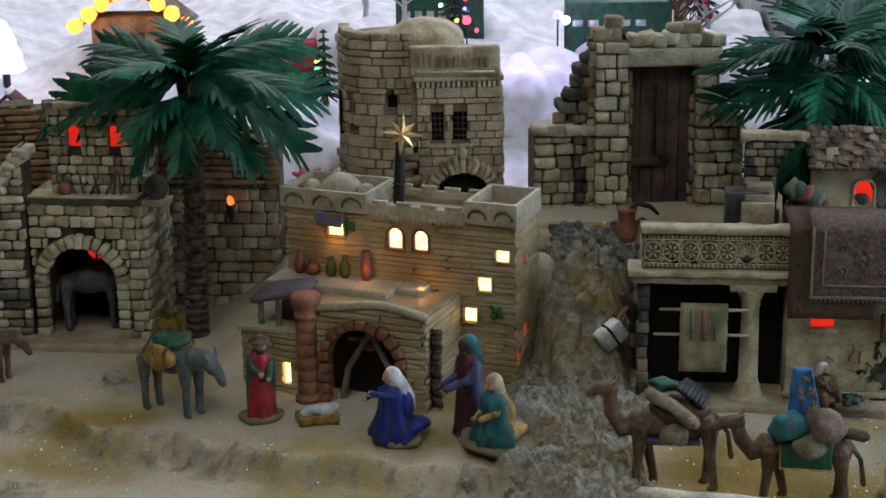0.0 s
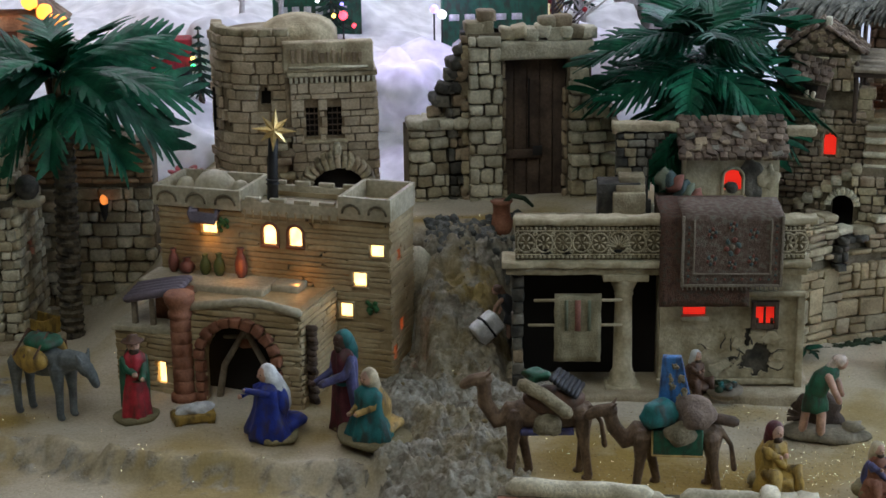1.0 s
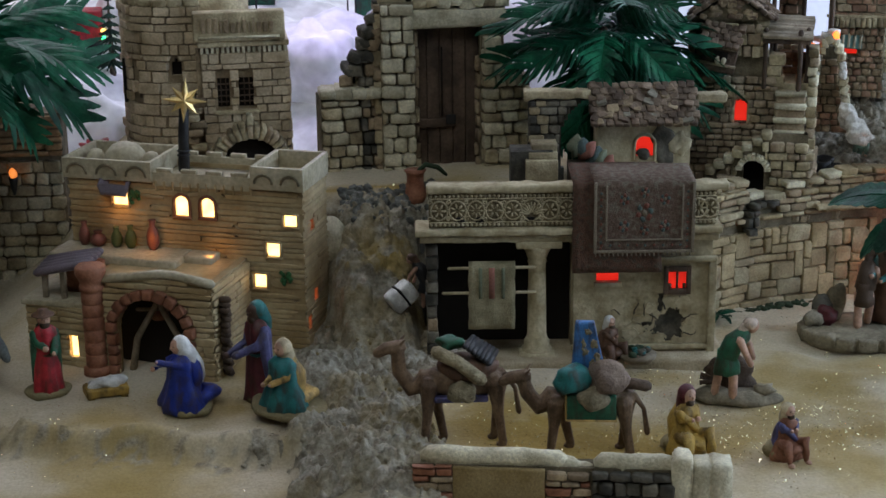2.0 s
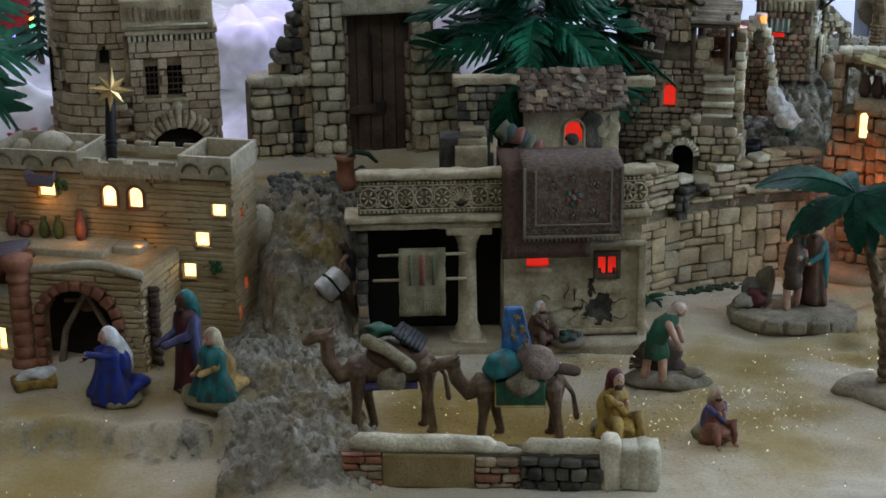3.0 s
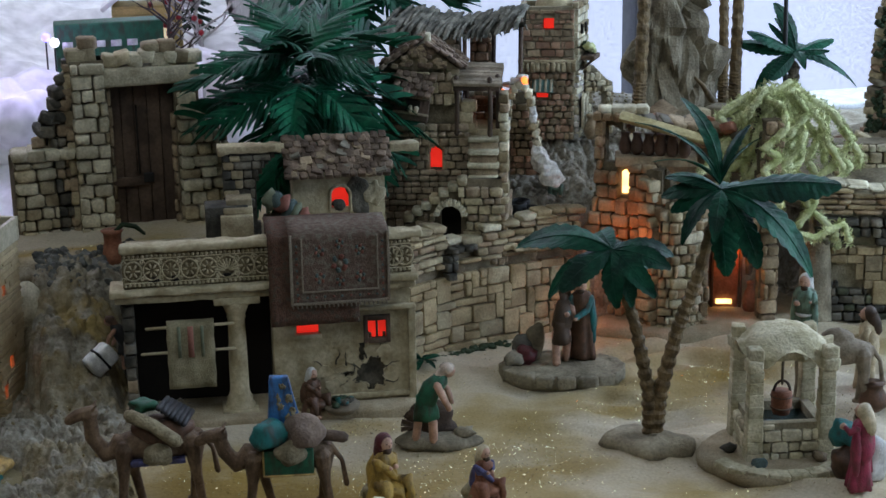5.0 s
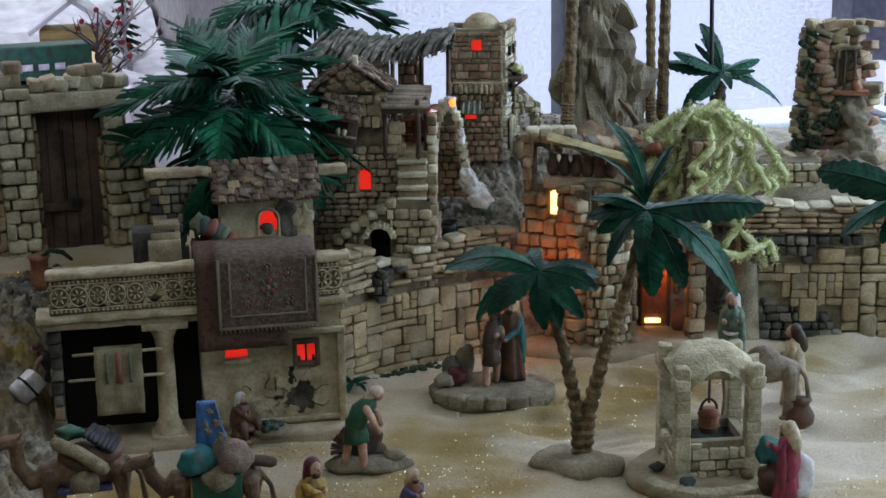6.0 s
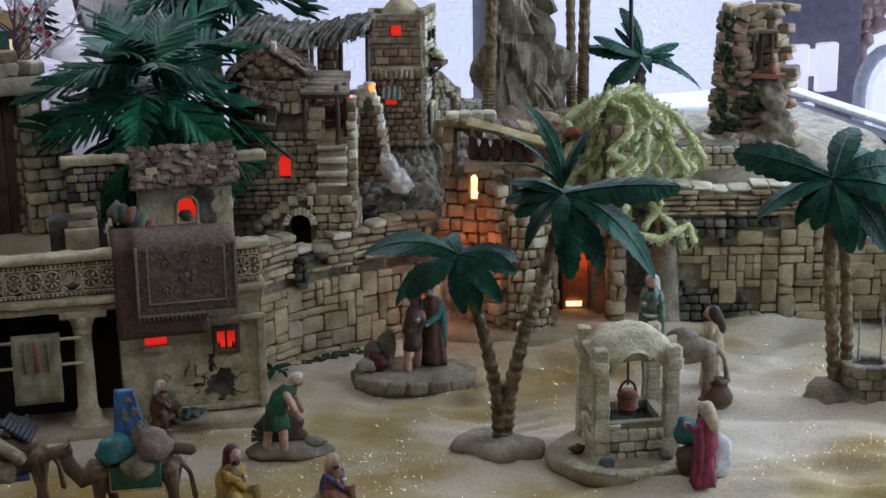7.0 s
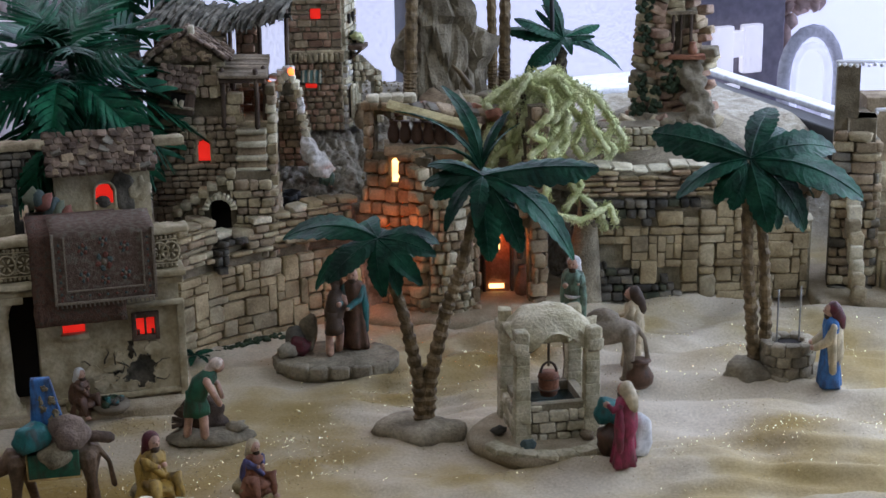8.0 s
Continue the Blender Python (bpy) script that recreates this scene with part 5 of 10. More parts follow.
def long_wall(name, pts, top, mats, label, course, length, squared=False, lower=None, split=0.0, strata=None, cap=None, z0=0.0, thick=0.022, holes=None, most=290, weights=None):
    t = thing(name, pose(pts[0][0], pts[0][1], z0), label, "stone wall")
    run = Run([(x - pts[0][0], y - pts[0][1]) for x, y in pts])
    hmax = max(top(u) for u in [run.length * k / 60 for k in range(61)])
    ok = lambda u, v: v < top(u) and not (holes and holes(u, v))
    backing(run, hmax, ok, thick, 0.005, 0, "wall_core", MORTAR, t)
    if strata:
        n = masonry(t, run, split, lower or mats, course, length, ok, 0.008, weights=weights, most=most // 2, squared=squared)
        masonry(t, run, hmax - split, strata[0], strata[1], strata[2], ok, 0.008, z0=split, most=most - n, name="thin_stone", squared=squared)
    else:
        masonry(t, run, hmax, mats, course, length, ok, 0.008, weights=weights, most=most, squared=squared)
    if cap:
        u = 0.004
        while u < run.length - 0.004:
            w = cap[1] * random.uniform(0.7, 1.4)
            if ok(u + w / 2, top(u + w / 2) - 0.006):
                stone(t, random.choice(cap[0]), run.m(min(u + w / 2, run.length - 0.002), top(u + w / 2) + 0.001, -thick / 2 + 0.002) @ Matrix.Rotation(random.uniform(-0.1, 0.1), 4, "Y"), (w * 0.96, thick + 0.008, cap[2]), "coping_stone")
            u += w
    return t, run


WARMSTRATA = material("warm_strata_stone", (0.27, 0.155, 0.075), (0.44, 0.28, 0.15), rough=0.85, scale=60, grain=420, bump=0.5, spread=0.25)
wall_b, _ = long_wall("field_wall", [(-0.56, 1.668), (-0.40, 1.688), (-0.27, 1.682), (-0.166, 1.675)], lambda u: 0.212 - 0.03 * step(0.3, 0.38, u) + 0.006 * math.sin(u * 60) if u < 0.375 else 0.18, [TAN], "tall field wall of tan stones topped with thin reddish layers", 0.014, 0.019, lower=[TAN, PALE], split=0.135, strata=([WARMSTRATA], 0.0065, 0.034), thick=0.03, most=560)
bm = bmesh.new()
lathe(bm, [(0.001, 0), (0.003, 0.006), (0.0042, 0.015), (0.0048, 0.018)], (0.345, -0.008, 0.10))
torch = part("torch", bm, IRON, wall_b, "small iron torch with an orange flame")
bm = bmesh.new()
blob(bm, (0.345, -0.008, 0.122), (0.004, 0.004, 0.006), 0, 0.25)
part("flame", bm, glowing("flame", (1.0, 0.28, 0.05), 0.8), torch)

# ---- domed tower house ----


TOWERSTONE = material("tower_stone", (0.36, 0.275, 0.17), (0.57, 0.465, 0.325), rough=0.85, scale=40, grain=420, bump=0.5, spread=0.16)
TOWERMORTAR = material("tower_mortar", (0.21, 0.155, 0.095), (0.31, 0.24, 0.155), rough=0.95, scale=60, grain=500, bump=0.5, spread=0.05)


def tower_house():
    t = thing("domed_tower", pose(-0.025, 1.674, 0.10, 0, 0, 2), "round brown stone tower with dome, sign board and cellar arch", "model tower")
    A = [(-0.075, 0.075), (-0.0745, 0.05), (-0.069, 0.028), (-0.057, 0.012), (-0.041, 0.004), (-0.019, 0.0), (0.002, 0.0)]
    run = Run(A)
    L = run.length
    h1 = arch_hole(L - 0.0265, 0.006, 0.113, 0.122)
    h2 = rect_hole(L - 0.079, L - 0.075, 0.088, 0.118)
    h3 = rect_hole(L - 0.070, L - 0.066, 0.088, 0.118)
    ok = clear(h1, h2, h3)
    backing(run, 0.182, ok, 0.007, 0.0035, 0, "wall", TOWERMORTAR, t)
    masonry(t, run, 0.182, [TOWERSTONE], course=0.0088, length=0.017, inside=ok, depth=0.005, most=260, squared=True)
    # near-black sheets close behind the openings stand for the shade inside
    for x0, x1, z0, z1 in ((-0.034, -0.016, 0.110, 0.135),):
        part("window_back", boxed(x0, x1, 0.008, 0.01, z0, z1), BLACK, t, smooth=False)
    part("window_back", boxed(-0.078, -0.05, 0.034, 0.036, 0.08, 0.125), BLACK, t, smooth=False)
    brun = Run([(0.0, -0.012), (0.083, -0.012), (0.083, 0.07)])
    w1, w2 = rect_hole(0.014, 0.028, 0.079, 0.110), rect_hole(0.037, 0.051, 0.079, 0.110)
    bok = clear(w1, w2)
    backing(brun, 0.149, bok, 0.006, 0.003, 0, "wall", TOWERMORTAR, t)
    masonry(t, brun, 0.138, [TOWERSTONE], course=0.0088, length=0.015, inside=bok, depth=0.005, most=200, squared=True)
    part("wall", boxed(-0.0045, 0.0, -0.0065, 0.0, 0.0, 0.14), BROWN, t)
    # panes are near-black boxes with the room's shade in their colour
    for x in (0.014, 0.037):
        w = part("window", boxed(x - 0.001, x + 0.015, -0.006, -0.004, 0.078, 0.111), BLACK, t, "dark barred window", smooth=False)
        for k in range(2):
            part("window_bar", boxed(x + 0.004 + 0.005 * k, x + 0.005 + 0.005 * k, -0.010, -0.008, 0.079, 0.110), WOOD, w, smooth=False)
        for k in range(4):
            part("window_bar", boxed(x, x + 0.014, -0.0098, -0.0082, 0.085 + 0.006 * k, 0.0862 + 0.006 * k), WOOD, w, smooth=False)
    part("window_sill", boxed(0.010, 0.056, -0.018, -0.011, 0.074, 0.078, 0.001), TAN, t)
    part("cornice", boxed(-0.003, 0.087, -0.019, 0.07, 0.142, 0.148, 0.0015), TAN, t)
    for k in range(17):
        part("dentil", boxed(0.0 + 0.0051 * k, 0.003 + 0.0051 * k, -0.018, -0.012, 0.136, 0.142, 0.0005), PALE, t)
    s = part("sign_board", boxed(-0.006, 0.083, -0.022, -0.006, 0.148, 0.177, 0.002, 0.0005), TAN, t, "carved stone sign board with worn lettering")
    part("sign_border", boxed(-0.001, 0.078, -0.0235, -0.0218, 0.1515, 0.1535), PALE, s)
    random.seed(5)
    x = 0.002
    while x < 0.072:
        w = random.uniform(0.002, 0.005)
        part("letter_bar", boxed(x, x + w, -0.024, -0.0218, 0.157, 0.169 + random.uniform(-0.003, 0.003), 0.0005), BROWN, s)
        x += w + 0.0018
    bm = bmesh.new()
    lathe(bm, [(0.040, 0.160), (0.0385, 0.180), (0.034, 0.186), (0.024, 0.192), (0.012, 0.195), (0.003, 0.196)], (0.012, 0.050, 0), seg=24, wob=0.01)
    part("dome", bm, TAN, t, "low tan dome")
    bm = bmesh.new()
    lathe(bm, [(0.0002, 0.0), (0.056, 0.0), (0.056, 0.004), (0.0002, 0.004)], (-0.015, 0.066, 0.172), seg=32)
    part("roof", bm, TAN, t)
    for k in range(8):
        u = L * (k + 0.5) / 8
        stone(t, TAN, run.m(u, 0.184, -0.003), (L / 8 * 0.98, 0.012, 0.008), "coping_stone")
    # cellar arch
    voussoirs(t, Matrix.Translation((0.044, -0.040, 0.030)), 0.0335, 17, [TOWERSTONE, TAN], (0.0125, 0.03, 0.008))
    part("porch_block", boxed(0.0, 0.088, -0.036, -0.012, -0.02, 0.030, 0.002), TOWERSTONE, t)
    bm = bmesh.new()
    lathe(bm, [(0.0002, 0), (0.028, 0), (0.028, 0.003), (0.0002, 0.003)], (0, 0, 0), seg=24)
    bmesh.ops.transform(bm, matrix=pose(0.044, -0.039, 0.030, 90, 0, 0), verts=bm.verts[:])
    # near-black disc filling the arch, the cellar's shade as colour
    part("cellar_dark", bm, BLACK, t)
    stone(t, PALE, Matrix.Translation((0.044, -0.042, 0.074)), (0.007, 0.012, 0.011), "keystone")
    for k in range(12):
        stone(t, random.choice([BROWN, TAN]), Matrix.Translation((-0.008 + 0.004 * (k % 3) - 0.005, -0.018 - 0.004 * (k % 2), 0.006 + 0.0075 * k)), (0.016, 0.012, 0.0075), "buttress_stone")


tower_house()

# ---- ruined gate with a plank door ----


def gate():
    z0 = 0.105
    t = thing("ruined_gate", pose(0.214, 1.647, z0, 0, 0, 0), "ruined stone gateway with a tall weathered plank door", "gateway")
    part("base_plate", boxed(-0.13, 0.10, -0.03, 0.05, -0.012, 0.006, 0.004, 0.002), SANDBASE, t)
    run = Run([(-0.062, 0), (-0.028, 0), (-0.028, 0.03)])
    backing(run, 0.178, lambda u, v: True, 0.03, 0.004, 0, "post_core", MORTAR, t)
    masonry(t, run, 0.176, [PALE, TAN], course=0.0135, length=0.017, depth=0.011, weights=[5, 1], u1=0.034, most=60)
    # sides of the posts are browner than their fronts
    masonry(t, run, 0.176, [BROWN, TAN], course=0.0165, length=0.03, depth=0.005, u0=0.035, most=20)
    lrun = Run([(-0.062, 0.03), (-0.062, 0)])
    masonry(t, lrun, 0.176, [BROWN, TAN], course=0.0165, length=0.02, depth=0.008, most=24)
    rrun = Run([(0.037, 0.03), (0.037, 0), (0.088, 0.006)])
    rtop = lambda u, v: v < 0.150 - 0.055 * step(0.045, 0.075, u) + 0.006 * math.sin(u * 190)
    backing(rrun, 0.16, rtop, 0.024, 0.004, 0, "post_core", MORTAR, t)
    masonry(t, rrun, 0.16, [PALE, TAN], course=0.0130, length=0.0165, inside=rtop, depth=0.012, weights=[3, 2], u0=0.031, most=90)
    masonry(t, rrun, 0.15, [BROWN], course=0.0155, length=0.03, depth=0.005, u1=0.03, most=12)
    # low side wall, and the dark broken slope above it
    low = Run([(-0.122, 0.004), (-0.064, 0.012)])
    lt = lambda u, v: v < 0.083 + 0.07 * step(0.022, 0.06, u)
    backing(low, 0.16, lt, 0.03, 0.004, 0, "side_core", MORTAR, t)
    masonry(t, low, 0.082, [PALE, TAN], course=0.013, length=0.016, inside=lt, depth=0.010, most=50, u1=0.04)
    masonry(t, low, 0.16, [DARKROCK, GREY, BROWN], course=0.012, length=0.014, inside=lambda u, v: lt(u, v) and (v > 0.085 or u > 0.04), depth=0.010, most=40)
    for k in range(4):
        stone(t, PALE, Matrix.Translation((-0.115 + 0.015 * k, 0.012, 0.088)), (0.018, 0.034, 0.011), "coping_stone")
    for k in range(7):
        for j in range(1 + k // 2):
            stone(t, random.choice([DARKROCK, GREY, DARKROCK, BROWN]), pose(-0.098 + 0.006 * k + random.uniform(-0.002, 0.002), 0.014 + random.uniform(-0.003, 0.003), 0.098 + 0.0125 * k - 0.0125 * j, random.uniform(-15, 15), random.uniform(-20, 20), random.uniform(-20, 20)), (0.0135, 0.022, 0.0115), "broken_stone")
    # lintel and the stones on it
    bm = bmesh.new()
    box(bm, -0.033, 0.062, -0.006, 0.026, 0.152, 0.170, 0, 0.003, 0.001)
    part("lintel", bm, PALE, t, "long pale stone lintel")
    for k in range(8):
        stone(t, random.choice([TAN, PALE]), Matrix.Translation((-0.022 + 0.0115 * k, 0.010, 0.1755 + 0.003 * random.random())) @ Matrix.Rotation(random.uniform(-0.25, 0.25), 4, "Y"), (0.016, 0.024, 0.013), "top_stone")
    for x, z in ((0.018, 0.186), (0.034, 0.187), (-0.045, 0.183), (-0.056, 0.182), (-0.043, 0.194)):
        stone(t, random.choice([TAN, BROWN]), Matrix.Translation((x, 0.012, z)), (0.018, 0.02, 0.013), "top_stone")
    # door of planks
    door = part("door", boxed(-0.029, 0.037, 0.014, 0.018, 0.0, 0.152), WOOD, t, "tall weathered brown plank door")
    for k in range(5):
        x = -0.0285 + 0.013 * k
        part("plank", boxed(x + 0.0004, x + 0.0126, 0.011, 0.0145, 0.002, 0.150, 0.0007), WOOD, door)
    part("bar", boxed(-0.0285, 0.013, 0.007, 0.0108, 0.049, 0.058, 0.001), WOOD, door, "wooden cross bar")
    part("latch", boxed(0.003, 0.013, 0.0055, 0.0072, 0.052, 0.062, 0.001), IRON, door)
    # a slot's shade as a near-black strip, nothing is cut
    part("slot", boxed(-0.0012, 0.0004, 0.0098, 0.0112, 0.06, 0.13), BLACK, door)


gate()

# ---- curved wall behind the square ----
GREENDARK = plain("moss_dark", (0.03, 0.05, 0.025), 0.9, bump=0.4)
ctop = lambda u: 0.122 + 0.004 * math.sin(u * 45) - 0.012 * step(0.045, 0.06, u) * step(0.1, 0.085, u)
CURVESTONE = material("ochre_ashlar", (0.24, 0.18, 0.095), (0.43, 0.345, 0.205), rough=0.85, scale=40, grain=420, bump=0.5, spread=0.22)
cw = thing("curved_wall", pose(0.44, 1.478, 0), "curved wall of fitted tan blocks under thin layered stones", "stone wall")
crun = Run([(0, 0), (0.035, 0.019), (0.07, 0.032), (0.104, 0.039), (0.15, 0.049), (0.192, 0.054)])
chook = lambda u, v: (0.050 < u < 0.086 and 0.100 < v < 0.113) or (0.046 < u < 0.060 and 0.076 < v <= 0.104)
backing(crun, 0.126, lambda u, v: v < ctop(u), 0.013, 0.005, 0, "wall_core", MORTAR, cw)
ashlar(cw, crun, 0.0, 0.088, 0.0088, [CURVESTONE, CURVESTONE, CURVESTONE, TAN], lambda u, v: not chook(u, v), 0.008, 200, gap=0.0009)
masonry(cw, crun, 0.036, [CURVESTONE, BROWN, TAN], 0.0066, 0.017, lambda u, v: v < ctop(u) and not chook(u, v), 0.009, z0=0.088, most=110, name="thin_stone")
masonry(cw, crun, 0.04, [DARKROCK], 0.0085, 0.0095, lambda u, v: chook(u, v) and v < ctop(u), 0.014, z0=0.076, most=40, name="dark_stone")
u = 0.003
while u < crun.length - 0.004:
    w = 0.017 * random.uniform(0.7, 1.5)
    stone(cw, random.choice([PALE, TAN, CURVESTONE]), crun.m(min(u + w / 2, crun.length - 0.002), ctop(u + w / 2) + 0.001, -0.004) @ Matrix.Rotation(random.uniform(-0.1, 0.1), 4, "Y"), (w * 0.97, 0.019, 0.0066), "coping_stone")
    u += w
part("wall_shelf", boxed(0.118, 0.185, 0.028, 0.052, 0.094, 0.099, 0.001, 0.0005), TAN, cw)
bm = bmesh.new()
for k in range(60):
    u = random.uniform(0.02, 0.12)
    p = crun.m(u, 0.004, 0.008 + 0.006 * random.random()).translation
    blob(bm, p + Vector((random.uniform(-0.004, 0.004), random.uniform(-0.008, 0.002), -0.002)), (0.0045, 0.0045, 0.0022), 0, 0.5, 1)
part("weeds", bm, GREENDARK, cw, "dark moss at the wall's foot")

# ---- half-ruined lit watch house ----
# emissive colour that stands in for light leaking between the stones
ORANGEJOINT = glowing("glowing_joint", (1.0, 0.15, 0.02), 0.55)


WATCHSTONE = material("watch_house_stone", (0.26, 0.175, 0.10), (0.48, 0.375, 0.24), rough=0.85, scale=40, grain=420, bump=0.6, spread=0.2)
YELLOWOOD = material("yellowed_wood", (0.26, 0.21, 0.09), (0.40, 0.34, 0.17), rough=0.8, scale=60, grain=350, bump=0.5)
JARBROWN = plain("dark_jar", (0.10, 0.055, 0.038), 0.5)


def watch_house():
    t = thing("ruined_watch_house", pose(0.692, 1.508, 0, 0, 0, -20), "ruined stone watch house glowing orange from inside", "model house")
    bm = bmesh.new()
    lathe(bm, [(0.135, -0.01), (0.137, 0.004), (0.13, 0.010)], (0.035, 0.06, 0), seg=28, wob=0.03, sy=0.75)
    part("base_plate", bm, SANDBASE, t)
    # left flank, with the lone pillar and see-through gap
    lrun = Run([(-0.064, 0.035), (0.0, 0.012), (0.026, -0.008)])
    gap = arch_hole(0.036, 0.0085, 0.168, 0.198)
    slit = arch_hole(0.050, 0.0055, 0.137, 0.157)
    door = arch_hole(0.010, 0.007, 0.012, 0.045)
    topl = lambda u: (0.075 + 3.6 * u) if u < 0.019 else 0.222 - 0.044 * step(0.045, 0.05, u) - 0.02 * step(0.075, 0.1, u)
    ok = lambda u, v: v < topl(u) and not gap(u, v) and not slit(u, v) and not door(u, v)
    backing(lrun, 0.22, ok, 0.010, 0.002, 0, "wall", MORTAR, t)
    # added emissive sheet over the core, imitates light leaking out
    backing(Run([(-0.062, 0.0343), (-0.001, 0.0124), (0.024, -0.0065)]), 0.14, lambda u, v: ok(u, v) and 0.02 < v < 0.06 + u and fbm(u, v, 40, 2) > -0.15, 0.004, 0.003, 0, "glowing_joints", ORANGEJOINT, t, "glowing orange sheet standing in for light through the joints").location = (-0.0004, -0.0012, 0)
    masonry(t, lrun, 0.22, [WATCHSTONE, BROWN], course=0.0122, length=0.0145, inside=ok, depth=0.013, weights=[4, 1], most=130)
    # round corner tower
    bm = bmesh.new()
    cr = Run([(0.0, 0.002), (0.014, -0.012), (0.03, -0.016), (0.045, -0.010), (0.056, 0.004)])
    stack = lambda u, v: v < (0.170 if u < 0.022 else 0.136 + 0.004 * math.sin(u * 200))
    backing(cr, 0.172, stack, 0.012, 0.004, 0, "corner_core", MORTAR, t)
    masonry(t, cr, 0.172, [WATCHSTONE, WATCHSTONE, TAN], course=0.0118, length=0.0165, depth=0.013, u1=0.022, inside=stack, most=60)
    masonry(t, cr, 0.138, [TAN, WATCHSTONE, PALE], course=0.0108, length=0.0115, depth=0.014, u0=0.023, inside=stack, most=110)
    # door bay on the right
    rrun = Run([(0.056, 0.0), (0.135, 0.012)])
    bay = arch_hole(0.036, 0.026, -0.01, 0.075)
    rok = lambda u, v: not bay(u, v) and v < 0.130 + 0.085 * step(0.052, 0.064, u)
    backing(rrun, 0.214, rok, 0.012, 0.002, 0, "wall", MORTAR, t)
    masonry(t, rrun, 0.214, [WATCHSTONE, BROWN], course=0.0135, length=0.014, inside=rok, depth=0.013, most=70)
    part("bay_back", boxed(0.06, 0.13, 0.052, 0.058, 0.0, 0.15), BROWN, t)
    part("bay_side", boxed(0.058, 0.064, 0.016, 0.052, 0.0, 0.13), BROWN, t)
    d = part("door", boxed(0.074, 0.1, 0.046, 0.0515, 0.006, 0.085, 0.001), TERRA, t, "reddish wooden door with a lit pane")
    part("door_pane", boxed(0.079, 0.0895, 0.0435, 0.0455, 0.056, 0.074), WARM, d, smooth=False)
    part("door_slot", boxed(0.078, 0.094, 0.0435, 0.0455, 0.014, 0.0185), WARM, d, smooth=False)
    for x in (0.072, 0.101):
        part("door_post", boxed(x, x + 0.003, 0.044, 0.05, 0.004, 0.092, 0.0006), WOOD, d)
    jar(t, 0.112, 0.035, 0.006, 0.035, 0.008, TERRA)
    # lit openings
    m = lrun.m(0.050, 0.0, -0.006)
    w = pane(t, -0.0055, 0.0055, 0.1365, 0.1635, -0.001, WARM, "window", True, (TAN, 0.003, 0.005))
    w.matrix_basis = m
    w = pane(t, -0.0075, 0.0075, 0.012, 0.054, -0.001, RED, "window", True, (BROWN, 0.003, 0.004))
    w.matrix_basis = lrun.m(0.010, 0.0, -0.005)
    # roof: sloping boards over a row of jars, broken eaves
    for k in range(6):
        jar(t, -0.018 + 0.0115 * k, 0.02 - 0.003 * k, 0.178, 0.022, 0.0066, JARBROWN, 0.6)
    part("jar_shelf", boxed(-0.028, 0.052, 0.004, 0.034, 0.168, 0.178, 0.001), BROWN, t)
    bm = boxed(0, 0.095, 0, 0.016, 0, 0.0035, 0.0008, 0.0006)
    ob = part("awning_board", bm, YELLOWOOD, t, "sloping wooden awning board")
    ob.matrix_basis = pose(-0.026, -0.004, 0.216, 16, 14, -8)
    for k in range(26):
        stone(t, random.choice([ROOFTILE, BROWN, GREY, TERRA]), pose(random.uniform(-0.02, 0.10), random.uniform(0.02, 0.07), 0.203 + 0.010 * random.random() - 0.0006 * k, random.uniform(-30, 30), random.uniform(-30, 30), random.uniform(0, 90)), (random.uniform(0.009, 0.018), 0.014, random.uniform(0.006, 0.011)), "rubble_stone")
    for k in range(9):
        stone(t, random.choice([ROOFTILE, BROWN, GREY]), pose(-0.02 + 0.0135 * k, 0.03 + 0.006 * random.random(), 0.212 - 0.0012 * k, 12, 12, random.uniform(-20, 20)), (0.017, 0.022, 0.009), "rubble_stone")
    for k in range(4):
        stone(t, PALE, pose(-0.038 + 0.012 * k, 0.025, 0.222), (0.0135, 0.016, 0.008), "coping_stone")
    part("rear_wall", boxed(0.012, 0.13, 0.075, 0.085, 0.0, 0.185), BROWN, t)
    for k in range(6):
        stone(t, random.choice([TAN, BROWN]), Matrix.Translation((0.064 + 0.0125 * k, 0.055, 0.186 + 0.004 * math.sin(k * 2.1))), (0.0135, 0.03, 0.016), "parapet_stone")
    return t


watch_house()
m_watch = pose(0.692, 1.508, 0, 0, 0, -20)
# one lamp in the bay; five added outside the left wall to tint it
for x, y, z, w in ((0.10, 0.028, 0.075, 0.03), (-0.058, -0.02, 0.03, 0.012), (-0.030, -0.012, 0.10, 0.009), (-0.022, -0.012, 0.135, 0.006), (-0.012, -0.022, 0.075, 0.008), (-0.006, -0.020, 0.105, 0.006)):
    glow_lamp("orange_fill", *(m_watch @ Vector((x, y, z))), w, (1.0, 0.2, 0.03), 0.005)

# ---- wall on the far side of the square ----
vt = lambda u: 0.138 - 0.055 * step(0.165, 0.175, u) + 0.003 * math.sin(u * 70)
wv = thing("boundary_wall", pose(0.868, 1.487, 0), "high boundary wall of pale ashlar patched with dark rubble", "stone wall")
vrun = Run([(0, 0), (0.226, -0.084)])
MOSSYROCK = material("mossy_dark_stone", (0.03, 0.036, 0.022), (0.10, 0.105, 0.065), rough=0.85, scale=90, grain=400, bump=0.6, spread=0.3)


def patch(u, v):
    """The dark rubble showing where the facing blocks are gone."""
    w = 0.006 * math.sin(u * 160) + 0.004 * math.sin(u * 71 + 1)
    return (v < 0.060 * (1 - u / 0.135) + w) or (0.080 + 0.16 * max(0, u - 0.03) + w < v < 0.112 and u < 0.125) or (u < 0.018 and v > 0.03)


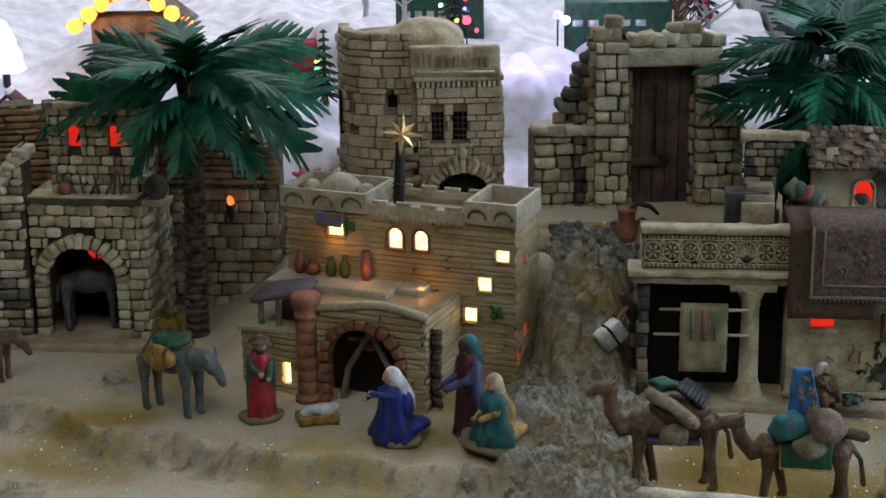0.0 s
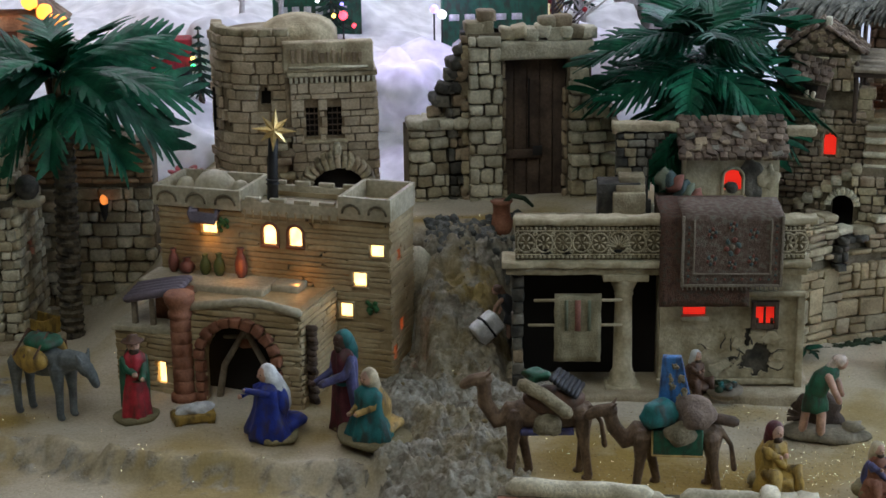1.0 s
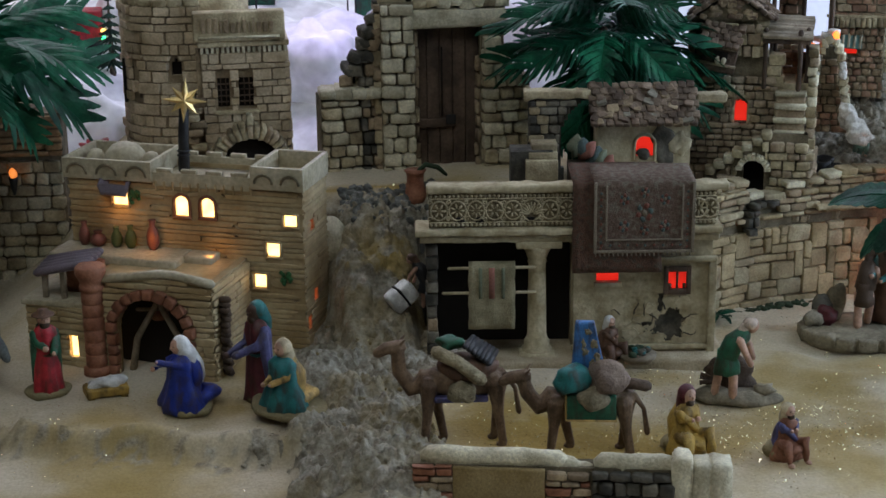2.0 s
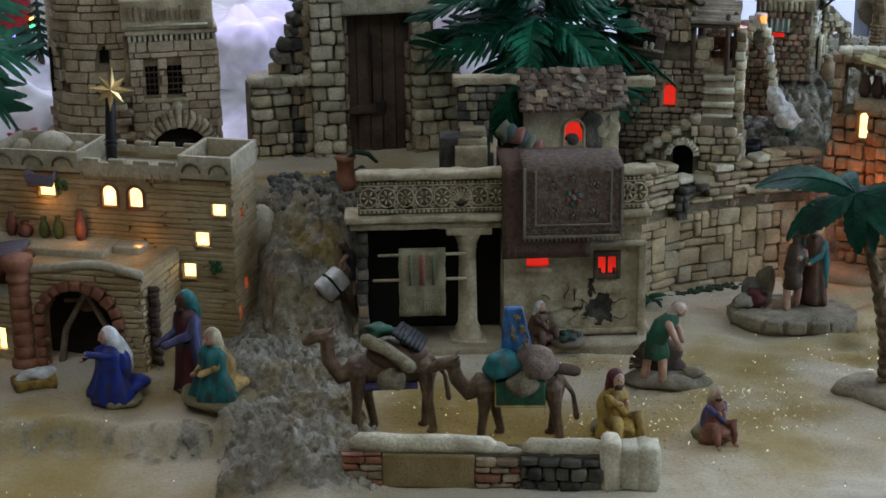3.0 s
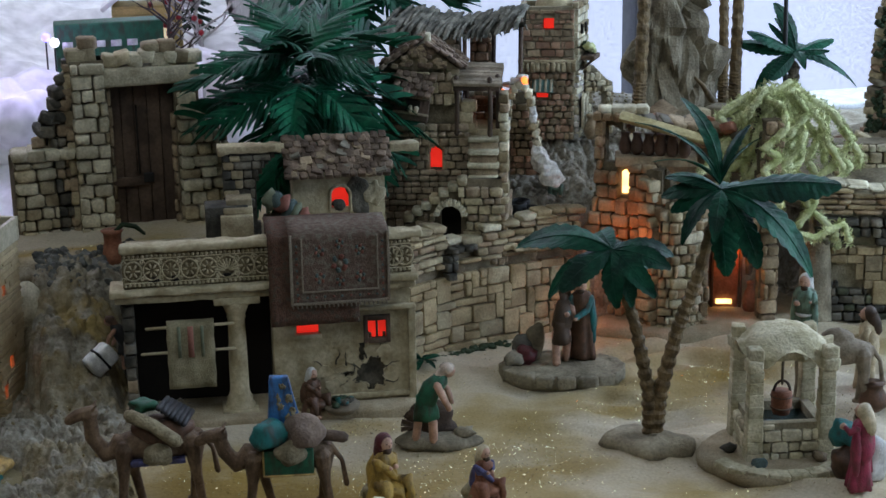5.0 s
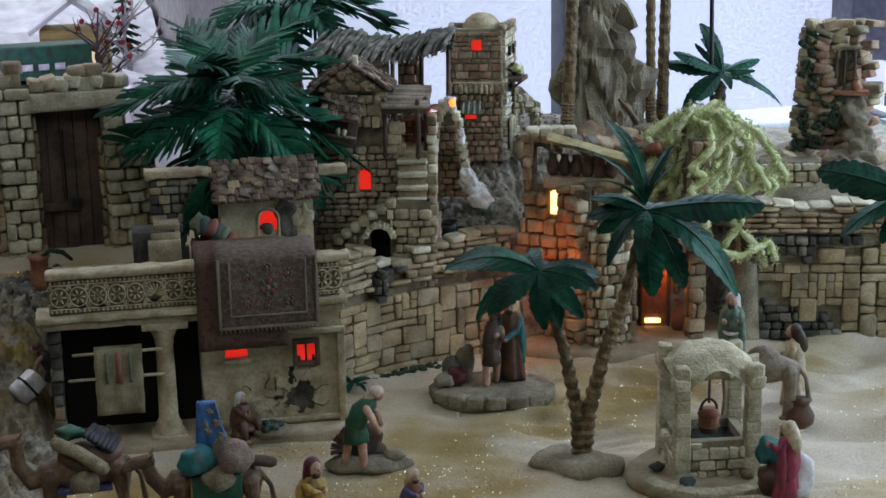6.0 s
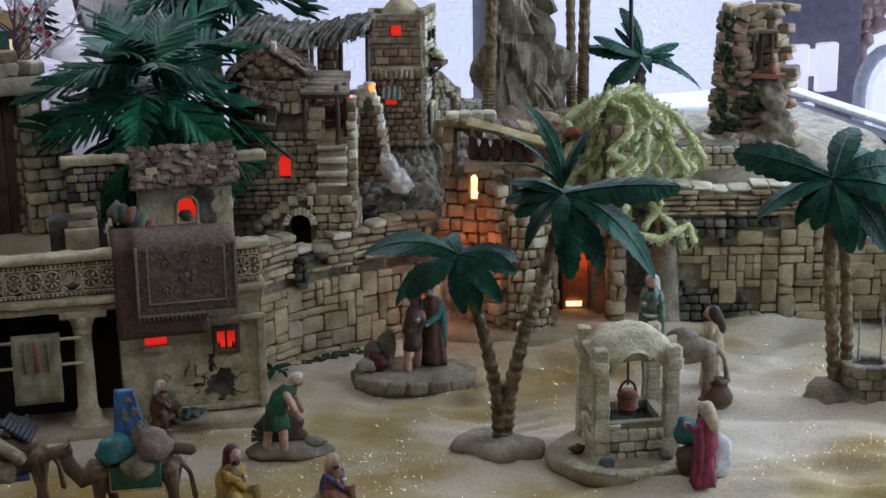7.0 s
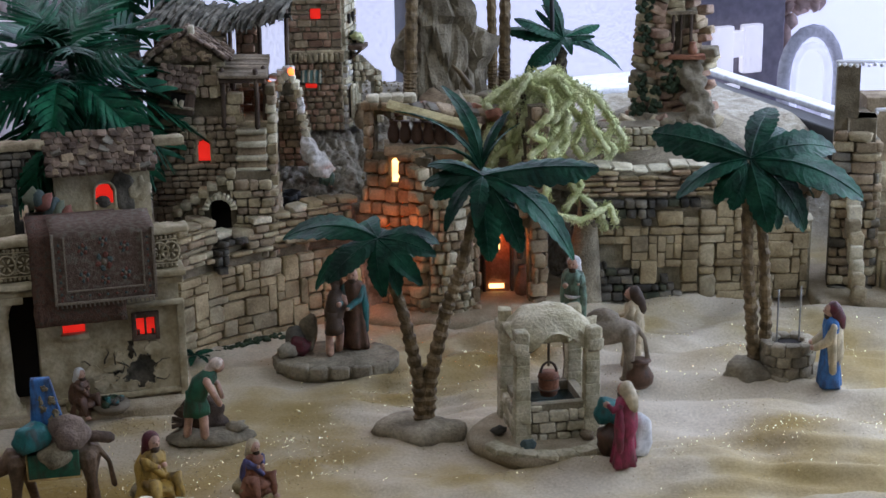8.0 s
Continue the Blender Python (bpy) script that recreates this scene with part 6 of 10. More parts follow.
backing(vrun, 0.142, lambda u, v: v < vt(u), 0.03, 0.005, 0, "wall_core", PALEMORTAR, wv)
ashlar(wv, vrun, 0.0, 0.112, 0.0088, [CURVESTONE, CURVESTONE, CURVESTONE, TAN], lambda u, v: v < vt(u) and not patch(u, v), 0.009, 220, gap=0.0007)
masonry(wv, vrun, 0.030, [CURVESTONE, WATCHSTONE, BROWN], 0.0050, 0.020, lambda u, v: v < vt(u), 0.009, z0=0.112, most=140, name="thin_stone")
masonry(wv, vrun, 0.112, [DARKROCK, MOSSYROCK, GREY, DARKROCK], 0.0088, 0.0125, lambda u, v: patch(u, v) and v < vt(u), 0.012, most=150, name="dark_stone")
u = 0.003
while u < vrun.length - 0.004:
    w = 0.019 * random.uniform(0.7, 1.4)
    stone(wv, PALE, vrun.m(min(u + w / 2, vrun.length - 0.002), vt(u + w / 2) + 0.001, -0.013) @ Matrix.Rotation(random.uniform(-0.06, 0.06), 4, "Y"), (w * 0.96, 0.030, 0.0038), "coping_stone")
    u += w
bm = bmesh.new()
tube(bm, [(0.0, -0.008, 0.0), (0.003, -0.006, 0.07), (0.008, 0.0, 0.10)], [0.02, 0.014, 0.008], 0, 10)
part("buttress", bm, BOULDER, wv, "smooth grey corner buttress")

# ---- house on the hill with stairs, porch and tiled gables ----


def ragged_roof(parent, x0, x1, y0, y1, z, label):
    """A sagging thatch of overlapping ragged strips."""
    n = 62
    for k in range(n):
        bm = bmesh.new()
        x = x0 + (x1 - x0) * (k + 0.5) / n
        slant = 0.018 + random.uniform(-0.008, 0.008)
        q0, q1 = random.choice(((-0.12, 0.45), (-0.05, 0.7), (0.2, 1.0), (0.4, 1.06), (-0.14, 1.0)))
        q0 += random.uniform(-0.06, 0.06)
        lift = random.uniform(0, 0.0028)
        pts = []
        for i in range(7):
            q = q0 + (q1 - q0) * i / 6
            px = x + slant * (q - 0.5)
            pts.append((px, y0 + (y1 - y0) * q, z(px, min(max(q, 0), 1)) + lift - (0.003 if q < 0 else 0)))
        tube(bm, pts, [random.uniform(0.0020, 0.0032) * (0.5 if i in (0, 6) else 1) for i in range(7)], 0, 5, 0.6)
        part("thatch_strip", bm, THATCH, parent, label if k == 0 else "", smooth=False)
    bm = bmesh.new()
    grid = [[bm.verts.new((x0 + (x1 - x0) * i / 12, y0 + (y1 - y0) * j / 5, z(x0 + (x1 - x0) * i / 12, j / 5) - 0.0012)) for j in range(6)] for i in range(13)]
    for ga, gb in zip(grid, grid[1:]):
        for j in range(5):
            bm.faces.new((ga[j], gb[j], gb[j + 1], ga[j + 1]))
    bmesh.ops.solidify(bm, geom=bm.faces[:], thickness=0.0025)
    part("thatch_bed", bm, THATCH, parent)
    bm = bmesh.new()
    for k in range(34):
        x = x0 + (x1 - x0) * (k + random.random()) / 34
        l = random.uniform(0.004, 0.010)
        tube(bm, [(x, y0 + 0.003, z(x, 0.0)), (x + random.uniform(-0.003, 0.003), y0 - 0.002, z(x, 0) - l * 0.6)], [0.0016, 0.0005], 0, 5)
    part("thatch_fringe", bm, THATCH, parent)


THATCH = material("grey_thatch", (0.075, 0.075, 0.06), (0.22, 0.205, 0.165), rough=0.9, scale=90, grain=420, bump=0.7, spread=0.3)
HILLSTONE = material("hill_house_stone", (0.24, 0.18, 0.12), (0.44, 0.355, 0.25), rough=0.85, scale=60, grain=420, bump=0.5, spread=0.24)
REDBRICK = material("red_brown_brick", (0.24, 0.135, 0.085), (0.42, 0.275, 0.185), rough=0.85, scale=60, grain=420, bump=0.4, spread=0.24)


def stair_house():
    z0 = 0.10
    t = thing("hill_house", pose(0.536, 1.56, z0, 0, 0, -20), "tan stone hillside house with steps, porch and thatched loft", "model house")
    part("base_plate", boxed(-0.1, 0.06, -0.02, 0.12, -0.03, 0.006, 0.005, 0.002), SANDBASE, t)
    run = Run([(-0.094, 0), (-0.008, 0), (-0.008, 0.05)])
    win = arch_hole(0.0535, 0.0065, 0.068, 0.083)
    edge = lambda u, v: v < 0.132 + (0.036 if u < 0.070 else 0)
    ok = lambda u, v: edge(u, v) and not win(u, v)
    backing(run, 0.168, ok, 0.008, 0.0018, 0, "wall", MORTAR, t)
    masonry(t, run, 0.132, [HILLSTONE, HILLSTONE, BROWN], course=0.0072, length=0.0115, inside=ok, depth=0.0055, most=210)
    masonry(t, run, 0.036, [HILLSTONE, TAN], course=0.0105, length=0.013, inside=edge, depth=0.006, z0=0.132, u1=0.072, most=40)
    for k in range(4):
        stone(t, TAN, Matrix.Translation((-0.0115 + 0.0035 * (k % 2), 0.004, 0.099 + 0.0105 * k)), (0.015, 0.014, 0.0105), "quoin")
        stone(t, TAN, Matrix.Translation((-0.024, 0.004, 0.138 + 0.0095 * k)), (0.014, 0.013, 0.0095), "quoin")
    pane(t, -0.0475, -0.0335, 0.067, 0.0915, 0.003, RED, "window", True, (TAN, 0.0026, 0.004))
    # pediment packed with pebbles, tiled slopes running back
    gx, ge, ga = -0.0515, 0.168, 0.194
    bm = bmesh.new()
    tri = [(-0.0905, ge), (-0.0165, ge), (gx, ga)]
    f = [bm.verts.new((x, -0.004, z)) for x, z in tri]
    r = [bm.verts.new((x, 0.045, z)) for x, z in tri]
    bm.faces.new(f)
    bm.faces.new(r[::-1])
    for i in range(3):
        j = (i + 1) % 3
        bm.faces.new((f[j], f[i], r[i], r[j]))
    part("gable", bm, MORTAR, t, smooth=False)
    for k in range(46):
        z = random.uniform(ge + 0.003, ga - 0.004)
        q = 1 - (z - ge) / (ga - ge)
        stone(t, random.choice([ROOFTILE, BROWN]), pose(gx + random.uniform(-0.033, 0.029) * q, -0.0045, z, 0, random.uniform(-30, 30), 0), (0.0065, 0.005, 0.0048), "pebble")
    tilt = math.degrees(math.atan2(ga - ge, 0.037))
    tiles(t, pose(-0.0935, -0.008, ge - 0.002, 0, -tilt, 0), 0.050, 0.056, 6, 5, ROOFTILE)
    m = pose(-0.0125, -0.008, ge - 0.002, 0, tilt - 1, 0) @ Matrix.Translation((-0.046, 0, 0))
    tiles(t, m, 0.046, 0.056, 6, 5, ROOFTILE)
    stone(t, PALE, Matrix.Translation((gx + 0.004, 0.006, ga + 0.003)), (0.006, 0.012, 0.011), "finial")
    # tilted wooden bay under a tiled hood
    bay = part("bay", boxed(-0.017, 0.017, -0.016, 0.0, -0.014, 0.014, 0.0015, 0.0006), WOOD, t, "dark wooden bay with small pots")
    bay.matrix_basis = pose(-0.0625, 0.0, 0.1335, 0, 9, 0)
    # near-black box on the bay's face, coloured as an opening's shade
    part("bay_opening", boxed(-0.006, 0.008, -0.0185, -0.0163, -0.004, 0.007), BLACK, bay, smooth=False)
    part("bay_rail", boxed(-0.0175, 0.0175, -0.0195, -0.0165, -0.0075, -0.005, 0.0006), PALEWOOD, bay)
    part("bay_rail", boxed(-0.0175, 0.0175, -0.0195, -0.0165, 0.009, 0.012, 0.0006), PALEWOOD, bay)
    for x in (-0.001, 0.005):
        bm = bmesh.new()
        blob(bm, (x, -0.0205, -0.0015), (0.0026, 0.002, 0.004), 0, 0.2)
        part("pot", bm, CREAMPOT, bay)
    tiles(t, pose(-0.0825, -0.024, 0.1475, 0, 9, 0) @ pose(0, 0, 0, 40, 0, 0), 0.041, 0.028, 4, 6, ROOFTILE)
    # porch: boarded roof on posts
    for x, y in ((-0.0195, -0.004), (-0.012, 0.030), (0.0135, -0.010), (0.0205, 0.004), (0.0215, 0.030)):
        bm = bmesh.new()
        tube(bm, [(x, y, 0.104), (x + 0.0007, y, 0.13), (x, y, 0.160)], [0.0027, 0.0023, 0.0026], 0, 7)
        part("post", bm, WOOD, t)
    for k in range(8):
        ob = part("roof_board", boxed(-0.024 + random.uniform(-0.002, 0.002), 0.024 + random.uniform(-0.002, 0.002), 0, 0.0068, 0, 0.0035, 0.0008, 0.0004), PALEWOOD, t)
        ob.matrix_basis = pose(0, -0.014 + 0.0066 * k, 0.1525 + 0.0015 * k, 12, 1.5, 0)
    part("roof_beam", boxed(-0.022, 0.023, -0.012, -0.008, 0.148, 0.1525, 0.0006), WOOD, t)
    part("porch_floor", boxed(-0.008, 0.030, -0.002, 0.05, 0.100, 0.108, 0.001), TAN, t)
    for k in range(15):
        stone(t, REDBRICK, Matrix.Translation((-0.008 + 0.0085 * (k % 5), 0.046, 0.1115 + 0.0075 * (k // 5))), (0.0086, 0.006, 0.0072), "parapet_brick")
    for k in range(6):
        stone(t, PALE, Matrix.Translation((-0.008 + 0.0075 * k, 0.046, 0.1345 + 0.001 * (k % 2))), (0.0074, 0.008, 0.005), "parapet_coping")
    # flight of steps down the front, with its rough side pier
    for k in range(5):
        z = 0.102 - 0.0118 * k
        # paler treads over darker risers put the top light into the colour
        st = part("stair_step", boxed(-0.0065, 0.021, -0.012 - 0.0052 * k, 0.002 - 0.0052 * k if k else 0.03, -0.02, z - 0.0042, 0.001, 0.0005), BROWN, t)
        part("tread", boxed(-0.0075 + random.uniform(-0.0008, 0.0008), 0.0222, -0.0152 - 0.0052 * k, 0.002 - 0.0052 * k if k else 0.03, z - 0.0042, z, 0.0014, 0.0008), PALE, st)
    for k in range(15):
        y = 0.006 - 0.0032 * max(0, 11 - k)
        stone(t, random.choice([PALE, TAN, HILLSTONE]), Matrix.Translation((0.0262 + 0.001 * (k % 2), y, 0.006 + 0.0095 * k)), (0.0098, 0.022, 0.0096), "pier_stone")
    frun = Run([(-0.070, -0.036), (0.026, -0.036), (0.030, 0.0)])
    ah = arch_hole(0.046, 0.0105, -0.02, 0.030)
    ft = lambda u, v: v < (0.020 + 0.034 * step(0.0, 0.050, u) + 0.012 * step(0.05, 0.062, u) if u < 0.096 else 0.052) and not ah(u, v)
    backing(frun, 0.09, ft, 0.012, 0.002, -0.02, "front_wall", MORTAR, t)
    masonry(t, frun, 0.09, [HILLSTONE, TAN], course=0.0088, length=0.013, inside=lambda u, v: ft(u, v) and math.hypot(u - 0.046, v - 0.030) > 0.0155, depth=0.007, z0=-0.02, most=80)
    for k in range(7):
        stone(t, random.choice([TAN, PALE]), Matrix.Translation((-0.066 + 0.0088 * k, -0.030, 0.026 + 0.0062 * k)), (0.0105, 0.017, 0.0082), "coping_stone")
    voussoirs(t, Matrix.Translation((-0.024, -0.039, 0.030)), 0.0136, 11, [PALE], (0.0058, 0.009, 0.0034))
    # near-black sheet behind the arch for the shade within
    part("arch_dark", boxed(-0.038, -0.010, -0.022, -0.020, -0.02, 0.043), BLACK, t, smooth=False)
    # whitewashed rubble arch, with two small orange lamps
    arc = [(0.028, 0.104), (0.0285, 0.112), (0.029, 0.120), (0.030, 0.128), (0.032, 0.136), (0.036, 0.143), (0.0415, 0.147), (0.0465, 0.144), (0.050, 0.137), (0.052, 0.129), (0.0535, 0.121), (0.0545, 0.113), (0.0555, 0.105), (0.057, 0.097), (0.0585, 0.089), (0.0605, 0.081)]
    for k, (x, z) in enumerate(arc):
        for j in range(2):
            stone(t, random.choice([PALE, WHITESTONE, TAN]), pose(x + random.uniform(-0.001, 0.001), 0.027 + 0.009 * j, z + random.uniform(-0.001, 0.001), random.uniform(-15, 15), random.uniform(-25, 25), 0), (random.uniform(0.0062, 0.0085), 0.0105, random.uniform(0.0068, 0.0085)), "arch_stone")
    for x, y, z in ((0.036, 0.032, 0.150), (0.043, 0.034, 0.153), (0.030, 0.032, 0.146)):
        stone(t, WHITESTONE, pose(x, y, z, 0, 0, random.uniform(0, 90)), (0.009, 0.011, 0.005), "coping_stone")
    r3 = Run([(0.030, 0.048), (0.062, 0.048)])
    backing(r3, 0.09, lambda u, v: v < 0.135 - 0.07 * step(0.016, 0.03, u), 0.006, 0.004, 0.05, "inner_wall", MORTAR, t)
    masonry(t, r3, 0.09, [REDBRICK, BROWN], course=0.0075, length=0.0095, inside=lambda u, v: v < 0.13 - 0.07 * step(0.016, 0.03, u), depth=0.005, z0=0.05, most=60, name="brick")
    bm = bmesh.new()
    for k in range(7):
        blob(bm, (0.058 + 0.0026 * k, 0.026 - 0.002 * k, 0.080 - 0.0042 * k), (0.006 + 0.0011 * k, 0.008, 0.0075), 0, 0.4, 3)
    melt(part("plaster_foot", bm, WHITESTONE, t, "whitewashed plaster foot of the arch"), 0.0012)
    amber = glowing("amber_lamp", (1.0, 0.2, 0.03), 2.2)
    for p in ((0.0245, 0.024, 0.139), (0.046, 0.026, 0.151)):
        bm = bmesh.new()
        blob(bm, p, (0.0036, 0.0036, 0.0046), 0, 0.1)
        part("lamp", bm, amber, t, "small round orange lamp")
    # loft behind, open to the daylight, under a ragged thatch
    for x0, x1, mats in ((-0.095, -0.021, [BROWN, HILLSTONE]), (-0.012, 0.011, [REDBRICK])):
        r2 = Run([(x0, 0.085), (x1, 0.085)])
        backing(r2, 0.082, lambda u, v: True, 0.008, 0.004, 0.110, "loft_wall", MORTAR, t)
        masonry(t, r2, 0.082, mats, course=0.0088, length=0.0135, depth=0.006, z0=0.11, most=55)
    for x, y, zt in ((-0.0165, 0.064, 0.194), (0.0125, 0.072, 0.194), (0.040, 0.066, 0.206)):
        bm = bmesh.new()
        tube(bm, [(x, y, 0.115), (x + 0.001, y, zt)], 0.0023, 0, 6)
        part("loft_post", bm, WOOD, t)
    for k in range(5):
        stone(t, [YELLOWSTONE, TAN][k % 2], Matrix.Translation((0.014 + 0.007 * k, 0.086, 0.115 + 0.0025 * (k % 3))), (0.0075, 0.01, 0.012), "low_stone")
    ragged_roof(t, -0.094, 0.046, 0.054, 0.115, lambda x, q: 0.1915 + 0.016 * q ** 0.7 + 0.010 * step(0.0, 0.045, x) * (1 - q) + 0.004 * math.sin((x + 0.1) * 55) * q + 0.003 * step(-0.05, -0.094, x) * (1 - q), "sagging grey thatched roof")


WHITESTONE = material("whitewashed_stone", (0.50, 0.47, 0.43), (0.72, 0.70, 0.67), rough=0.8, scale=60, grain=420, bump=0.5, spread=0.15)
YELLOWSTONE = material("yellow_stone", (0.42, 0.33, 0.15), (0.58, 0.48, 0.26), rough=0.8, scale=60, grain=420, bump=0.4, spread=0.15)
CREAMPOT = plain("cream_pot", (0.5, 0.44, 0.32), 0.6)
stair_house()


def brick_tower():
    z0 = 0.165
    t = thing("brick_tower", pose(0.655, 1.672, z0, 0, 0, -20), "tall reddish brick tower house with balcony and red windows", "model tower")
    L, R, D = -0.037, 0.021, 0.05
    W = R - L
    run = Run([(L, 0), (R, 0), (R + 0.012, D), (L, D), (L, 0.001)])
    h1 = rect_hole(0.0255, 0.0365, 0.119, 0.131)
    h2 = rect_hole(0.0175, 0.0305, 0.045, 0.052)
    ok = clear(h1, h2)
    backing(run, 0.142, ok, 0.006, 0.003, 0, "wall", PALEMORTAR, t)
    masonry(t, run, 0.074, [REDBRICK, REDBRICK, BROWN], course=0.0075, length=0.0072, inside=ok, depth=0.0055, u1=W, most=90, name="brick")
    masonry(t, run, 0.056, [REDBRICK, BROWN], course=0.0062, length=0.0095, inside=ok, depth=0.004, z0=0.084, u1=W, most=110, squared=True, name="brick")
    # right-hand face laid in paler stones than the front
    masonry(t, run, 0.074, [PALE, WHITESTONE], course=0.0068, length=0.0062, inside=ok, depth=0.005, u0=W + 0.001, u1=W + D, most=90)
    masonry(t, run, 0.056, [TAN, PALE], course=0.0062, length=0.009, inside=ok, depth=0.004, z0=0.084, u0=W + 0.001, u1=W + D, most=70, squared=True, name="brick")
    for k in range(11):
        stone(t, TAN, Matrix.Translation((L + 0.0028 + 0.00545 * k, -0.0045, 0.079)), (0.0048, 0.009, 0.0095), "corbel")
    part("string_course", boxed(L - 0.002, R + 0.002, -0.006, -0.001, 0.0835, 0.0865, 0.0008), TAN, t)
    part("window", boxed(-0.0115, -0.0005, 0.003, 0.005, 0.119, 0.131), RED, t, smooth=False)
    part("window", boxed(-0.0195, -0.0065, 0.003, 0.005, 0.045, 0.052), RED, t, smooth=False)
    aw = part("awning", boxed(-0.024, -0.002, -0.001, 0.001, 0, 0.016, 0.0005), plain("teal_awning", (0.10, 0.19, 0.17), 0.8), t, "striped faded teal awning")
    aw.matrix_basis = pose(0, -0.011, 0.052, -32, 3, 0)
    for k in range(4):
        part("stripe", boxed(-0.0225 + 0.0058 * k, -0.020 + 0.0058 * k, -0.0016, -0.001, 0.0005, 0.0155), CREAMPOT, aw)
    part("roof", boxed(L + 0.002, R + 0.004, 0.002, D, 0.132, 0.136), TAN, t)
    bm = bmesh.new()
    lathe(bm, [(0.021, 0.134), (0.0205, 0.142), (0.017, 0.149), (0.010, 0.1545), (0.003, 0.156)], (-0.001, 0.026, 0), seg=20, wob=0.01)
    part("dome", bm, TAN, t, "low rough dome")
    for k in range(7):
        stone(t, [TAN, BROWN][k % 2], Matrix.Translation((R + 0.001 + 0.0017 * k, 0.003 + 0.0073 * k, 0.143)), (0.007, 0.0072, 0.007), "parapet_stone")
    side = run.m(W, 0, 0)
    # side openings are near-black sheets on the face, their shade coloured in
    for u in (0.011, 0.028):
        w = part("side_window", boxed(u, u + 0.0042, -0.006, -0.0038, 0.112, 0.122), BLACK, t, smooth=False)
        w.matrix_basis = side
    for u, z1 in ((0.006, 0.045), (0.026, 0.05)):
        w = pane(t, u, u + 0.010, 0.012, z1, -0.0075, BLACK, "side_arch", True, (PALE, 0.0022, 0.001))
        w.matrix_basis = side
    b = part("balcony", boxed(0.008, 0.034, -0.020, -0.004, 0.084, 0.089, 0.001), WOOD, t, "small wooden balcony with pale plants")
    b.matrix_basis = side
    for k in range(8):
        bm = bmesh.new()
        blob(bm, (0.009 + 0.0034 * k, -0.013 + 0.004 * (k % 2), 0.100 - 0.0012 * k), (0.0042, 0.005, 0.0045), 0, 0.5, 2)
        part("pot_plant", bm, [MOSS, GREENDARK][k % 2], b)
    for u in (0.012, 0.022, 0.031):
        bm = bmesh.new()
        tube(bm, [(u, -0.005, 0.074), (u, -0.018, 0.085)], 0.0013, 0, 5)
        part("bracket", bm, WOOD, b)
    # annexe arches on the right
    arun = Run([(0.032, 0.024), (0.062, 0.034)])
    ah = arch_hole(0.016, 0.008, -0.01, 0.04)
    at = lambda u, v: not ah(u, v) and v < 0.082 - u * 0.9
    backing(arun, 0.08, at, 0.012, 0.003, 0, "annexe_wall", PALEMORTAR, t)
    masonry(t, arun, 0.08, [PALE, TAN], course=0.0075, length=0.008, inside=at, depth=0.006, most=50)
    jar(t, 0.040, 0.004, 0.0, 0.026, 0.0085, BROWN, 0.6)
    return t


brick_tower()


def crag():
    """One tall crag, its face broken into leaning slabs, with fallen blocks at the foot."""
    random.seed(3)
    t = thing("crag", pose(0.852, 1.80, 0.12), "tall grey-brown crag of weathered leaning slabs", "rock")
    bm = bmesh.new()
    bmesh.ops.create_icosphere(bm, subdivisions=5, radius=1.0)
    for v in bm.verts:
        p = v.co.copy()
        h = max(0.0, p.z * 0.5 + 0.5)
        wide = 1.0 - 0.62 * h ** 0.8
        q = Vector((p.x * 0.078 * wide - 0.016 * h, p.y * 0.05 * wide, -0.04 + 0.30 * h))
        Q = Vector((q.x * 30 + q.z * 8, q.y * 30, q.z * 21))
        d, c = noise.voronoi(Q)
        lean = Vector((noise.noise(c[0] * 1.7), noise.noise(c[0] * 1.7 + Vector((9, 0, 0))), noise.noise(c[0] * 1.7 + Vector((0, 9, 0)))))
        slab = 0.035 * (Q - c[0]).dot(lean) + 0.016 * noise.noise(c[0] * 2.3) - 0.008 * max(0.0, 1 - (d[1] - d[0]) * 7)
        fine = 0.0025 * noise.fractal(q * 80, 1.0, 2.0, 4)
        v.co = q + Vector((p.x, p.y, 0.3 * p.z)) * (slab + fine)
    part("rock_face", bm, BOULDER, t, smooth=False)
    for k in range(11):
        stone(t, random.choice([BOULDER, TAN, BROWN]), pose(random.uniform(-0.085, 0.095), random.uniform(-0.075, -0.04), 0.035 + 0.012 * random.random(), random.uniform(-30, 30), random.uniform(-30, 30), random.uniform(0, 180)), (random.uniform(0.018, 0.04), 0.026, random.uniform(0.014, 0.028)), "boulder")


crag()


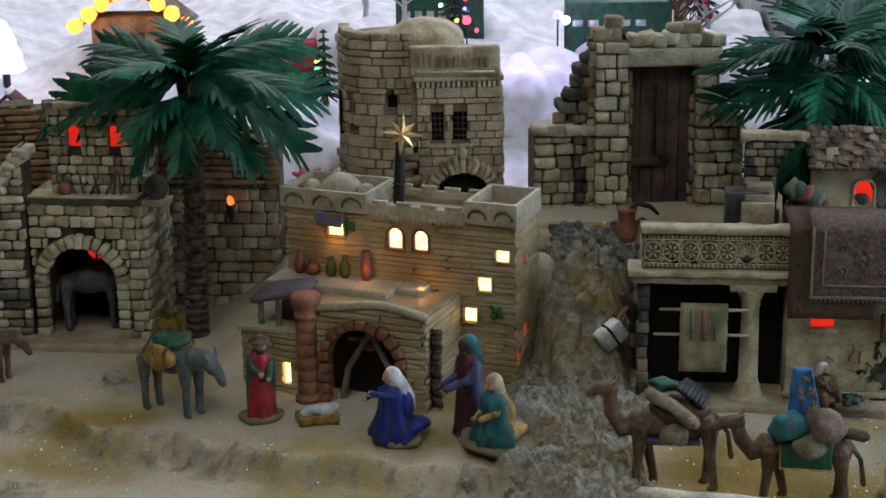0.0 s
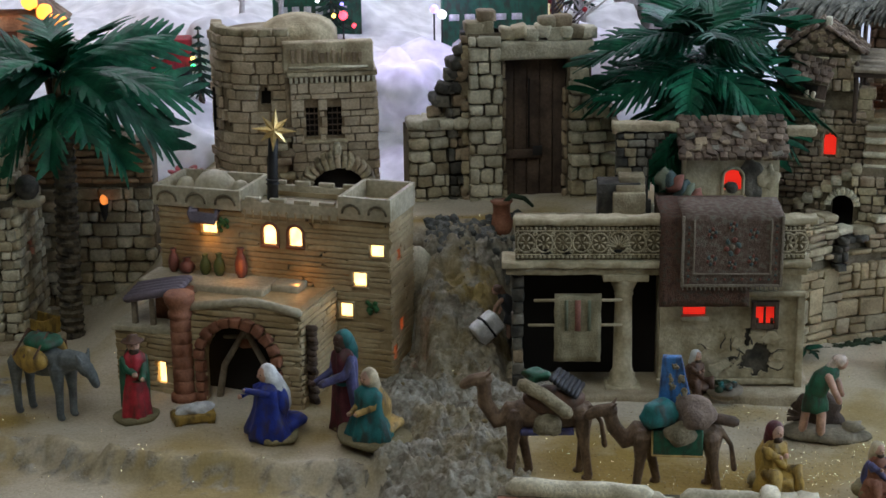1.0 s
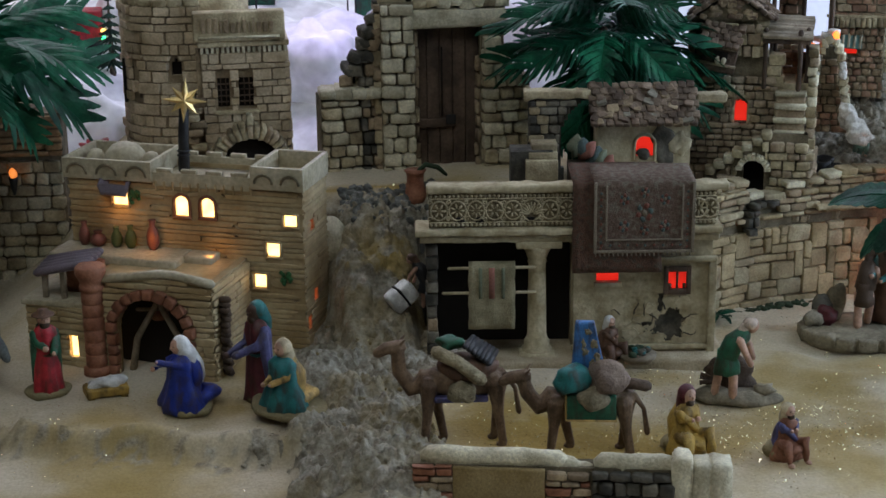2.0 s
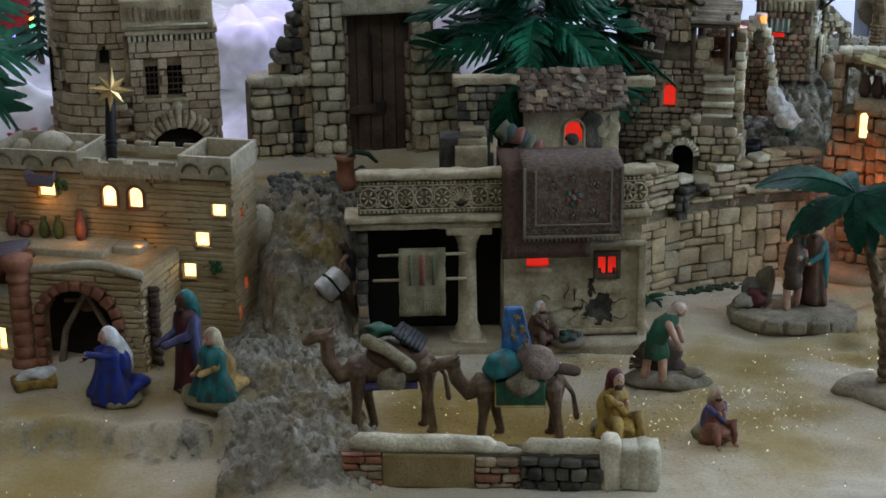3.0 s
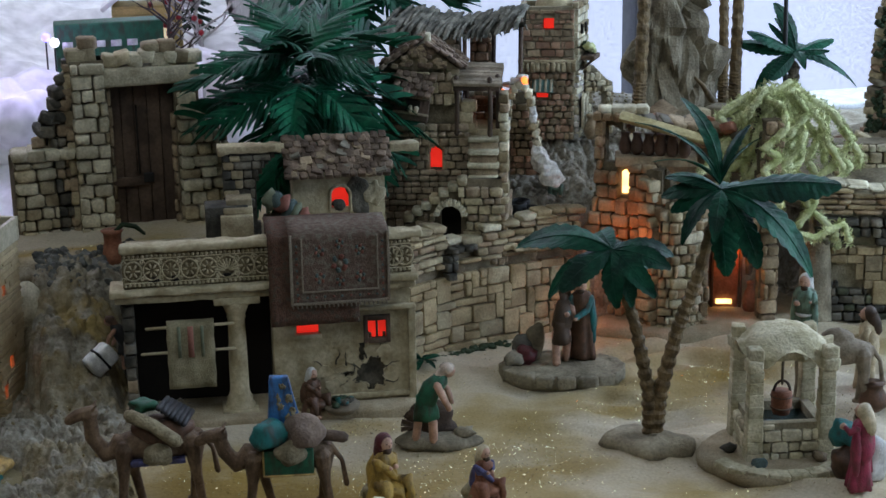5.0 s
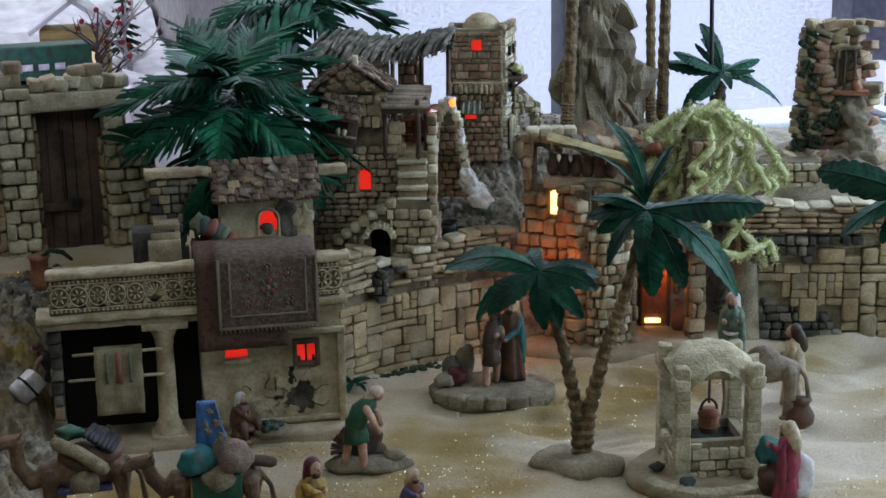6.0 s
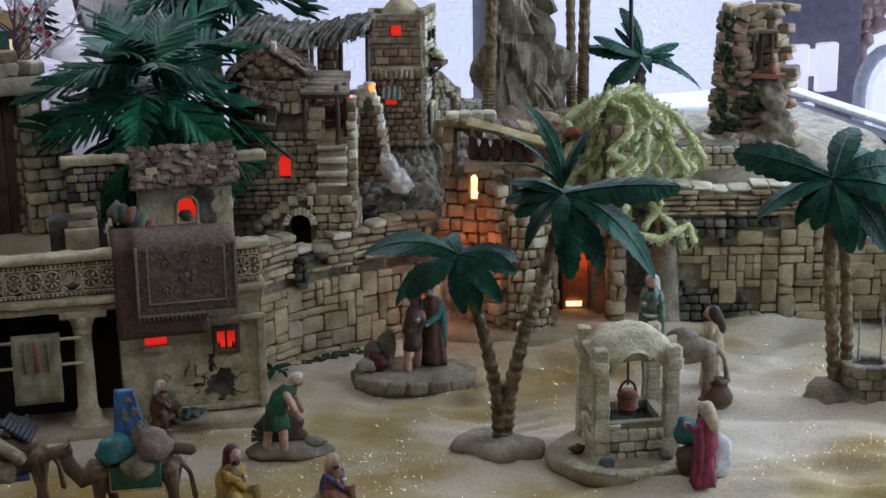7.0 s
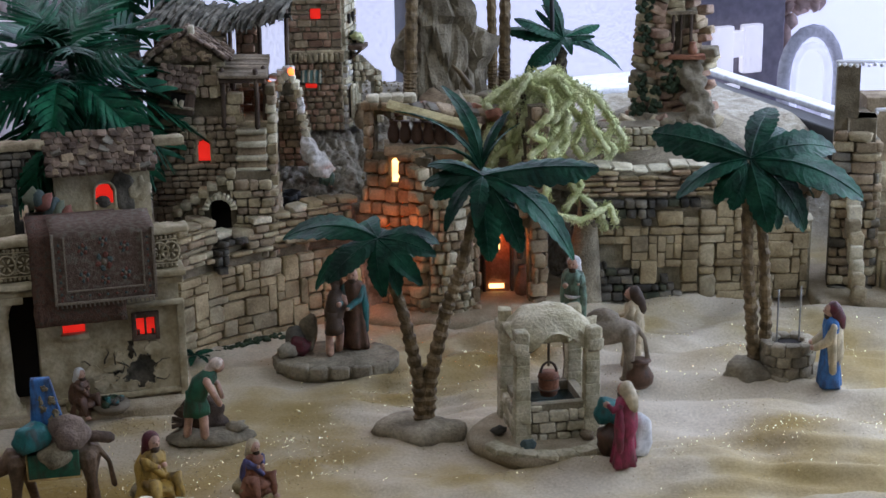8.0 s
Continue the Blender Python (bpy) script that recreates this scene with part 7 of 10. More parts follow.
def ruin_stack():
    t = thing("ruined_tower", pose(1.03, 1.60, 0.13, 0, 0, -25), "crumbling tower of reddish field stones grown with ivy", "ruin")
    random.seed(58)
    bm = bmesh.new()
    lathe(bm, [(0.175, -0.03), (0.155, -0.006), (0.105, 0.010), (0.062, 0.026), (0.035, 0.036)], (0.005, 0.01, 0), seg=40, wob=0.03)
    for v in bm.verts:
        v.co += Vector((0, 0, 0.007 * noise.noise(v.co * 45)))
    part("mound", bm, BOULDER, t, "sandy brown mound")
    bm = bmesh.new()
    box(bm, -0.024, 0.026, 0.0, 0.036, 0.02, 0.150, 0, 0.004, 0.001)
    part("core", bm, MORTAR, t)
    RUIN = material("ruin_stone", (0.22, 0.125, 0.085), (0.42, 0.30, 0.215), rough=0.85, scale=60, grain=420, bump=0.5, spread=0.3)
    # long stones piled at odd angles, the pile narrowing upwards
    z = 0.022
    while z < 0.178:
        q = (z - 0.022) / 0.156
        left, right = -0.043 + 0.014 * q + 0.004 * noise.noise(Vector((z * 60, 1, 0))), 0.040 - 0.010 * q + 0.005 * noise.noise(Vector((z * 50, 7, 0)))
        u = left
        while u < right:
            w = random.uniform(0.012, 0.023)
            x = u + w / 2
            u += w * 0.9
            if 0.003 < x < 0.024 and 0.100 < z < 0.146:
                continue
            tip = 26 * (1 if x < -0.005 else -1) * random.random() + random.uniform(-10, 10)
            y = -0.004 + 0.26 * abs(x) + random.uniform(-0.004, 0.002)
            stone(t, random.choice([RUIN, RUIN, TAN, BROWN, BOULDER]), pose(x, y, z, random.uniform(-10, 10), tip, random.uniform(-14, 14) + (40 if x < left + 0.012 else -40 if x > right - 0.012 else 0)), (w, random.uniform(0.014, 0.02), random.uniform(0.0075, 0.0105)), "stone")
        z += 0.0078
    # wood-framed opening backed by a near-black sheet for shade, a beam and pots on it
    part("window_dark", boxed(0.004, 0.026, 0.004, 0.006, 0.098, 0.148), BLACK, t, smooth=False)
    for x, w in ((0.003, 0.003), (0.0125, 0.002), (0.0225, 0.003)):
        part("window_post", boxed(x, x + w, -0.012, -0.007, 0.100, 0.146, 0.0008, 0.0004), WOOD, t)
    part("window_beam", boxed(-0.002, 0.030, -0.014, -0.006, 0.144, 0.148, 0.001, 0.0005), PALEWOOD, t)
    part("window_beam", boxed(0.000, 0.040, -0.020, -0.004, 0.096, 0.1005, 0.001, 0.0005), TERRA, t)
    jar(t, 0.026, -0.014, 0.1005, 0.014, 0.0055, TERRA, 0.6)
    # smooth pale slope of plaster running down in front
    bm = bmesh.new()
    for k in range(6):
        blob(bm, (0.021 + 0.0035 * k, -0.006 - 0.0055 * k, 0.094 - 0.0145 * k), (0.011 + 0.0012 * k, 0.009, 0.015), 0, 0.35, 3)
    melt(part("plaster_slope", bm, BOULDER, t, "worn sandy plaster slope"), 0.0016)
    for cx, z0, z1, w in ((-0.024, 0.095, 0.165, 0.007), (-0.010, 0.02, 0.10, 0.010), (0.006, 0.06, 0.095, 0.006), (-0.030, 0.03, 0.08, 0.006)):
        bm = bmesh.new()
        for k in range(30):
            z = random.uniform(z0, z1)
            blob(bm, (cx + random.gauss(0, w * 0.6), -0.015 + 0.2 * abs(cx), z), (0.0036, 0.003, 0.0034), 0, 0.5, 1)
        part("ivy", bm, GREENDARK, t, "dark creeping ivy")
    for k in range(22):
        stone(t, random.choice([RUIN, TAN, BOULDER]), pose(random.gauss(-0.01, 0.04), random.uniform(-0.06, -0.01), 0.022 + 0.010 * random.random(), random.uniform(-30, 30), random.uniform(-30, 30), random.uniform(0, 180)), (0.020, 0.012, 0.009), "fallen_stone")


ruin_stack()
long_wall("low_wall", [(0.925, 1.555), (0.985, 1.535)], lambda u: 0.05, [TAN, PALE], "low wall of squared tan stones", 0.010, 0.012, z0=0.115, thick=0.03, most=40)


def corner_house():
    t = thing("stepped_house", pose(1.09, 1.392, 0, 0, 0, -22), "stone house with outside steps and frost-beaded roof edge", "model house")
    part("base_plate", boxed(0.0, 0.2, -0.03, 0.1, -0.01, 0.008, 0.004, 0.001), SANDBASE, t)
    run = Run([(0.02, 0.02), (0.062, 0.012), (0.062, 0.07)])
    backing(run, 0.242, lambda u, v: v < 0.19 or u < 0.022, 0.03, 0.0045, 0, "tower_core", MORTAR, t)
    masonry(t, run, 0.242, [BROWN, TAN, GREY], course=0.0105, length=0.02, inside=lambda u, v: v < 0.19 or u < 0.022, depth=0.009, most=100)
    for k in range(10):
        part("stair_step", boxed(0.05 + 0.003 * k, 0.12, 0.005 - 0.0075 * k + 0.06, 0.08, 0.0, 0.145 - 0.0135 * k, 0.0015, 0.0006), TAN, t)
    for k in range(14):
        stone(t, random.choice([TAN, PALE]), Matrix.Translation((0.040 + 0.0015 * (k % 2), 0.05 - 0.0062 * k, 0.166 - 0.0125 * k + 0.01)), (0.014, 0.014, 0.02), "stair_wall_stone")
    for k in range(10):
        stone(t, random.choice([TAN, PALE]), Matrix.Translation((0.128, -0.012 + 0.0, 0.01 + 0.013 * k)), (0.02, 0.02, 0.0125), "pier_stone")
    voussoirs(t, pose(0.105, -0.014, 0.06), 0.03, 9, [PALE, TAN], (0.012, 0.016, 0.009))
    part("house_wall", boxed(0.062, 0.2, 0.06, 0.1, 0, 0.2, 0.001), BROWN, t)
    for x0, x1, z in ((0.018, 0.068, 0.246), (0.06, 0.17, 0.196)):
        bm = bmesh.new()
        for k in range(9):
            x = x0 + (x1 - x0) * k / 8
            blob(bm, (x, 0.010, z - 0.001 - 0.002 * random.random()), 0.0022, 0, 0.3, 1)
        tube(bm, [(x0, 0.014, z + 0.001), (x1, 0.014, z + 0.001)], 0.0022, 0, 6)
        part("icicle_trim", bm, COTTON, t, "frosty white string of beads")


corner_house()

# ---- low wall in front ----


def front_wall():
    t = thing("front_wall", pose(0.13, 1.137, 0, 0, 0, -12), "low ruined wall with plaster panel, dark stones and pale coping", "stone wall")
    run = Run([(0, 0), (0.232, 0)])
    backing(run, 0.027, lambda u, v: True, 0.016, 0.004, 0.0, "wall_core", MORTAR, t)
    masonry(t, run, 0.027, [TERRA, BROWN], course=0.0058, length=0.02, u1=0.03, depth=0.006, most=30, name="brick")
    part("plaster_panel", boxed(0.030, 0.098, -0.004, 0.0, 0.0, 0.026, 0.001), material("ochre_plaster", (0.27, 0.185, 0.07), (0.40, 0.30, 0.145), rough=0.85, scale=40), t, "ochre plaster panel")
    masonry(t, run, 0.026, [TERRA, BROWN], course=0.0058, length=0.015, u0=0.098, u1=0.132, depth=0.006, most=30, name="brick")
    masonry(t, run, 0.026, [GREY, DARKROCK], course=0.0088, length=0.0115, u0=0.132, u1=0.192, depth=0.008, most=40)
    for x0, x1, z, r in ((0.012, 0.108, 0.030, 0.0085), (0.112, 0.136, 0.026, 0.007), (0.140, 0.190, 0.028, 0.0085)):
        bm = bmesh.new()
        n = 7
        tube(bm, [(x0 + (x1 - x0) * k / n, 0.007 + 0.001 * math.sin(k * 2.3), z - (0.008 * k / n if r < 0.008 else 0) + 0.0008 * math.sin(k * 1.7)) for k in range(n + 1)], [r * random.uniform(0.9, 1.1) for k in range(n + 1)], 0, 10, 0.75)
        part("coping", bm, PALE, t, "smooth pale coping")
    for k, (x, h) in enumerate(((0.198, 0.038), (0.212, 0.034), (0.225, 0.035))):
        bm = bmesh.new()
        box(bm, x - 0.008, x + 0.0075, -0.006, 0.018, 0, h, 0, 0.004, 0.0012)
        part("end_stone", bm, PALE, t)


front_wall()

# ---- palms and plants ----


def leaf_mesh(name, length, width, droop, style, mat):
    bm = bmesh.new()

    def mid(s):
        return Vector((length * (s - 0.18 * droop * s * s), 0, -droop * length * 0.62 * s * s))

    def strip(cols, th=0.0006):
        top = [[bm.verts.new(p) for p in c] for c in cols]
        low = [[bm.verts.new(p + Vector((0, 0, -th))) for p in c] for c in cols]
        for a, b, c, d in zip(top, top[1:], low, low[1:]):
            for k in range(len(a) - 1):
                bm.faces.new((a[k], b[k], b[k + 1], a[k + 1]))
                bm.faces.new((c[k + 1], d[k + 1], d[k], c[k]))
            bm.faces.new((a[0], c[0], d[0], b[0]))
            bm.faces.new((b[-1], d[-1], c[-1], a[-1]))
        bm.faces.new([*top[-1], *low[-1][::-1]])
        bm.faces.new([*top[0][::-1], *low[0]])

    if style == "fern":
        # many blunt fingers, joined at the midrib
        strip([[mid(s / 10) + Vector((0, -0.0014, 0.0004)), mid(s / 10) + Vector((0, 0.0014, 0.0004))] for s in range(11)], 0.0014)
        m = 12
        for k in range(m):
            s0 = 0.10 + 0.88 * k / m
            s1 = min(1.0, s0 + 0.92 / m)
            c, half = (mid(s0) + mid(s1)) / 2, (mid(s1) - mid(s0)) / 2
            for side in (-1, 1):
                l = width * math.sin(math.pi * (0.2 + 0.70 * k / m)) ** 0.5 * random.uniform(0.85, 1.12)
                d = Vector((0.45 + 0.8 * (k / m) ** 2, side * 0.9, -0.15 - 0.35 * random.random())).normalized()
                sag = Vector((0, 0, -0.34 * l))
                twist = Vector((0, 0, random.uniform(-0.35, 0.35) * half.length))
                rows = []
                for f, w in ((0, 1.0), (0.15, 0.84), (0.55, 0.86), (0.82, 0.74), (0.94, 0.5), (1.0, 0.2)):
                    o = c + d * l * f + sag * f * f + half * 0.7 * f
                    rows.append([o - half * w - twist * f, o + Vector((0, 0, 0.0009)), o + half * w + twist * f])
                strip(rows, 0.0005)
    elif style == "lobed":
        # one deeply cut blade: pointed lobes joined along the midrib
        strip([[mid(s / 10) + Vector((0, -0.0014, 0.0004)), mid(s / 10) + Vector((0, 0.0014, 0.0004))] for s in range(11)], 0.0016)
        m = 8
        for k in range(m):
            s0 = 0.08 + 0.90 * k / m
            s1 = min(1.0, s0 + 1.12 / m)
            c, half = (mid(s0) + mid(s1)) / 2, (mid(s1) - mid(s0)) / 2
            for side in (-1, 1):
                l = width * math.sin(math.pi * (0.2 + 0.74 * k / m)) ** 0.6 * random.uniform(0.86, 1.12)
                d = Vector((0.50 + 0.55 * k / m, side * 0.85, -0.16 - 0.22 * random.random())).normalized()
                sag = Vector((0, 0, -0.32 * l))
                drift = half * 0.5
                rows = []
                for f, wb, wf in ((0, 1.0, 1.0), (0.28, 0.95, 0.9), (0.34, 0.80, 0.95), (0.58, 0.78, 0.82), (0.64, 0.60, 0.86), (0.82, 0.46, 0.5), (0.87, 0.3, 0.5), (1.0, 0.05, 0.08)):
                    o = c + d * l * f + sag * f * f + drift * f
                    rows.append([o - half * wb, o + Vector((0, 0, 0.0016 * (1 - f))), o + half * wf])
                strip(rows, 0.0006)
    else:
        n = 26
        cols = []
        for i in range(n + 1):
            s = i / n
            w = width * (math.sin(math.pi * min(1, s * 0.93 + 0.05)) ** 0.75)
            w *= (1.02, 1.0, 0.90)[i % 3] * random.uniform(0.96, 1.04)
            p = mid(s)
            cols.append([Vector((p.x + 0.45 * w * f * f, f * w, p.z - abs(f) ** 1.5 * w * 0.5 + random.uniform(-1, 1) * 0.0006)) for f in (-1, -0.5, 0, 0.5, 1)])
        strip(cols)
        tube(bm, [mid(s / 8) + Vector((0, 0, 0.0004)) for s in range(9)], [0.0016 - 0.00014 * s for s in range(9)], 0, 5)
    return finish(bm, name, mat, smooth=False)


def crown(parent, c, leaves, meshes, name="leaf", lean=0.0):
    """Leaves round a point: azimuth, rise, size and, where it matters, which of the meshes."""
    for az, el, sc, *which in leaves:
        ob = new(name, meshes[which[0]] if which else random.choice(meshes))
        ob.parent = parent
        # lean rolls the leaves' faces towards the camera
        roll = random.uniform(-22, 22) + lean * math.cos(radians(az))
        ob.matrix_basis = pose(*c, roll, -el, az) @ Matrix.Diagonal((sc, sc, sc, 1))


def ringed_trunk(parent, pts, r0, r1, mat, rings, name="trunk", thorn=0.35):
    bm = bmesh.new()
    P = [Vector(p) for p in pts]
    n = rings * 3
    prof, line = [], []
    for k in range(n + 1):
        s = k / n * (len(P) - 1)
        i = min(int(s), len(P) - 2)
        line.append(P[i].lerp(P[i + 1], s - i))
        r = r0 + (r1 - r0) * k / n
        prof.append(r * (1 - thorn * 0.35, 1 + thorn * 0.1, 1 + thorn * 0.45)[k % 3])
    tube(bm, line, prof, 0, 11)
    for v in bm.verts:
        v.co += Vector((random.uniform(-1, 1), random.uniform(-1, 1), random.uniform(-1, 1))) * r0 * 0.07
    return part(name, bm, mat, parent, smooth=False)


random.seed(11)
BIG = [leaf_mesh("leaf", 0.128, 0.044, d, "lobed", LEAF) for d in (0.45, 0.75, 1.05, 0.6)]
MIDDLE = [leaf_mesh("leaf", 0.10, 0.0165, d, "blade", BLADELEAF) for d in (0.35, 0.8, 1.3)]
SLIM = [leaf_mesh("leaf", 0.10, 0.0085, d, "blade", BLADELEAF) for d in (0.7, 1.1, 1.5)]
BLADE = [leaf_mesh("leaf", 0.10, 0.0190, d, "blade", BLADELEAF) for d in (0.6, 0.9, 1.2)]
FROND = [leaf_mesh("leaf", 0.108, 0.037, d, "fern", FERN) for d in (0.6, 1.0, 1.4)]
BROAD = [leaf_mesh("leaf", 0.10, 0.0205, d, "blade", BLADELEAF) for d in (0.9, 1.2, 1.5)]

t = thing("tall_palm", pose(-0.247, 1.604, -0.004), "tall plastic palm with ringed dark trunk and broad lobed leaves", "palm tree")
ringed_trunk(t, [(0, 0, 0), (0.002, 0, 0.08), (0.005, 0, 0.16), (0.007, 0, 0.245)], 0.0116, 0.0098, TRUNK, 30, thorn=0.3)
crown(t, (0.007, -0.004, 0.248), [(205, -20, 0.7, 2), (330, -24, 0.72, 2), (265, -12, 0.6, 2), (296, 8, 0.7, 1), (240, 10, 0.7, 1)], BIG, lean=30)
crown(t, (0.007, 0, 0.262), [(184, 2, 1.22, 1), (200, 12, 1.0, 2), (165, 24, 0.85, 0), (190, 42, 0.75, 1), (352, 4, 0.98, 1), (338, -8, 0.96, 2), (8, 22, 0.95, 0), (325, 26, 0.85, 1), (0, 44, 0.8, 1), (70, 40, 0.8), (110, 52, 0.8), (250, 48, 0.72, 2), (285, 30, 0.75, 2), (225, 36, 0.72, 1), (140, 30, 0.8), (270, 70, 0.7), (310, 62, 0.75)], BIG, lean=38)
for k in range(7):
    bm = bmesh.new()
    a = k * 0.9
    tube(bm, [(0.007 + 0.007 * math.cos(a), 0.007 * math.sin(a), 0.238), (0.007 + 0.012 * math.cos(a), 0.012 * math.sin(a), 0.262)], [0.005, 0.003], 0, 6)
    part("leaf_stub", bm, TRUNKTAN, t)

t = thing("twin_palm", pose(0.587, 1.225, -0.003, 0, 0, -22), "twin-trunk palm with ringed trunks on a rock base", "palm tree")
bm = bmesh.new()
blob(bm, (0, 0.0, 0.004), (0.037, 0.026, 0.014), 0, 0.25, 3)
part("rock_base", bm, BOULDER, t, "grey rock base")
ringed_trunk(t, [(0.001, 0, 0.004), (-0.001, 0, 0.05), (-0.012, 0, 0.105), (-0.031, 0, 0.170)], 0.0066, 0.0042, TRUNKTAN, 17)
ringed_trunk(t, [(0.004, 0.002, 0.004), (0.008, 0.002, 0.05), (0.022, 0.002, 0.11), (0.036, 0.002, 0.15), (0.053, 0.002, 0.222)], 0.0068, 0.0042, TRUNKTAN, 23)
crown(t, (-0.033, 0, 0.175), [(178, 34, 0.80, 1), (196, 2, 0.62, 1), (232, 0, 0.56, 0), (262, -14, 0.46, 1), (300, -4, 0.44, 2), (-30, 12, 0.46, 1), (-6, 24, 0.5, 1), (12, 2, 0.5, 2), (60, 30, 0.45), (120, 32, 0.5), (150, 6, 0.6), (-55, -20, 0.42, 2)], BROAD, lean=30)
crown(t, (0.054, 0.002, 0.226), [(-4, 14, 0.98, 0), (-24, -2, 0.92, 2), (-48, -36, 0.7, 1), (-92, -56, 0.72, 0), (182, 12, 0.52, 1), (168, 34, 0.5, 1), (196, -8, 0.46, 1), (222, 2, 0.5, 2), (150, 20, 0.5), (35, 20, 0.6), (262, 6, 0.45, 2), (70, 15, 0.5)], MIDDLE, lean=30)
crown(t, (0.052, 0.002, 0.232), [(110, 84, 0.85), (150, 72, 0.8), (190, 60, 0.6), (60, 70, 0.6), (20, 75, 0.5)], SLIM)
bm = bmesh.new()
tube(bm, [(0.044, 0, 0.30), (0.036, 0, 0.312), (0.03, 0, 0.318)], [0.003, 0.002, 0.0012], 0, 6)
part("spear_leaf", bm, TRUNKTAN, t)

t = thing("double_palm", pose(0.914, 1.225, -0.003, 0, 0, -22), "short double palm with broad drooping leaves beside a well", "palm tree")
bm = bmesh.new()
blob(bm, (-0.004, -0.006, 0.010), (0.022, 0.018, 0.013), 0, 0.25, 3)
part("rock_base", bm, BOULDER, t)
ringed_trunk(t, [(0.002, 0, 0.006), (-0.003, 0, 0.06), (-0.009, 0, 0.12), (-0.012, 0, 0.205)], 0.0062, 0.0046, TRUNKTAN, 17)
ringed_trunk(t, [(0.012, 0.004, 0.006), (0.011, 0.004, 0.06), (0.007, 0.004, 0.12), (-0.004, 0.004, 0.20)], 0.0058, 0.0042, TRUNKTAN, 16)
crown(t, (-0.010, 0, 0.208), [(172, 24, 0.95, 0), (190, 4, 0.72, 1), (216, -18, 0.5, 1), (-6, 28, 0.88, 2), (-18, 8, 1.08, 1), (62, 60, 0.74, 1), (40, 40, 0.75, 1), (-84, -34, 0.66, 1), (-50, -24, 0.62, 2), (130, 30, 0.6), (245, -40, 0.5, 0), (8, 6, 0.85, 2), (-34, -22, 0.8, 2)], BLADE, lean=34)

t = thing("fern_plant", pose(0.362, 1.585, 0.10), "bushy plastic fern plant with long fingered fronds", "plant")
for p, h in (((0, 0, 0), 0.16), ((-0.012, -0.02, 0.0), 0.14), ((0.022, -0.012, 0.0), 0.15)):
    ringed_trunk(t, [p, (p[0] * 1.3, p[1], 0.06), (p[0] * 0.6, p[1] * 0.4, h)], 0.009, 0.006, TRUNK, 12, "stem")
crown(t, (0.004, -0.006, 0.158), [(k * 36 + 180, random.uniform(8, 50), random.uniform(0.7, 0.9)) for k in range(10)], FROND, lean=22)
crown(t, (0.006, 0, 0.178), [(k * 360 / 17 + random.uniform(-9, 9), random.uniform(10, 78), random.uniform(0.8, 1.0)) for k in range(17)], FROND, lean=22)
crown(t, (0.008, -0.010, 0.140), [(186 + 13 * k, random.uniform(-55, -15), random.uniform(0.75, 0.95)) for k in range(14)], FROND, lean=20)
crown(t, (0.012, -0.004, 0.150), [(188, 14, 1.02, 1), (203, -14, 0.9, 1), (330, -8, 1.0, 1), (345, 12, 1.05, 1), (352, -26, 0.95, 0), (318, -38, 0.9, 0), (300, 4, 0.85, 2), (250, 14, 0.8, 2), (272, -8, 0.8, 2), (225, 0, 0.85, 2)], FROND, lean=25)
crown(t, (0.030, 0.0, 0.105), [(340, -44, 0.8, 0), (10, -30, 0.85, 0), (322, -52, 0.8, 0), (355, -52, 0.75, 1)], FROND, lean=25)
crown(t, (-0.012, -0.01, 0.085), [(205, -20, 0.5), (240, -36, 0.52), (300, -25, 0.5)], BIG)
t = thing("fern_plant", pose(0.478, 1.81, 0.12), "taller plastic fern plant with drooping fronds", "plant")
ringed_trunk(t, [(0, 0, 0), (0.002, 0, 0.12), (0.0, 0, 0.2)], 0.012, 0.010, TRUNK, 12, "stem")
crown(t, (0, 0, 0.205), [(k * 360 / 20 + random.uniform(-8, 8), random.uniform(-15, 60), random.uniform(0.75, 1.0)) for k in range(20)], FROND)

t = thing("small_palm", pose(0.985, 1.79, 0.12), "small dark palm on a thin black rod", "palm tree")
bm = bmesh.new()
tube(bm, [(0, 0, 0), (-0.004, 0, 0.1), (-0.007, 0, 0.24)], 0.0028, 0, 7)
part("rod", bm, IRON, t)
ringed_trunk(t, [(0.008, 0, 0), (0.008, 0, 0.085)], 0.008, 0.007, TRUNK, 8)
crown(t, (0.008, -0.004, 0.100), [(170, 20, 0.72), (195, -5, 0.6), (215, -20, 0.55), (0, 25, 0.55), (-20, 0, 0.85), (90, 70, 0.55), (130, 55, 0.5), (250, 30, 0.4), (300, 20, 0.45), (40, 40, 0.5), (185, 35, 0.7), (10, 10, 0.7), (100, 80, 0.7)], MIDDLE, lean=25)
for x, y, lean, r in ((0.79, 1.775, 0.012, 0.007), (0.905, 1.79, -0.006, 0.0055), (0.922, 1.80, 0.004, 0.0065)):
    t = thing("slim_palm", pose(x, y, 0.13), "slim bare palm trunk rising out of view", "palm tree")
    ringed_trunk(t, [(0, 0, 0), (lean * 0.3, 0, 0.07), (lean, 0, 0.30)], r * 1.3, r * 0.85, TRUNKTAN, 34, thorn=0.2)
    crown(t, (lean, 0, 0.30), [(k * 60, 15, 0.7) for k in range(6)], BLADE)


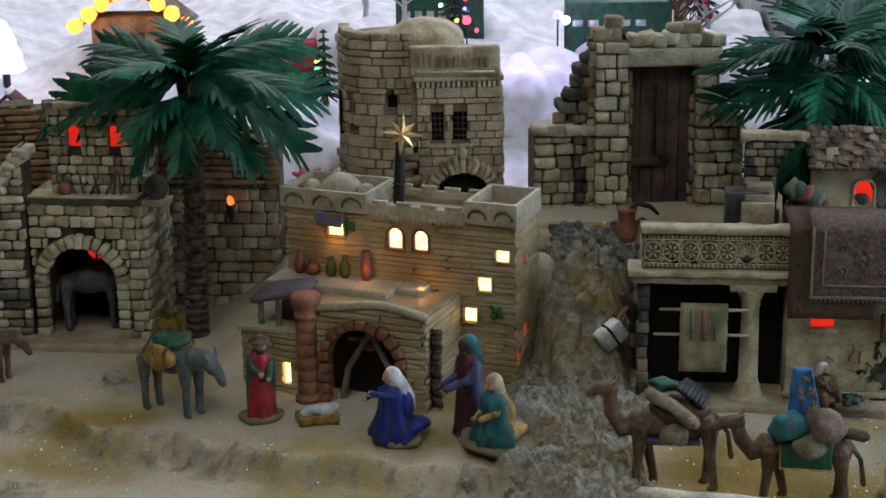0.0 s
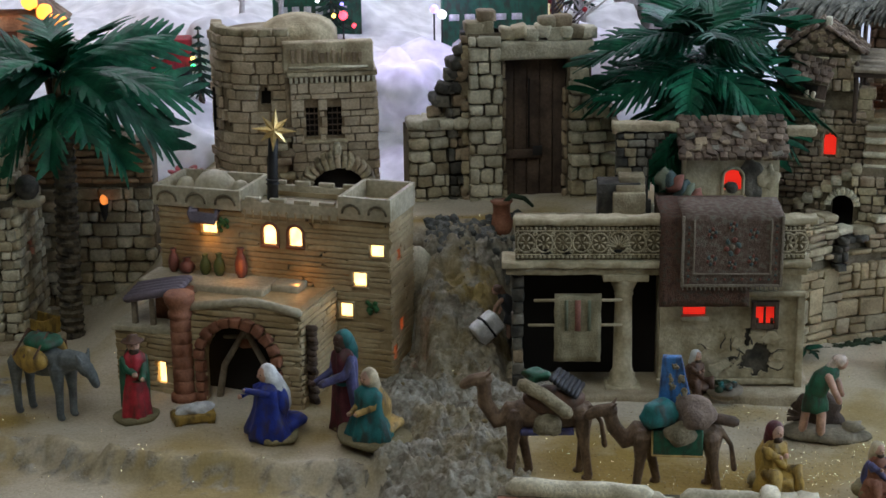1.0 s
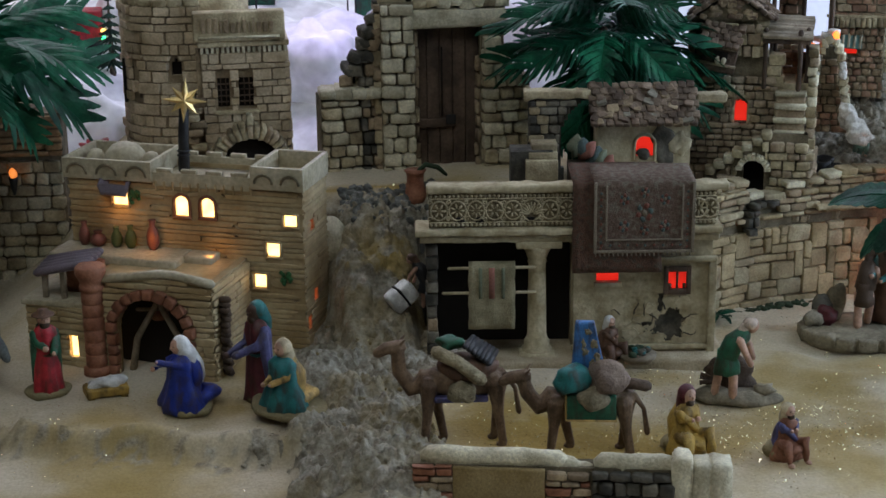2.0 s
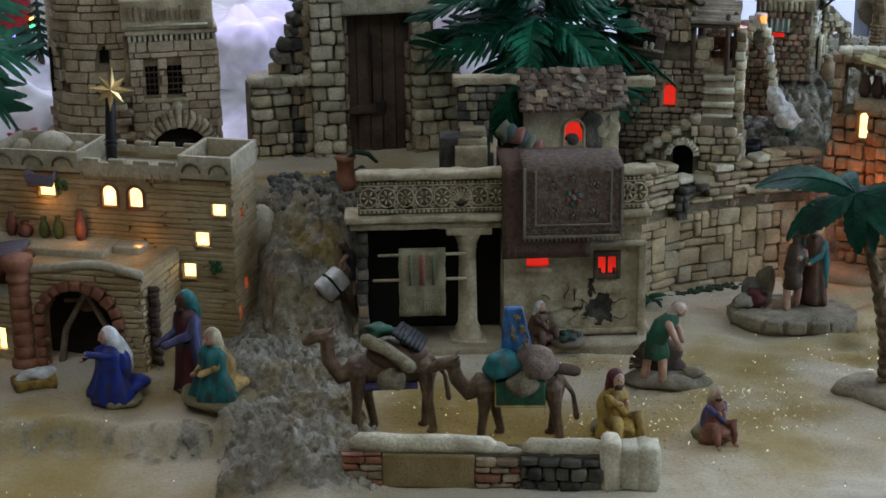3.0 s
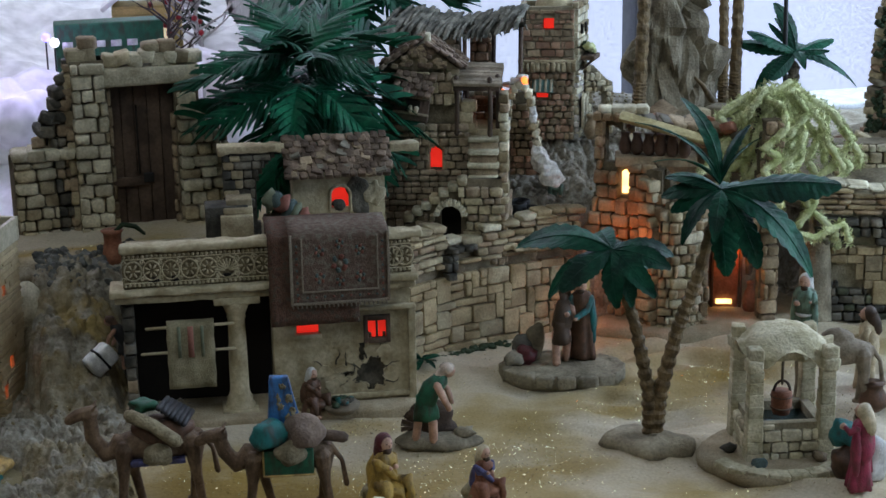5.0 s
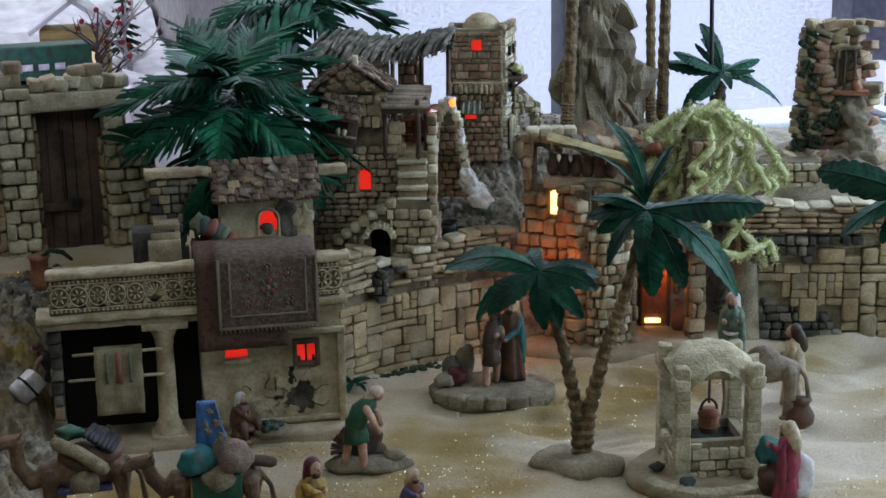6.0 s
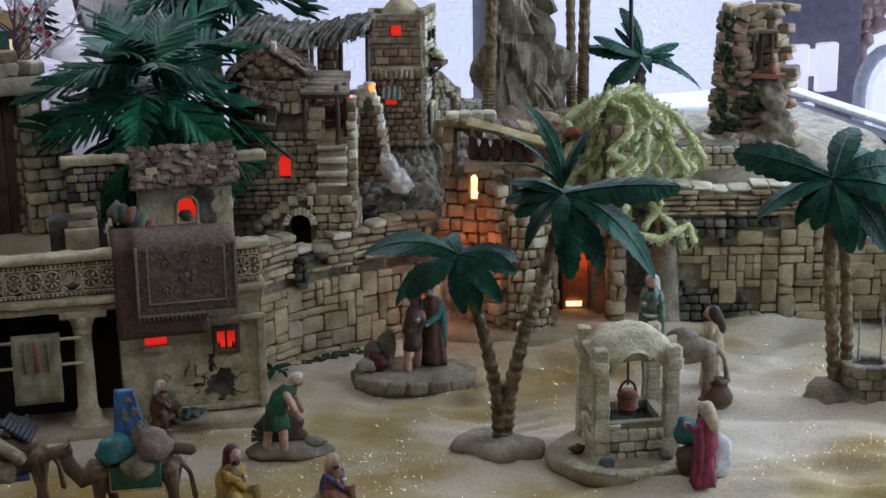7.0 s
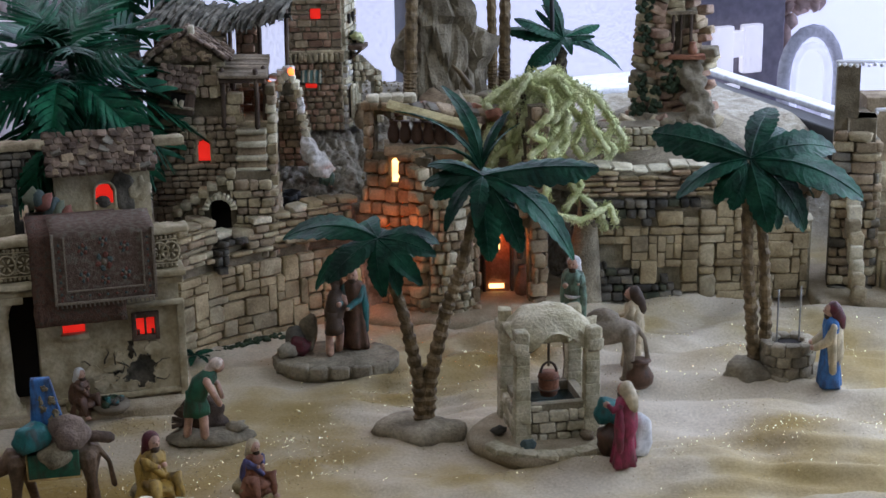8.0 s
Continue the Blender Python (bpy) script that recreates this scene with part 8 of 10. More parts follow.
def moss_tree():
    t = thing("mossy_tree", pose(0.83, 1.505, 0.05), "drooping tree of pale green chenille strands", "tree")
    ringed_trunk(t, [(-0.022, 0, 0), (-0.021, 0, 0.1), (-0.018, 0, 0.18)], 0.004, 0.003, TRUNK, 8)
    random.seed(21)

    def strand(pts):
        bm = bmesh.new()
        P = [Vector(p) for p in pts]
        line = []
        for k in range(len(P) - 1):
            for j in range(7):
                line.append(P[k].lerp(P[k + 1], j / 7))
        line.append(P[-1])
        tube(bm, line, [0.0036 + 0.0006 * math.sin(i * 1.3) for i in range(len(line))], 0, 7)
        # chenille tufts
        for p in line:
            for q in range(22):
                d = Vector((random.gauss(0, 1), random.gauss(0, 1), random.gauss(0, 1))).normalized()
                p = p + Vector((random.uniform(-1, 1), random.uniform(-1, 1), random.uniform(-1, 1))) * 0.0009
                a = p + d * 0.002
                s = d.cross(Vector((0.3, 0.8, 0.5))).normalized() * 0.0009
                v = [bm.verts.new(a + s), bm.verts.new(a - s), bm.verts.new(p + d * random.uniform(0.0050, 0.0082))]
                bm.faces.new(v)
        part("strand", bm, MOSS, t)

    for k in range(24):
        a = 6.28 * k / 24 + random.uniform(-0.2, 0.2)
        R = random.uniform(0.03, 0.075)
        x, y = math.cos(a) * R, math.sin(a) * R * 0.6
        top = 0.192 - 0.022 * random.random()
        pts = [(-0.015, 0, 0.172 + 0.01 * random.random()), (x * 0.5, y * 0.6, top), (x, y, top - 0.018)]
        q = Vector(pts[-1])
        for j in range(random.choice((3, 4, 5))):
            q = q + Vector((random.uniform(-0.024, 0.024), random.uniform(-0.006, 0.006), -random.uniform(0.010, 0.028)))
            pts.append(tuple(q))
        strand(pts)
    strand([(0.0, -0.02, 0.13), (0.02, -0.045, 0.075), (0.045, -0.05, 0.052), (0.05, -0.05, 0.035)])
    strand([(-0.02, -0.05, 0.06), (0.02, -0.055, 0.048), (0.055, -0.05, 0.058), (0.062, -0.05, 0.04)])


moss_tree()

# ---- figurines ----
SKIN = painted("painted_skin", (0.50, 0.30, 0.215), 0.5, 0.3)
DARKSKIN = painted("painted_dark_skin", (0.07, 0.035, 0.025), 0.5)
HAIR = painted("painted_hair", (0.06, 0.035, 0.02), 0.6)
WHITE = painted("painted_white", (0.66, 0.66, 0.65), 0.5, 0.12)
CREAM = painted("painted_cream", (0.55, 0.46, 0.30), 0.55, 0.35)
REDP = painted("painted_red", (0.36, 0.02, 0.03), 0.5)
BLUE = painted("painted_blue", (0.012, 0.03, 0.23), 0.42)
SKYBLUE = painted("painted_sky_blue", (0.05, 0.17, 0.42), 0.5)
TEAL = painted("painted_teal", (0.02, 0.15, 0.15), 0.5)
GREENP = painted("painted_green", (0.02, 0.11, 0.06), 0.5)
PALEGREEN = painted("painted_pale_green", (0.16, 0.26, 0.20), 0.5)
PURPLE = painted("painted_purple", (0.085, 0.085, 0.21), 0.5)
GOLDP = painted("painted_gold_cloth", (0.50, 0.33, 0.11), 0.5)
YELLOW = painted("painted_ochre", (0.36, 0.23, 0.05), 0.55)
BROWNP = painted("painted_brown", (0.12, 0.06, 0.035), 0.55)
MAROON = painted("painted_maroon", (0.10, 0.018, 0.025), 0.5)
ROSE = painted("painted_rose", (0.27, 0.03, 0.07), 0.5)
FUR = material("painted_fur", (0.095, 0.056, 0.032), (0.20, 0.13, 0.078), rough=0.6, scale=70, grain=500, bump=0.4, wash=0.6)
GREYFUR = material("painted_grey_fur", (0.075, 0.085, 0.085), (0.15, 0.165, 0.16), rough=0.6, scale=70, grain=500, bump=0.4)
TURF = plain("painted_base", (0.23, 0.19, 0.10), 0.8, bump=0.4)


def pleat(bm, top, n):
    """Folds down a robe, fading out upward."""
    for v in bm.verts:
        if v.co.z < top:
            a = math.atan2(v.co.y, v.co.x)
            f = 1 + 0.085 * math.sin(n * a + 2.2 * math.sin(2 * a + v.co.z * 60)) * (1 - v.co.z / top) ** 0.6
            v.co.x *= f
            v.co.y *= f


def figurine(name, x, y, h, yaw, label, robe, mantle, cloth, skin=SKIN, kind="stand", base=None, arms=None, z=None, hat=False, tilt=0, veil=False):
    """One painted resin figure in one mesh; it faces the viewer at yaw 0."""
    bm = bmesh.new()
    R, M, C, S, B = 0, 1, 2, 3, 4
    if kind == "stand":
        lathe(bm, [(0.175 * h, 0), (0.165 * h, 0.08 * h), (0.125 * h, 0.38 * h), (0.105 * h, 0.55 * h), (0.128 * h, 0.70 * h), (0.115 * h, 0.78 * h), (0.05 * h, 0.84 * h)], (0, 0, 0), R, 30, 0.09, 1, 0.78)
        pleat(bm, h * 0.5, 9)
        sh, hd = 0.74 * h, 0.90 * h
        tube(bm, [(0.112 * h * math.cos(a), 0.09 * h * math.sin(a), (0.50 + 0.02 * math.sin(a)) * h) for a in [6.2832 * k / 14 for k in range(15)]], 0.013 * h, C, 6)
        blob(bm, (0, 0.05 * h, 0.52 * h), (0.14 * h, 0.085 * h, 0.30 * h), M, 0.12, 3)
        tube(bm, [(-0.11 * h, -0.01 * h, 0.74 * h), (-0.125 * h, 0.0, 0.5 * h), (-0.14 * h, 0.02 * h, 0.16 * h)], [0.042 * h, 0.05 * h, 0.042 * h], M, 8)
        tube(bm, [(0.11 * h, -0.01 * h, 0.74 * h), (0.125 * h, 0.0, 0.5 * h), (0.135 * h, 0.02 * h, 0.2 * h)], [0.042 * h, 0.05 * h, 0.042 * h], M, 8)
    elif kind in ("kneel", "sit"):
        lathe(bm, [(0.34 * h, 0), (0.35 * h, 0.08 * h), (0.28 * h, 0.25 * h), (0.22 * h, 0.4 * h), (0.20 * h, 0.55 * h), (0.21 * h, 0.66 * h), (0.09 * h, 0.76 * h)], (0, 0, 0), R, 30, 0.09, 1, 0.85)
        pleat(bm, h * 0.45, 11)
        sh, hd = 0.64 * h, 0.86 * h
        if kind == "kneel":
            blob(bm, (0, 0.22 * h, 0.13 * h), (0.24 * h, 0.30 * h, 0.14 * h), M, 0.15, 3)
            blob(bm, (0, 0.12 * h, 0.40 * h), (0.22 * h, 0.15 * h, 0.36 * h), M, 0.12, 3)
        else:
            for v in bm.verts:
                v.co.x *= 0.80
                v.co.y *= 0.72
            for s in (-1, 1):
                tube(bm, [(s * 0.11 * h, 0.02 * h, 0.26 * h), (s * 0.19 * h, -0.27 * h, 0.36 * h), (s * 0.18 * h, -0.31 * h, 0.18 * h), (s * 0.17 * h, -0.33 * h, 0.04 * h)], [0.12 * h, 0.095 * h, 0.07 * h, 0.045 * h], R, 10)
                blob(bm, (s * 0.17 * h, -0.38 * h, 0.025 * h), (0.045 * h, 0.075 * h, 0.03 * h), S, 0.05, 2)
            blob(bm, (0, -0.16 * h, 0.22 * h), (0.20 * h, 0.16 * h, 0.12 * h), R, 0.2, 3)
            blob(bm, (0, 0.10 * h, 0.40 * h), (0.22 * h, 0.14 * h, 0.32 * h), M, 0.12, 3)
            tube(bm, [(-0.17 * h, -0.06 * h, 0.64 * h), (-0.02 * h, -0.15 * h, 0.48 * h), (0.14 * h, -0.10 * h, 0.30 * h)], [0.05 * h, 0.055 * h, 0.05 * h], M, 8)
            blob(bm, (0.02 * h, 0.10 * h, 0.10 * h), (0.30 * h, 0.26 * h, 0.14 * h), B, 0.3, 3)
    else:  # bent over
        for s, f in ((-1, 0.10), (1, -0.10)):
            tube(bm, [(f * h - 0.02 * h, s * 0.05 * h, 0.02 * h), (f * h * 0.8, s * 0.06 * h, 0.25 * h), (0, s * 0.05 * h, 0.42 * h)], [0.05 * h, 0.055 * h, 0.08 * h], S, 8)
        lathe(bm, [(0.17 * h, 0.30 * h), (0.16 * h, 0.40 * h), (0.13 * h, 0.52 * h), (0.12 * h, 0.6 * h)], (0, 0, 0), R, 12, 0.06, 1, 0.85)
        tube(bm, [(0, 0, 0.52 * h), (0.08 * h, 0, 0.68 * h), (0.19 * h, 0, 0.80 * h)], [0.13 * h, 0.14 * h, 0.10 * h], R, 10)
        tube(bm, [(0.13 * h, -0.11 * h, 0.76 * h), (0.20 * h, -0.13 * h, 0.58 * h), (0.27 * h, -0.10 * h, 0.44 * h)], [0.05 * h, 0.042 * h, 0.03 * h], S, 7)
        tube(bm, [(0.16 * h, 0.10 * h, 0.76 * h), (0.28 * h, 0.10 * h, 0.62 * h), (0.33 * h, 0.06 * h, 0.46 * h)], [0.05 * h, 0.042 * h, 0.03 * h], S, 7)
        blob(bm, (0.29 * h, 0, 0.90 * h), (0.085 * h, 0.075 * h, 0.09 * h), S, 0.05, 2)
        blob(bm, (0.265 * h, 0, 0.93 * h), (0.10 * h, 0.092 * h, 0.085 * h), C, 0.08, 2)
        tube(bm, [(0.22 * h, 0, 0.9 * h), (0.14 * h, 0, 0.82 * h)], [0.07 * h, 0.05 * h], C, 8)
        sh = None
    if sh:
        r = 0.078 * h if kind == "stand" else 0.105 * h
        blob(bm, (0, -0.02 * h, hd), (r * 0.92, r, r * 1.12), S, 0.03, 3)
        blob(bm, (0, -0.02 * h - r, hd - 0.1 * r), (r * 0.16, r * 0.22, r * 0.26), S, 0, 1)
        for s in (-1, 1):
            blob(bm, (s * r * 0.36, -0.02 * h - r * 0.86, hd + 0.16 * r), (r * 0.15, r * 0.12, r * 0.1), 5, 0, 1)
        if not veil and not hat and kind != "kneel":
            blob(bm, (0, -0.025 * h - r * 0.45, hd - r * 0.85), (r * 0.62, r * 0.5, r * 0.55), 5, 0.15, 2)
        if hat:
            lathe(bm, [(r * 1.7, 0), (r * 1.6, r * 0.15), (r * 0.95, r * 0.3), (r * 0.8, r * 0.8), (r * 0.3, r)], (0, 0, hd + r * 0.5), C, 12)
            blob(bm, (0, 0.03 * h, hd), (r, r * 0.7, r * 1.2), 5, 0.05, 2)
            blob(bm, (0, -0.055 * h, hd - r * 0.75), (r * 0.75, r * 0.55, r * 0.7), 5, 0.1, 2)
        else:
            blob(bm, (0, 0.014 * h, hd + 0.012 * h), (r * 1.16, r * 1.10, r * 1.22), C, 0.03, 3)
            tube(bm, [(0, 0.03 * h, hd), (0, 0.075 * h, hd - 1.4 * r), (0, 0.10 * h, hd - 2.6 * r)], [r * 1.05, r * 1.1, r * 0.8], C, 9)
            if veil:
                tube(bm, [(0, 0.0, hd + 0.02 * h), (0, 0.08 * h, hd - 1.2 * r), (0, 0.17 * h, hd - 3.0 * r), (0, 0.22 * h, hd - 4.4 * r)], [r * 1.12, r * 1.3, r * 1.4, r * 1.2], C, 14)
        w = 0.12 * h if kind == "stand" else 0.18 * h
        ends = arms or [(-0.05, -0.17, 0.56), (0.05, -0.17, 0.56)]
        for s, hp in zip((-1, 1), ends):
            el = ((s * w * 1.25 + hp[0] * h) / 2, -0.06 * h, (sh + hp[2] * h) / 2 - 0.05 * h)
            tube(bm, [(s * w * 0.95, 0, sh), el, (hp[0] * h, hp[1] * h, hp[2] * h)], [0.046 * h, 0.05 * h, 0.033 * h], M, 8)
            blob(bm, (hp[0] * h, hp[1] * h - 0.02 * h, hp[2] * h), 0.034 * h, S, 0.05, 1)
    if base:
        lathe(bm, [(base, -0.001), (base * 1.03, 0.002), (base * 0.97, 0.004)], (0, 0.004, 0), B, 20, 0.04, 1.05, 0.8)
    bm.normal_update()
    for v in bm.verts:
        if v.co.z < 0.78 * h:
            q = v.co / h
            v.co += v.normal * h * (0.026 * noise.noise(Vector((q.x * 9, q.y * 9, q.z * 2.6 + x * 50))) + 0.012 * noise.noise(Vector((q.x * 22, q.y * 22, q.z * 7))))
    ob = part(name, bm, [robe, mantle, cloth, skin, TURF, HAIR])
    ob.matrix_world = pose(x, y, (floor_z(x, y) if z is None else z) + (0.001 if not base else 0.0015), 0, tilt, yaw)
    return tagged(ob, label, "figurine")


def animal(name, m, label, fur, body, packs=None):
    t = thing(name, m, label, "figurine")
    bm = bmesh.new()
    body(bm)
    melt(part("body", bm, fur, t))
    if packs:
        packs(t)
    return t


def pack(t, name, mat, *forms, label=""):
    """One load on an animal: blobs (centre, radii, roughness), tubes (points, radius) or a box of six numbers."""
    bm = bmesh.new()
    for f in forms:
        if len(f) == 6:
            box(bm, *f, 0, 0.0012)
        elif len(f) == 2:
            tube(bm, f[0], f[1], 0, 7)
        else:
            blob(bm, f[0], f[1], 0, f[2], 3)
    return part(name, bm, mat, t, label)


figurine("man_figurine", -0.159, 1.373, 0.076, 18, "bearded figurine in red robe, green shawl and brown hat", REDP, GREENP, BROWNP, hat=True, base=0.019, arms=[(-0.03, -0.17, 0.60), (0.05, -0.17, 0.54)])
figurine("woman_figurine", -0.044, 1.324, 0.064, -62, "kneeling figurine in deep blue robe and white veil", BLUE, BLUE, WHITE, kind="kneel", veil=True, base=0.024, arms=[(-0.18, -0.30, 0.55), (0.05, -0.34, 0.72)])
figurine("king_figurine", 0.040, 1.296, 0.062, -50, "kneeling figurine in teal robe with golden cloak and cream hood", TEAL, GOLDP, CREAM, kind="kneel", arms=[(-0.05, -0.3, 0.42), (0.08, -0.3, 0.45)], base=0.034)
figurine("wise_man_figurine", 0.020, 1.336, 0.088, -55, "standing dark figurine in blue cloak and teal turban", MAROON, PURPLE, TEAL, DARKSKIN, arms=[(-0.06, -0.30, 0.52), (0.05, -0.30, 0.54)], base=0.018)


def crib_parts():
    t = thing("crib", pose(-0.110, 1.362, 0.0, 0, 0, 14), "small wooden manger heaped with white cloth", "crib")
    bm = bmesh.new()
    box(bm, -0.018, 0.018, -0.009, 0.012, 0.003, 0.011, 0, 0.0015, 0.0006)
    part("trough", bm, YELLOW, t)
    for x in (-0.014, 0.014):
        part("foot", boxed(x - 0.003, x + 0.003, -0.008, 0.010, 0, 0.004, 0.0006), YELLOW, t)
    bm = bmesh.new()
    blob(bm, (0.0, 0.001, 0.0125), (0.0155, 0.0085, 0.0055), 0, 0.35, 4)
    part("swaddling_cloth", bm, WHITE, t, "bundled white cloth")


crib_parts()


def donkey(bm):
    # faces left at yaw 0
    blob(bm, (0.0, 0, 0.047), (0.028, 0.011, 0.013), 0, 0.05, 3)
    for x, y in ((-0.020, -0.006), (-0.017, 0.007), (0.021, -0.006), (0.024, 0.007)):
        tube(bm, [(x, y, 0.046), (x * 1.05, y, 0.024), (x * 1.02, y, 0.004)], [0.0068, 0.0036, 0.0032], 0, 8)
        blob(bm, (x * 1.02 - 0.001, y, 0.0025), (0.0042, 0.0036, 0.0026), 1, 0, 1)
    tube(bm, [(-0.022, 0, 0.050), (-0.035, 0, 0.052), (-0.043, 0, 0.044)], [0.0098, 0.0075, 0.006], 0, 9)
    tube(bm, [(-0.041, 0, 0.047), (-0.0465, 0, 0.041), (-0.050, 0, 0.034)], [0.0060, 0.0046, 0.0036], 0, 8)
    for s in (-1, 1):
        tube(bm, [(-0.040, s * 0.004, 0.050), (-0.038, s * 0.008, 0.060)], [0.0024, 0.0012], 0, 6)
    tube(bm, [(0.027, 0, 0.052), (0.033, 0, 0.042), (0.034, 0, 0.028)], [0.0022, 0.0018, 0.0028], 0, 6)


def donkey_packs(t):
    pack(t, "pannier", YELLOW, ((0.004, -0.013, 0.052), (0.016, 0.008, 0.011), 0.1))
    pack(t, "pannier", YELLOW, ((0.004, 0.013, 0.052), (0.016, 0.008, 0.011), 0.1))
    pack(t, "blanket_roll", GREENP, ((0.0, 0, 0.064), (0.017, 0.012, 0.007), 0.2), label="green blanket roll")
    for x in (-0.006, 0.004, 0.014):
        pack(t, "strap", BROWNP, ([(x, -0.0215, 0.046), (x, -0.020, 0.058), (x, 0, 0.072), (x, 0.02, 0.056)], 0.0009))


animal("donkey_figurine", pose(-0.238, 1.395, 0.0, 0, 0, 150) @ Matrix.Diagonal((1.08, 1.08, 1.08, 1)), "grey donkey figurine loaded with yellow and green packs", GREYFUR, donkey, donkey_packs)
animal("donkey_figurine", pose(-0.425, 1.481, 0.0, 0, 0, 170) @ Matrix.Diagonal((0.85, 0.85, 0.85, 1)), "small brown donkey figurine on the sand", FUR, donkey)
animal("donkey_figurine", pose(-0.350, 1.612, 0.006, 0, 0, 188) @ Matrix.Diagonal((1.05, 1.05, 1.05, 1)), "grey donkey figurine standing in the stable arch", GREYFUR, donkey)


def camel_body(bm, head, neck, leg=0.05, top=0.055):
    blob(bm, (0.0, 0, top), (0.036, 0.0125, 0.0135), 0, 0.05, 3)
    blob(bm, (0.004, 0, top + 0.011), (0.016, 0.008, 0.011), 0, 0.05, 2)
    for x, y, f in ((-0.026, -0.007, -0.004), (-0.022, 0.008, 0.008), (0.026, -0.007, 0.006), (0.030, 0.008, -0.004)):
        tube(bm, [(x, y, top), (x + f * 0.4, y, top * 0.52), (x + f, y, 0.004)], [0.0078, 0.0042, 0.0034], 0, 8)
        blob(bm, (x + f - 0.0015, y, 0.0025), (0.0052, 0.0042, 0.0026), 0, 0, 1)
    tube(bm, [(-0.028, 0, top + 0.001)] + neck + [head], [0.010, 0.0078, 0.0062, 0.0055][: len(neck) + 2], 0, 9)
    hx, hy, hz = head
    tube(bm, [(hx + 0.002, hy, hz + 0.002), (hx - 0.009, hy, hz + 0.001), (hx - 0.016, hy, hz - 0.003)], [0.0062, 0.0052, 0.0042], 0, 8)
    for s in (-1, 1):
        tube(bm, [(hx + 0.003, hy + s * 0.004, hz + 0.006), (hx + 0.006, hy + s * 0.006, hz + 0.010)], [0.0018, 0.0009], 0, 5)
    tube(bm, [(0.034, 0, top + 0.004), (0.042, 0, top - 0.008), (0.045, 0, top - 0.028)], [0.0028, 0.002, 0.0026], 0, 6)


def camel_a(bm):
    camel_body(bm, (-0.050, 0, 0.082), [(-0.040, 0, 0.050), (-0.049, 0, 0.064)])


def camel_a_packs(t):
    pack(t, "saddle_rug", BROWNP, ((0.004, 0, 0.066), (0.026, 0.0155, 0.012), 0.15), label="dark woven saddle rug")
    pack(t, "rolled_rug", CREAMWOOL, ([(-0.020, -0.010, 0.083), (-0.004, -0.015, 0.076), (0.014, -0.018, 0.062)], 0.0055), label="rolled cream rug")
    pack(t, "sack", CREAMWOOL, ((-0.001, -0.014, 0.050), (0.011, 0.005, 0.010), 0.15))
    pack(t, "blanket", GREENP, ((-0.008, 0.0, 0.087), (0.014, 0.009, 0.005), 0.3), label="green folded blanket")
    for k in range(7):
        pack(t, "stick", IRON, ([(0.002 + 0.003 * k, -0.014, 0.088 - 0.0024 * k), (0.010 + 0.003 * k, 0.012, 0.086 - 0.002 * k)], 0.0024))
    pack(t, "girth", PURPLE, (-0.022, 0.020, -0.0135, 0.0135, 0.041, 0.0455), label="blue girth band")


def camel_b(bm):
    camel_body(bm, (-0.052, 0, 0.062), [(-0.040, 0, 0.040), (-0.048, 0, 0.050)], top=0.046)


def camel_b_packs(t):
    pack(t, "saddle_cloth", GREENP, (-0.018, 0.020, -0.0145, 0.0145, 0.034, 0.054), label="dark green saddle cloth")
    pack(t, "cloth_border", GOLDP, (-0.019, 0.021, -0.0152, 0.0152, 0.0325, 0.0342), (-0.0192, -0.0178, -0.0152, 0.0152, 0.0345, 0.054), label="gold border")
    pack(t, "sack", TEAL, ((-0.014, -0.006, 0.064), (0.016, 0.012, 0.011), 0.2), label="teal sack")
    pack(t, "sack", BROWNWOOL, ((0.013, -0.006, 0.066), (0.017, 0.014, 0.013), 0.2), label="brown sack")
    pack(t, "sack", CREAMWOOL, ((0.002, -0.015, 0.052), (0.013, 0.007, 0.0095), 0.15))
    pack(t, "log", WOOD, ([(0.022, 0, 0.060), (0.034, -0.001, 0.0595), (0.044, -0.002, 0.058)], 0.0046))
    bm = boxed(-0.015, 0.013, 0.002, 0.009, 0.060, 0.108, 0.0025, 0.0007)
    for v in bm.verts:
        q = (v.co.z - 0.06) / 0.048
        v.co.x = v.co.x * (1 - 0.5 * q) - 0.002 * q + 0.002 * math.sin(q * 5)
    d = part("drape", bm, SKYBLUE, t, "tall blue patterned drape")
    for x, z in ((-0.002, 0.100), (0.003, 0.090), (-0.004, 0.084), (0.006, 0.080), (0.002, 0.074), (-0.005, 0.092)):
        pack(d, "motif", CREAMWOOL, ((x, 0.0018, z), (0.0022, 0.0007, 0.003), 0.6))


CREAMWOOL = material("cream_wool", (0.17, 0.14, 0.085), (0.30, 0.255, 0.165), rough=0.9, scale=120, grain=500, bump=0.6)
BROWNWOOL = material("brown_wool", (0.12, 0.085, 0.065), (0.21, 0.155, 0.12), rough=0.9, scale=120, grain=500, bump=0.6)
animal("camel_figurine", pose(0.178, 1.224, 0.0, 0, 0, -4), "brown camel figurine loaded with rugs and a dark bundle", FUR, camel_a, camel_a_packs)
animal("camel_figurine", pose(0.274, 1.194, 0.0, 0, 0, -10), "brown camel figurine with sacks and a blue patterned drape", FUR, camel_b, camel_b_packs)


def camel_c(bm):
    camel_body(bm, (-0.064, 0, 0.036), [(-0.046, 0, 0.056)], top=0.052)


animal("camel_figurine", pose(0.774, 1.262, 0.0, 0, 0, -22), "tan camel figurine bending its neck by the well", material("painted_tan_fur", (0.16, 0.125, 0.085), (0.27, 0.22, 0.16), rough=0.65, scale=70), camel_c)

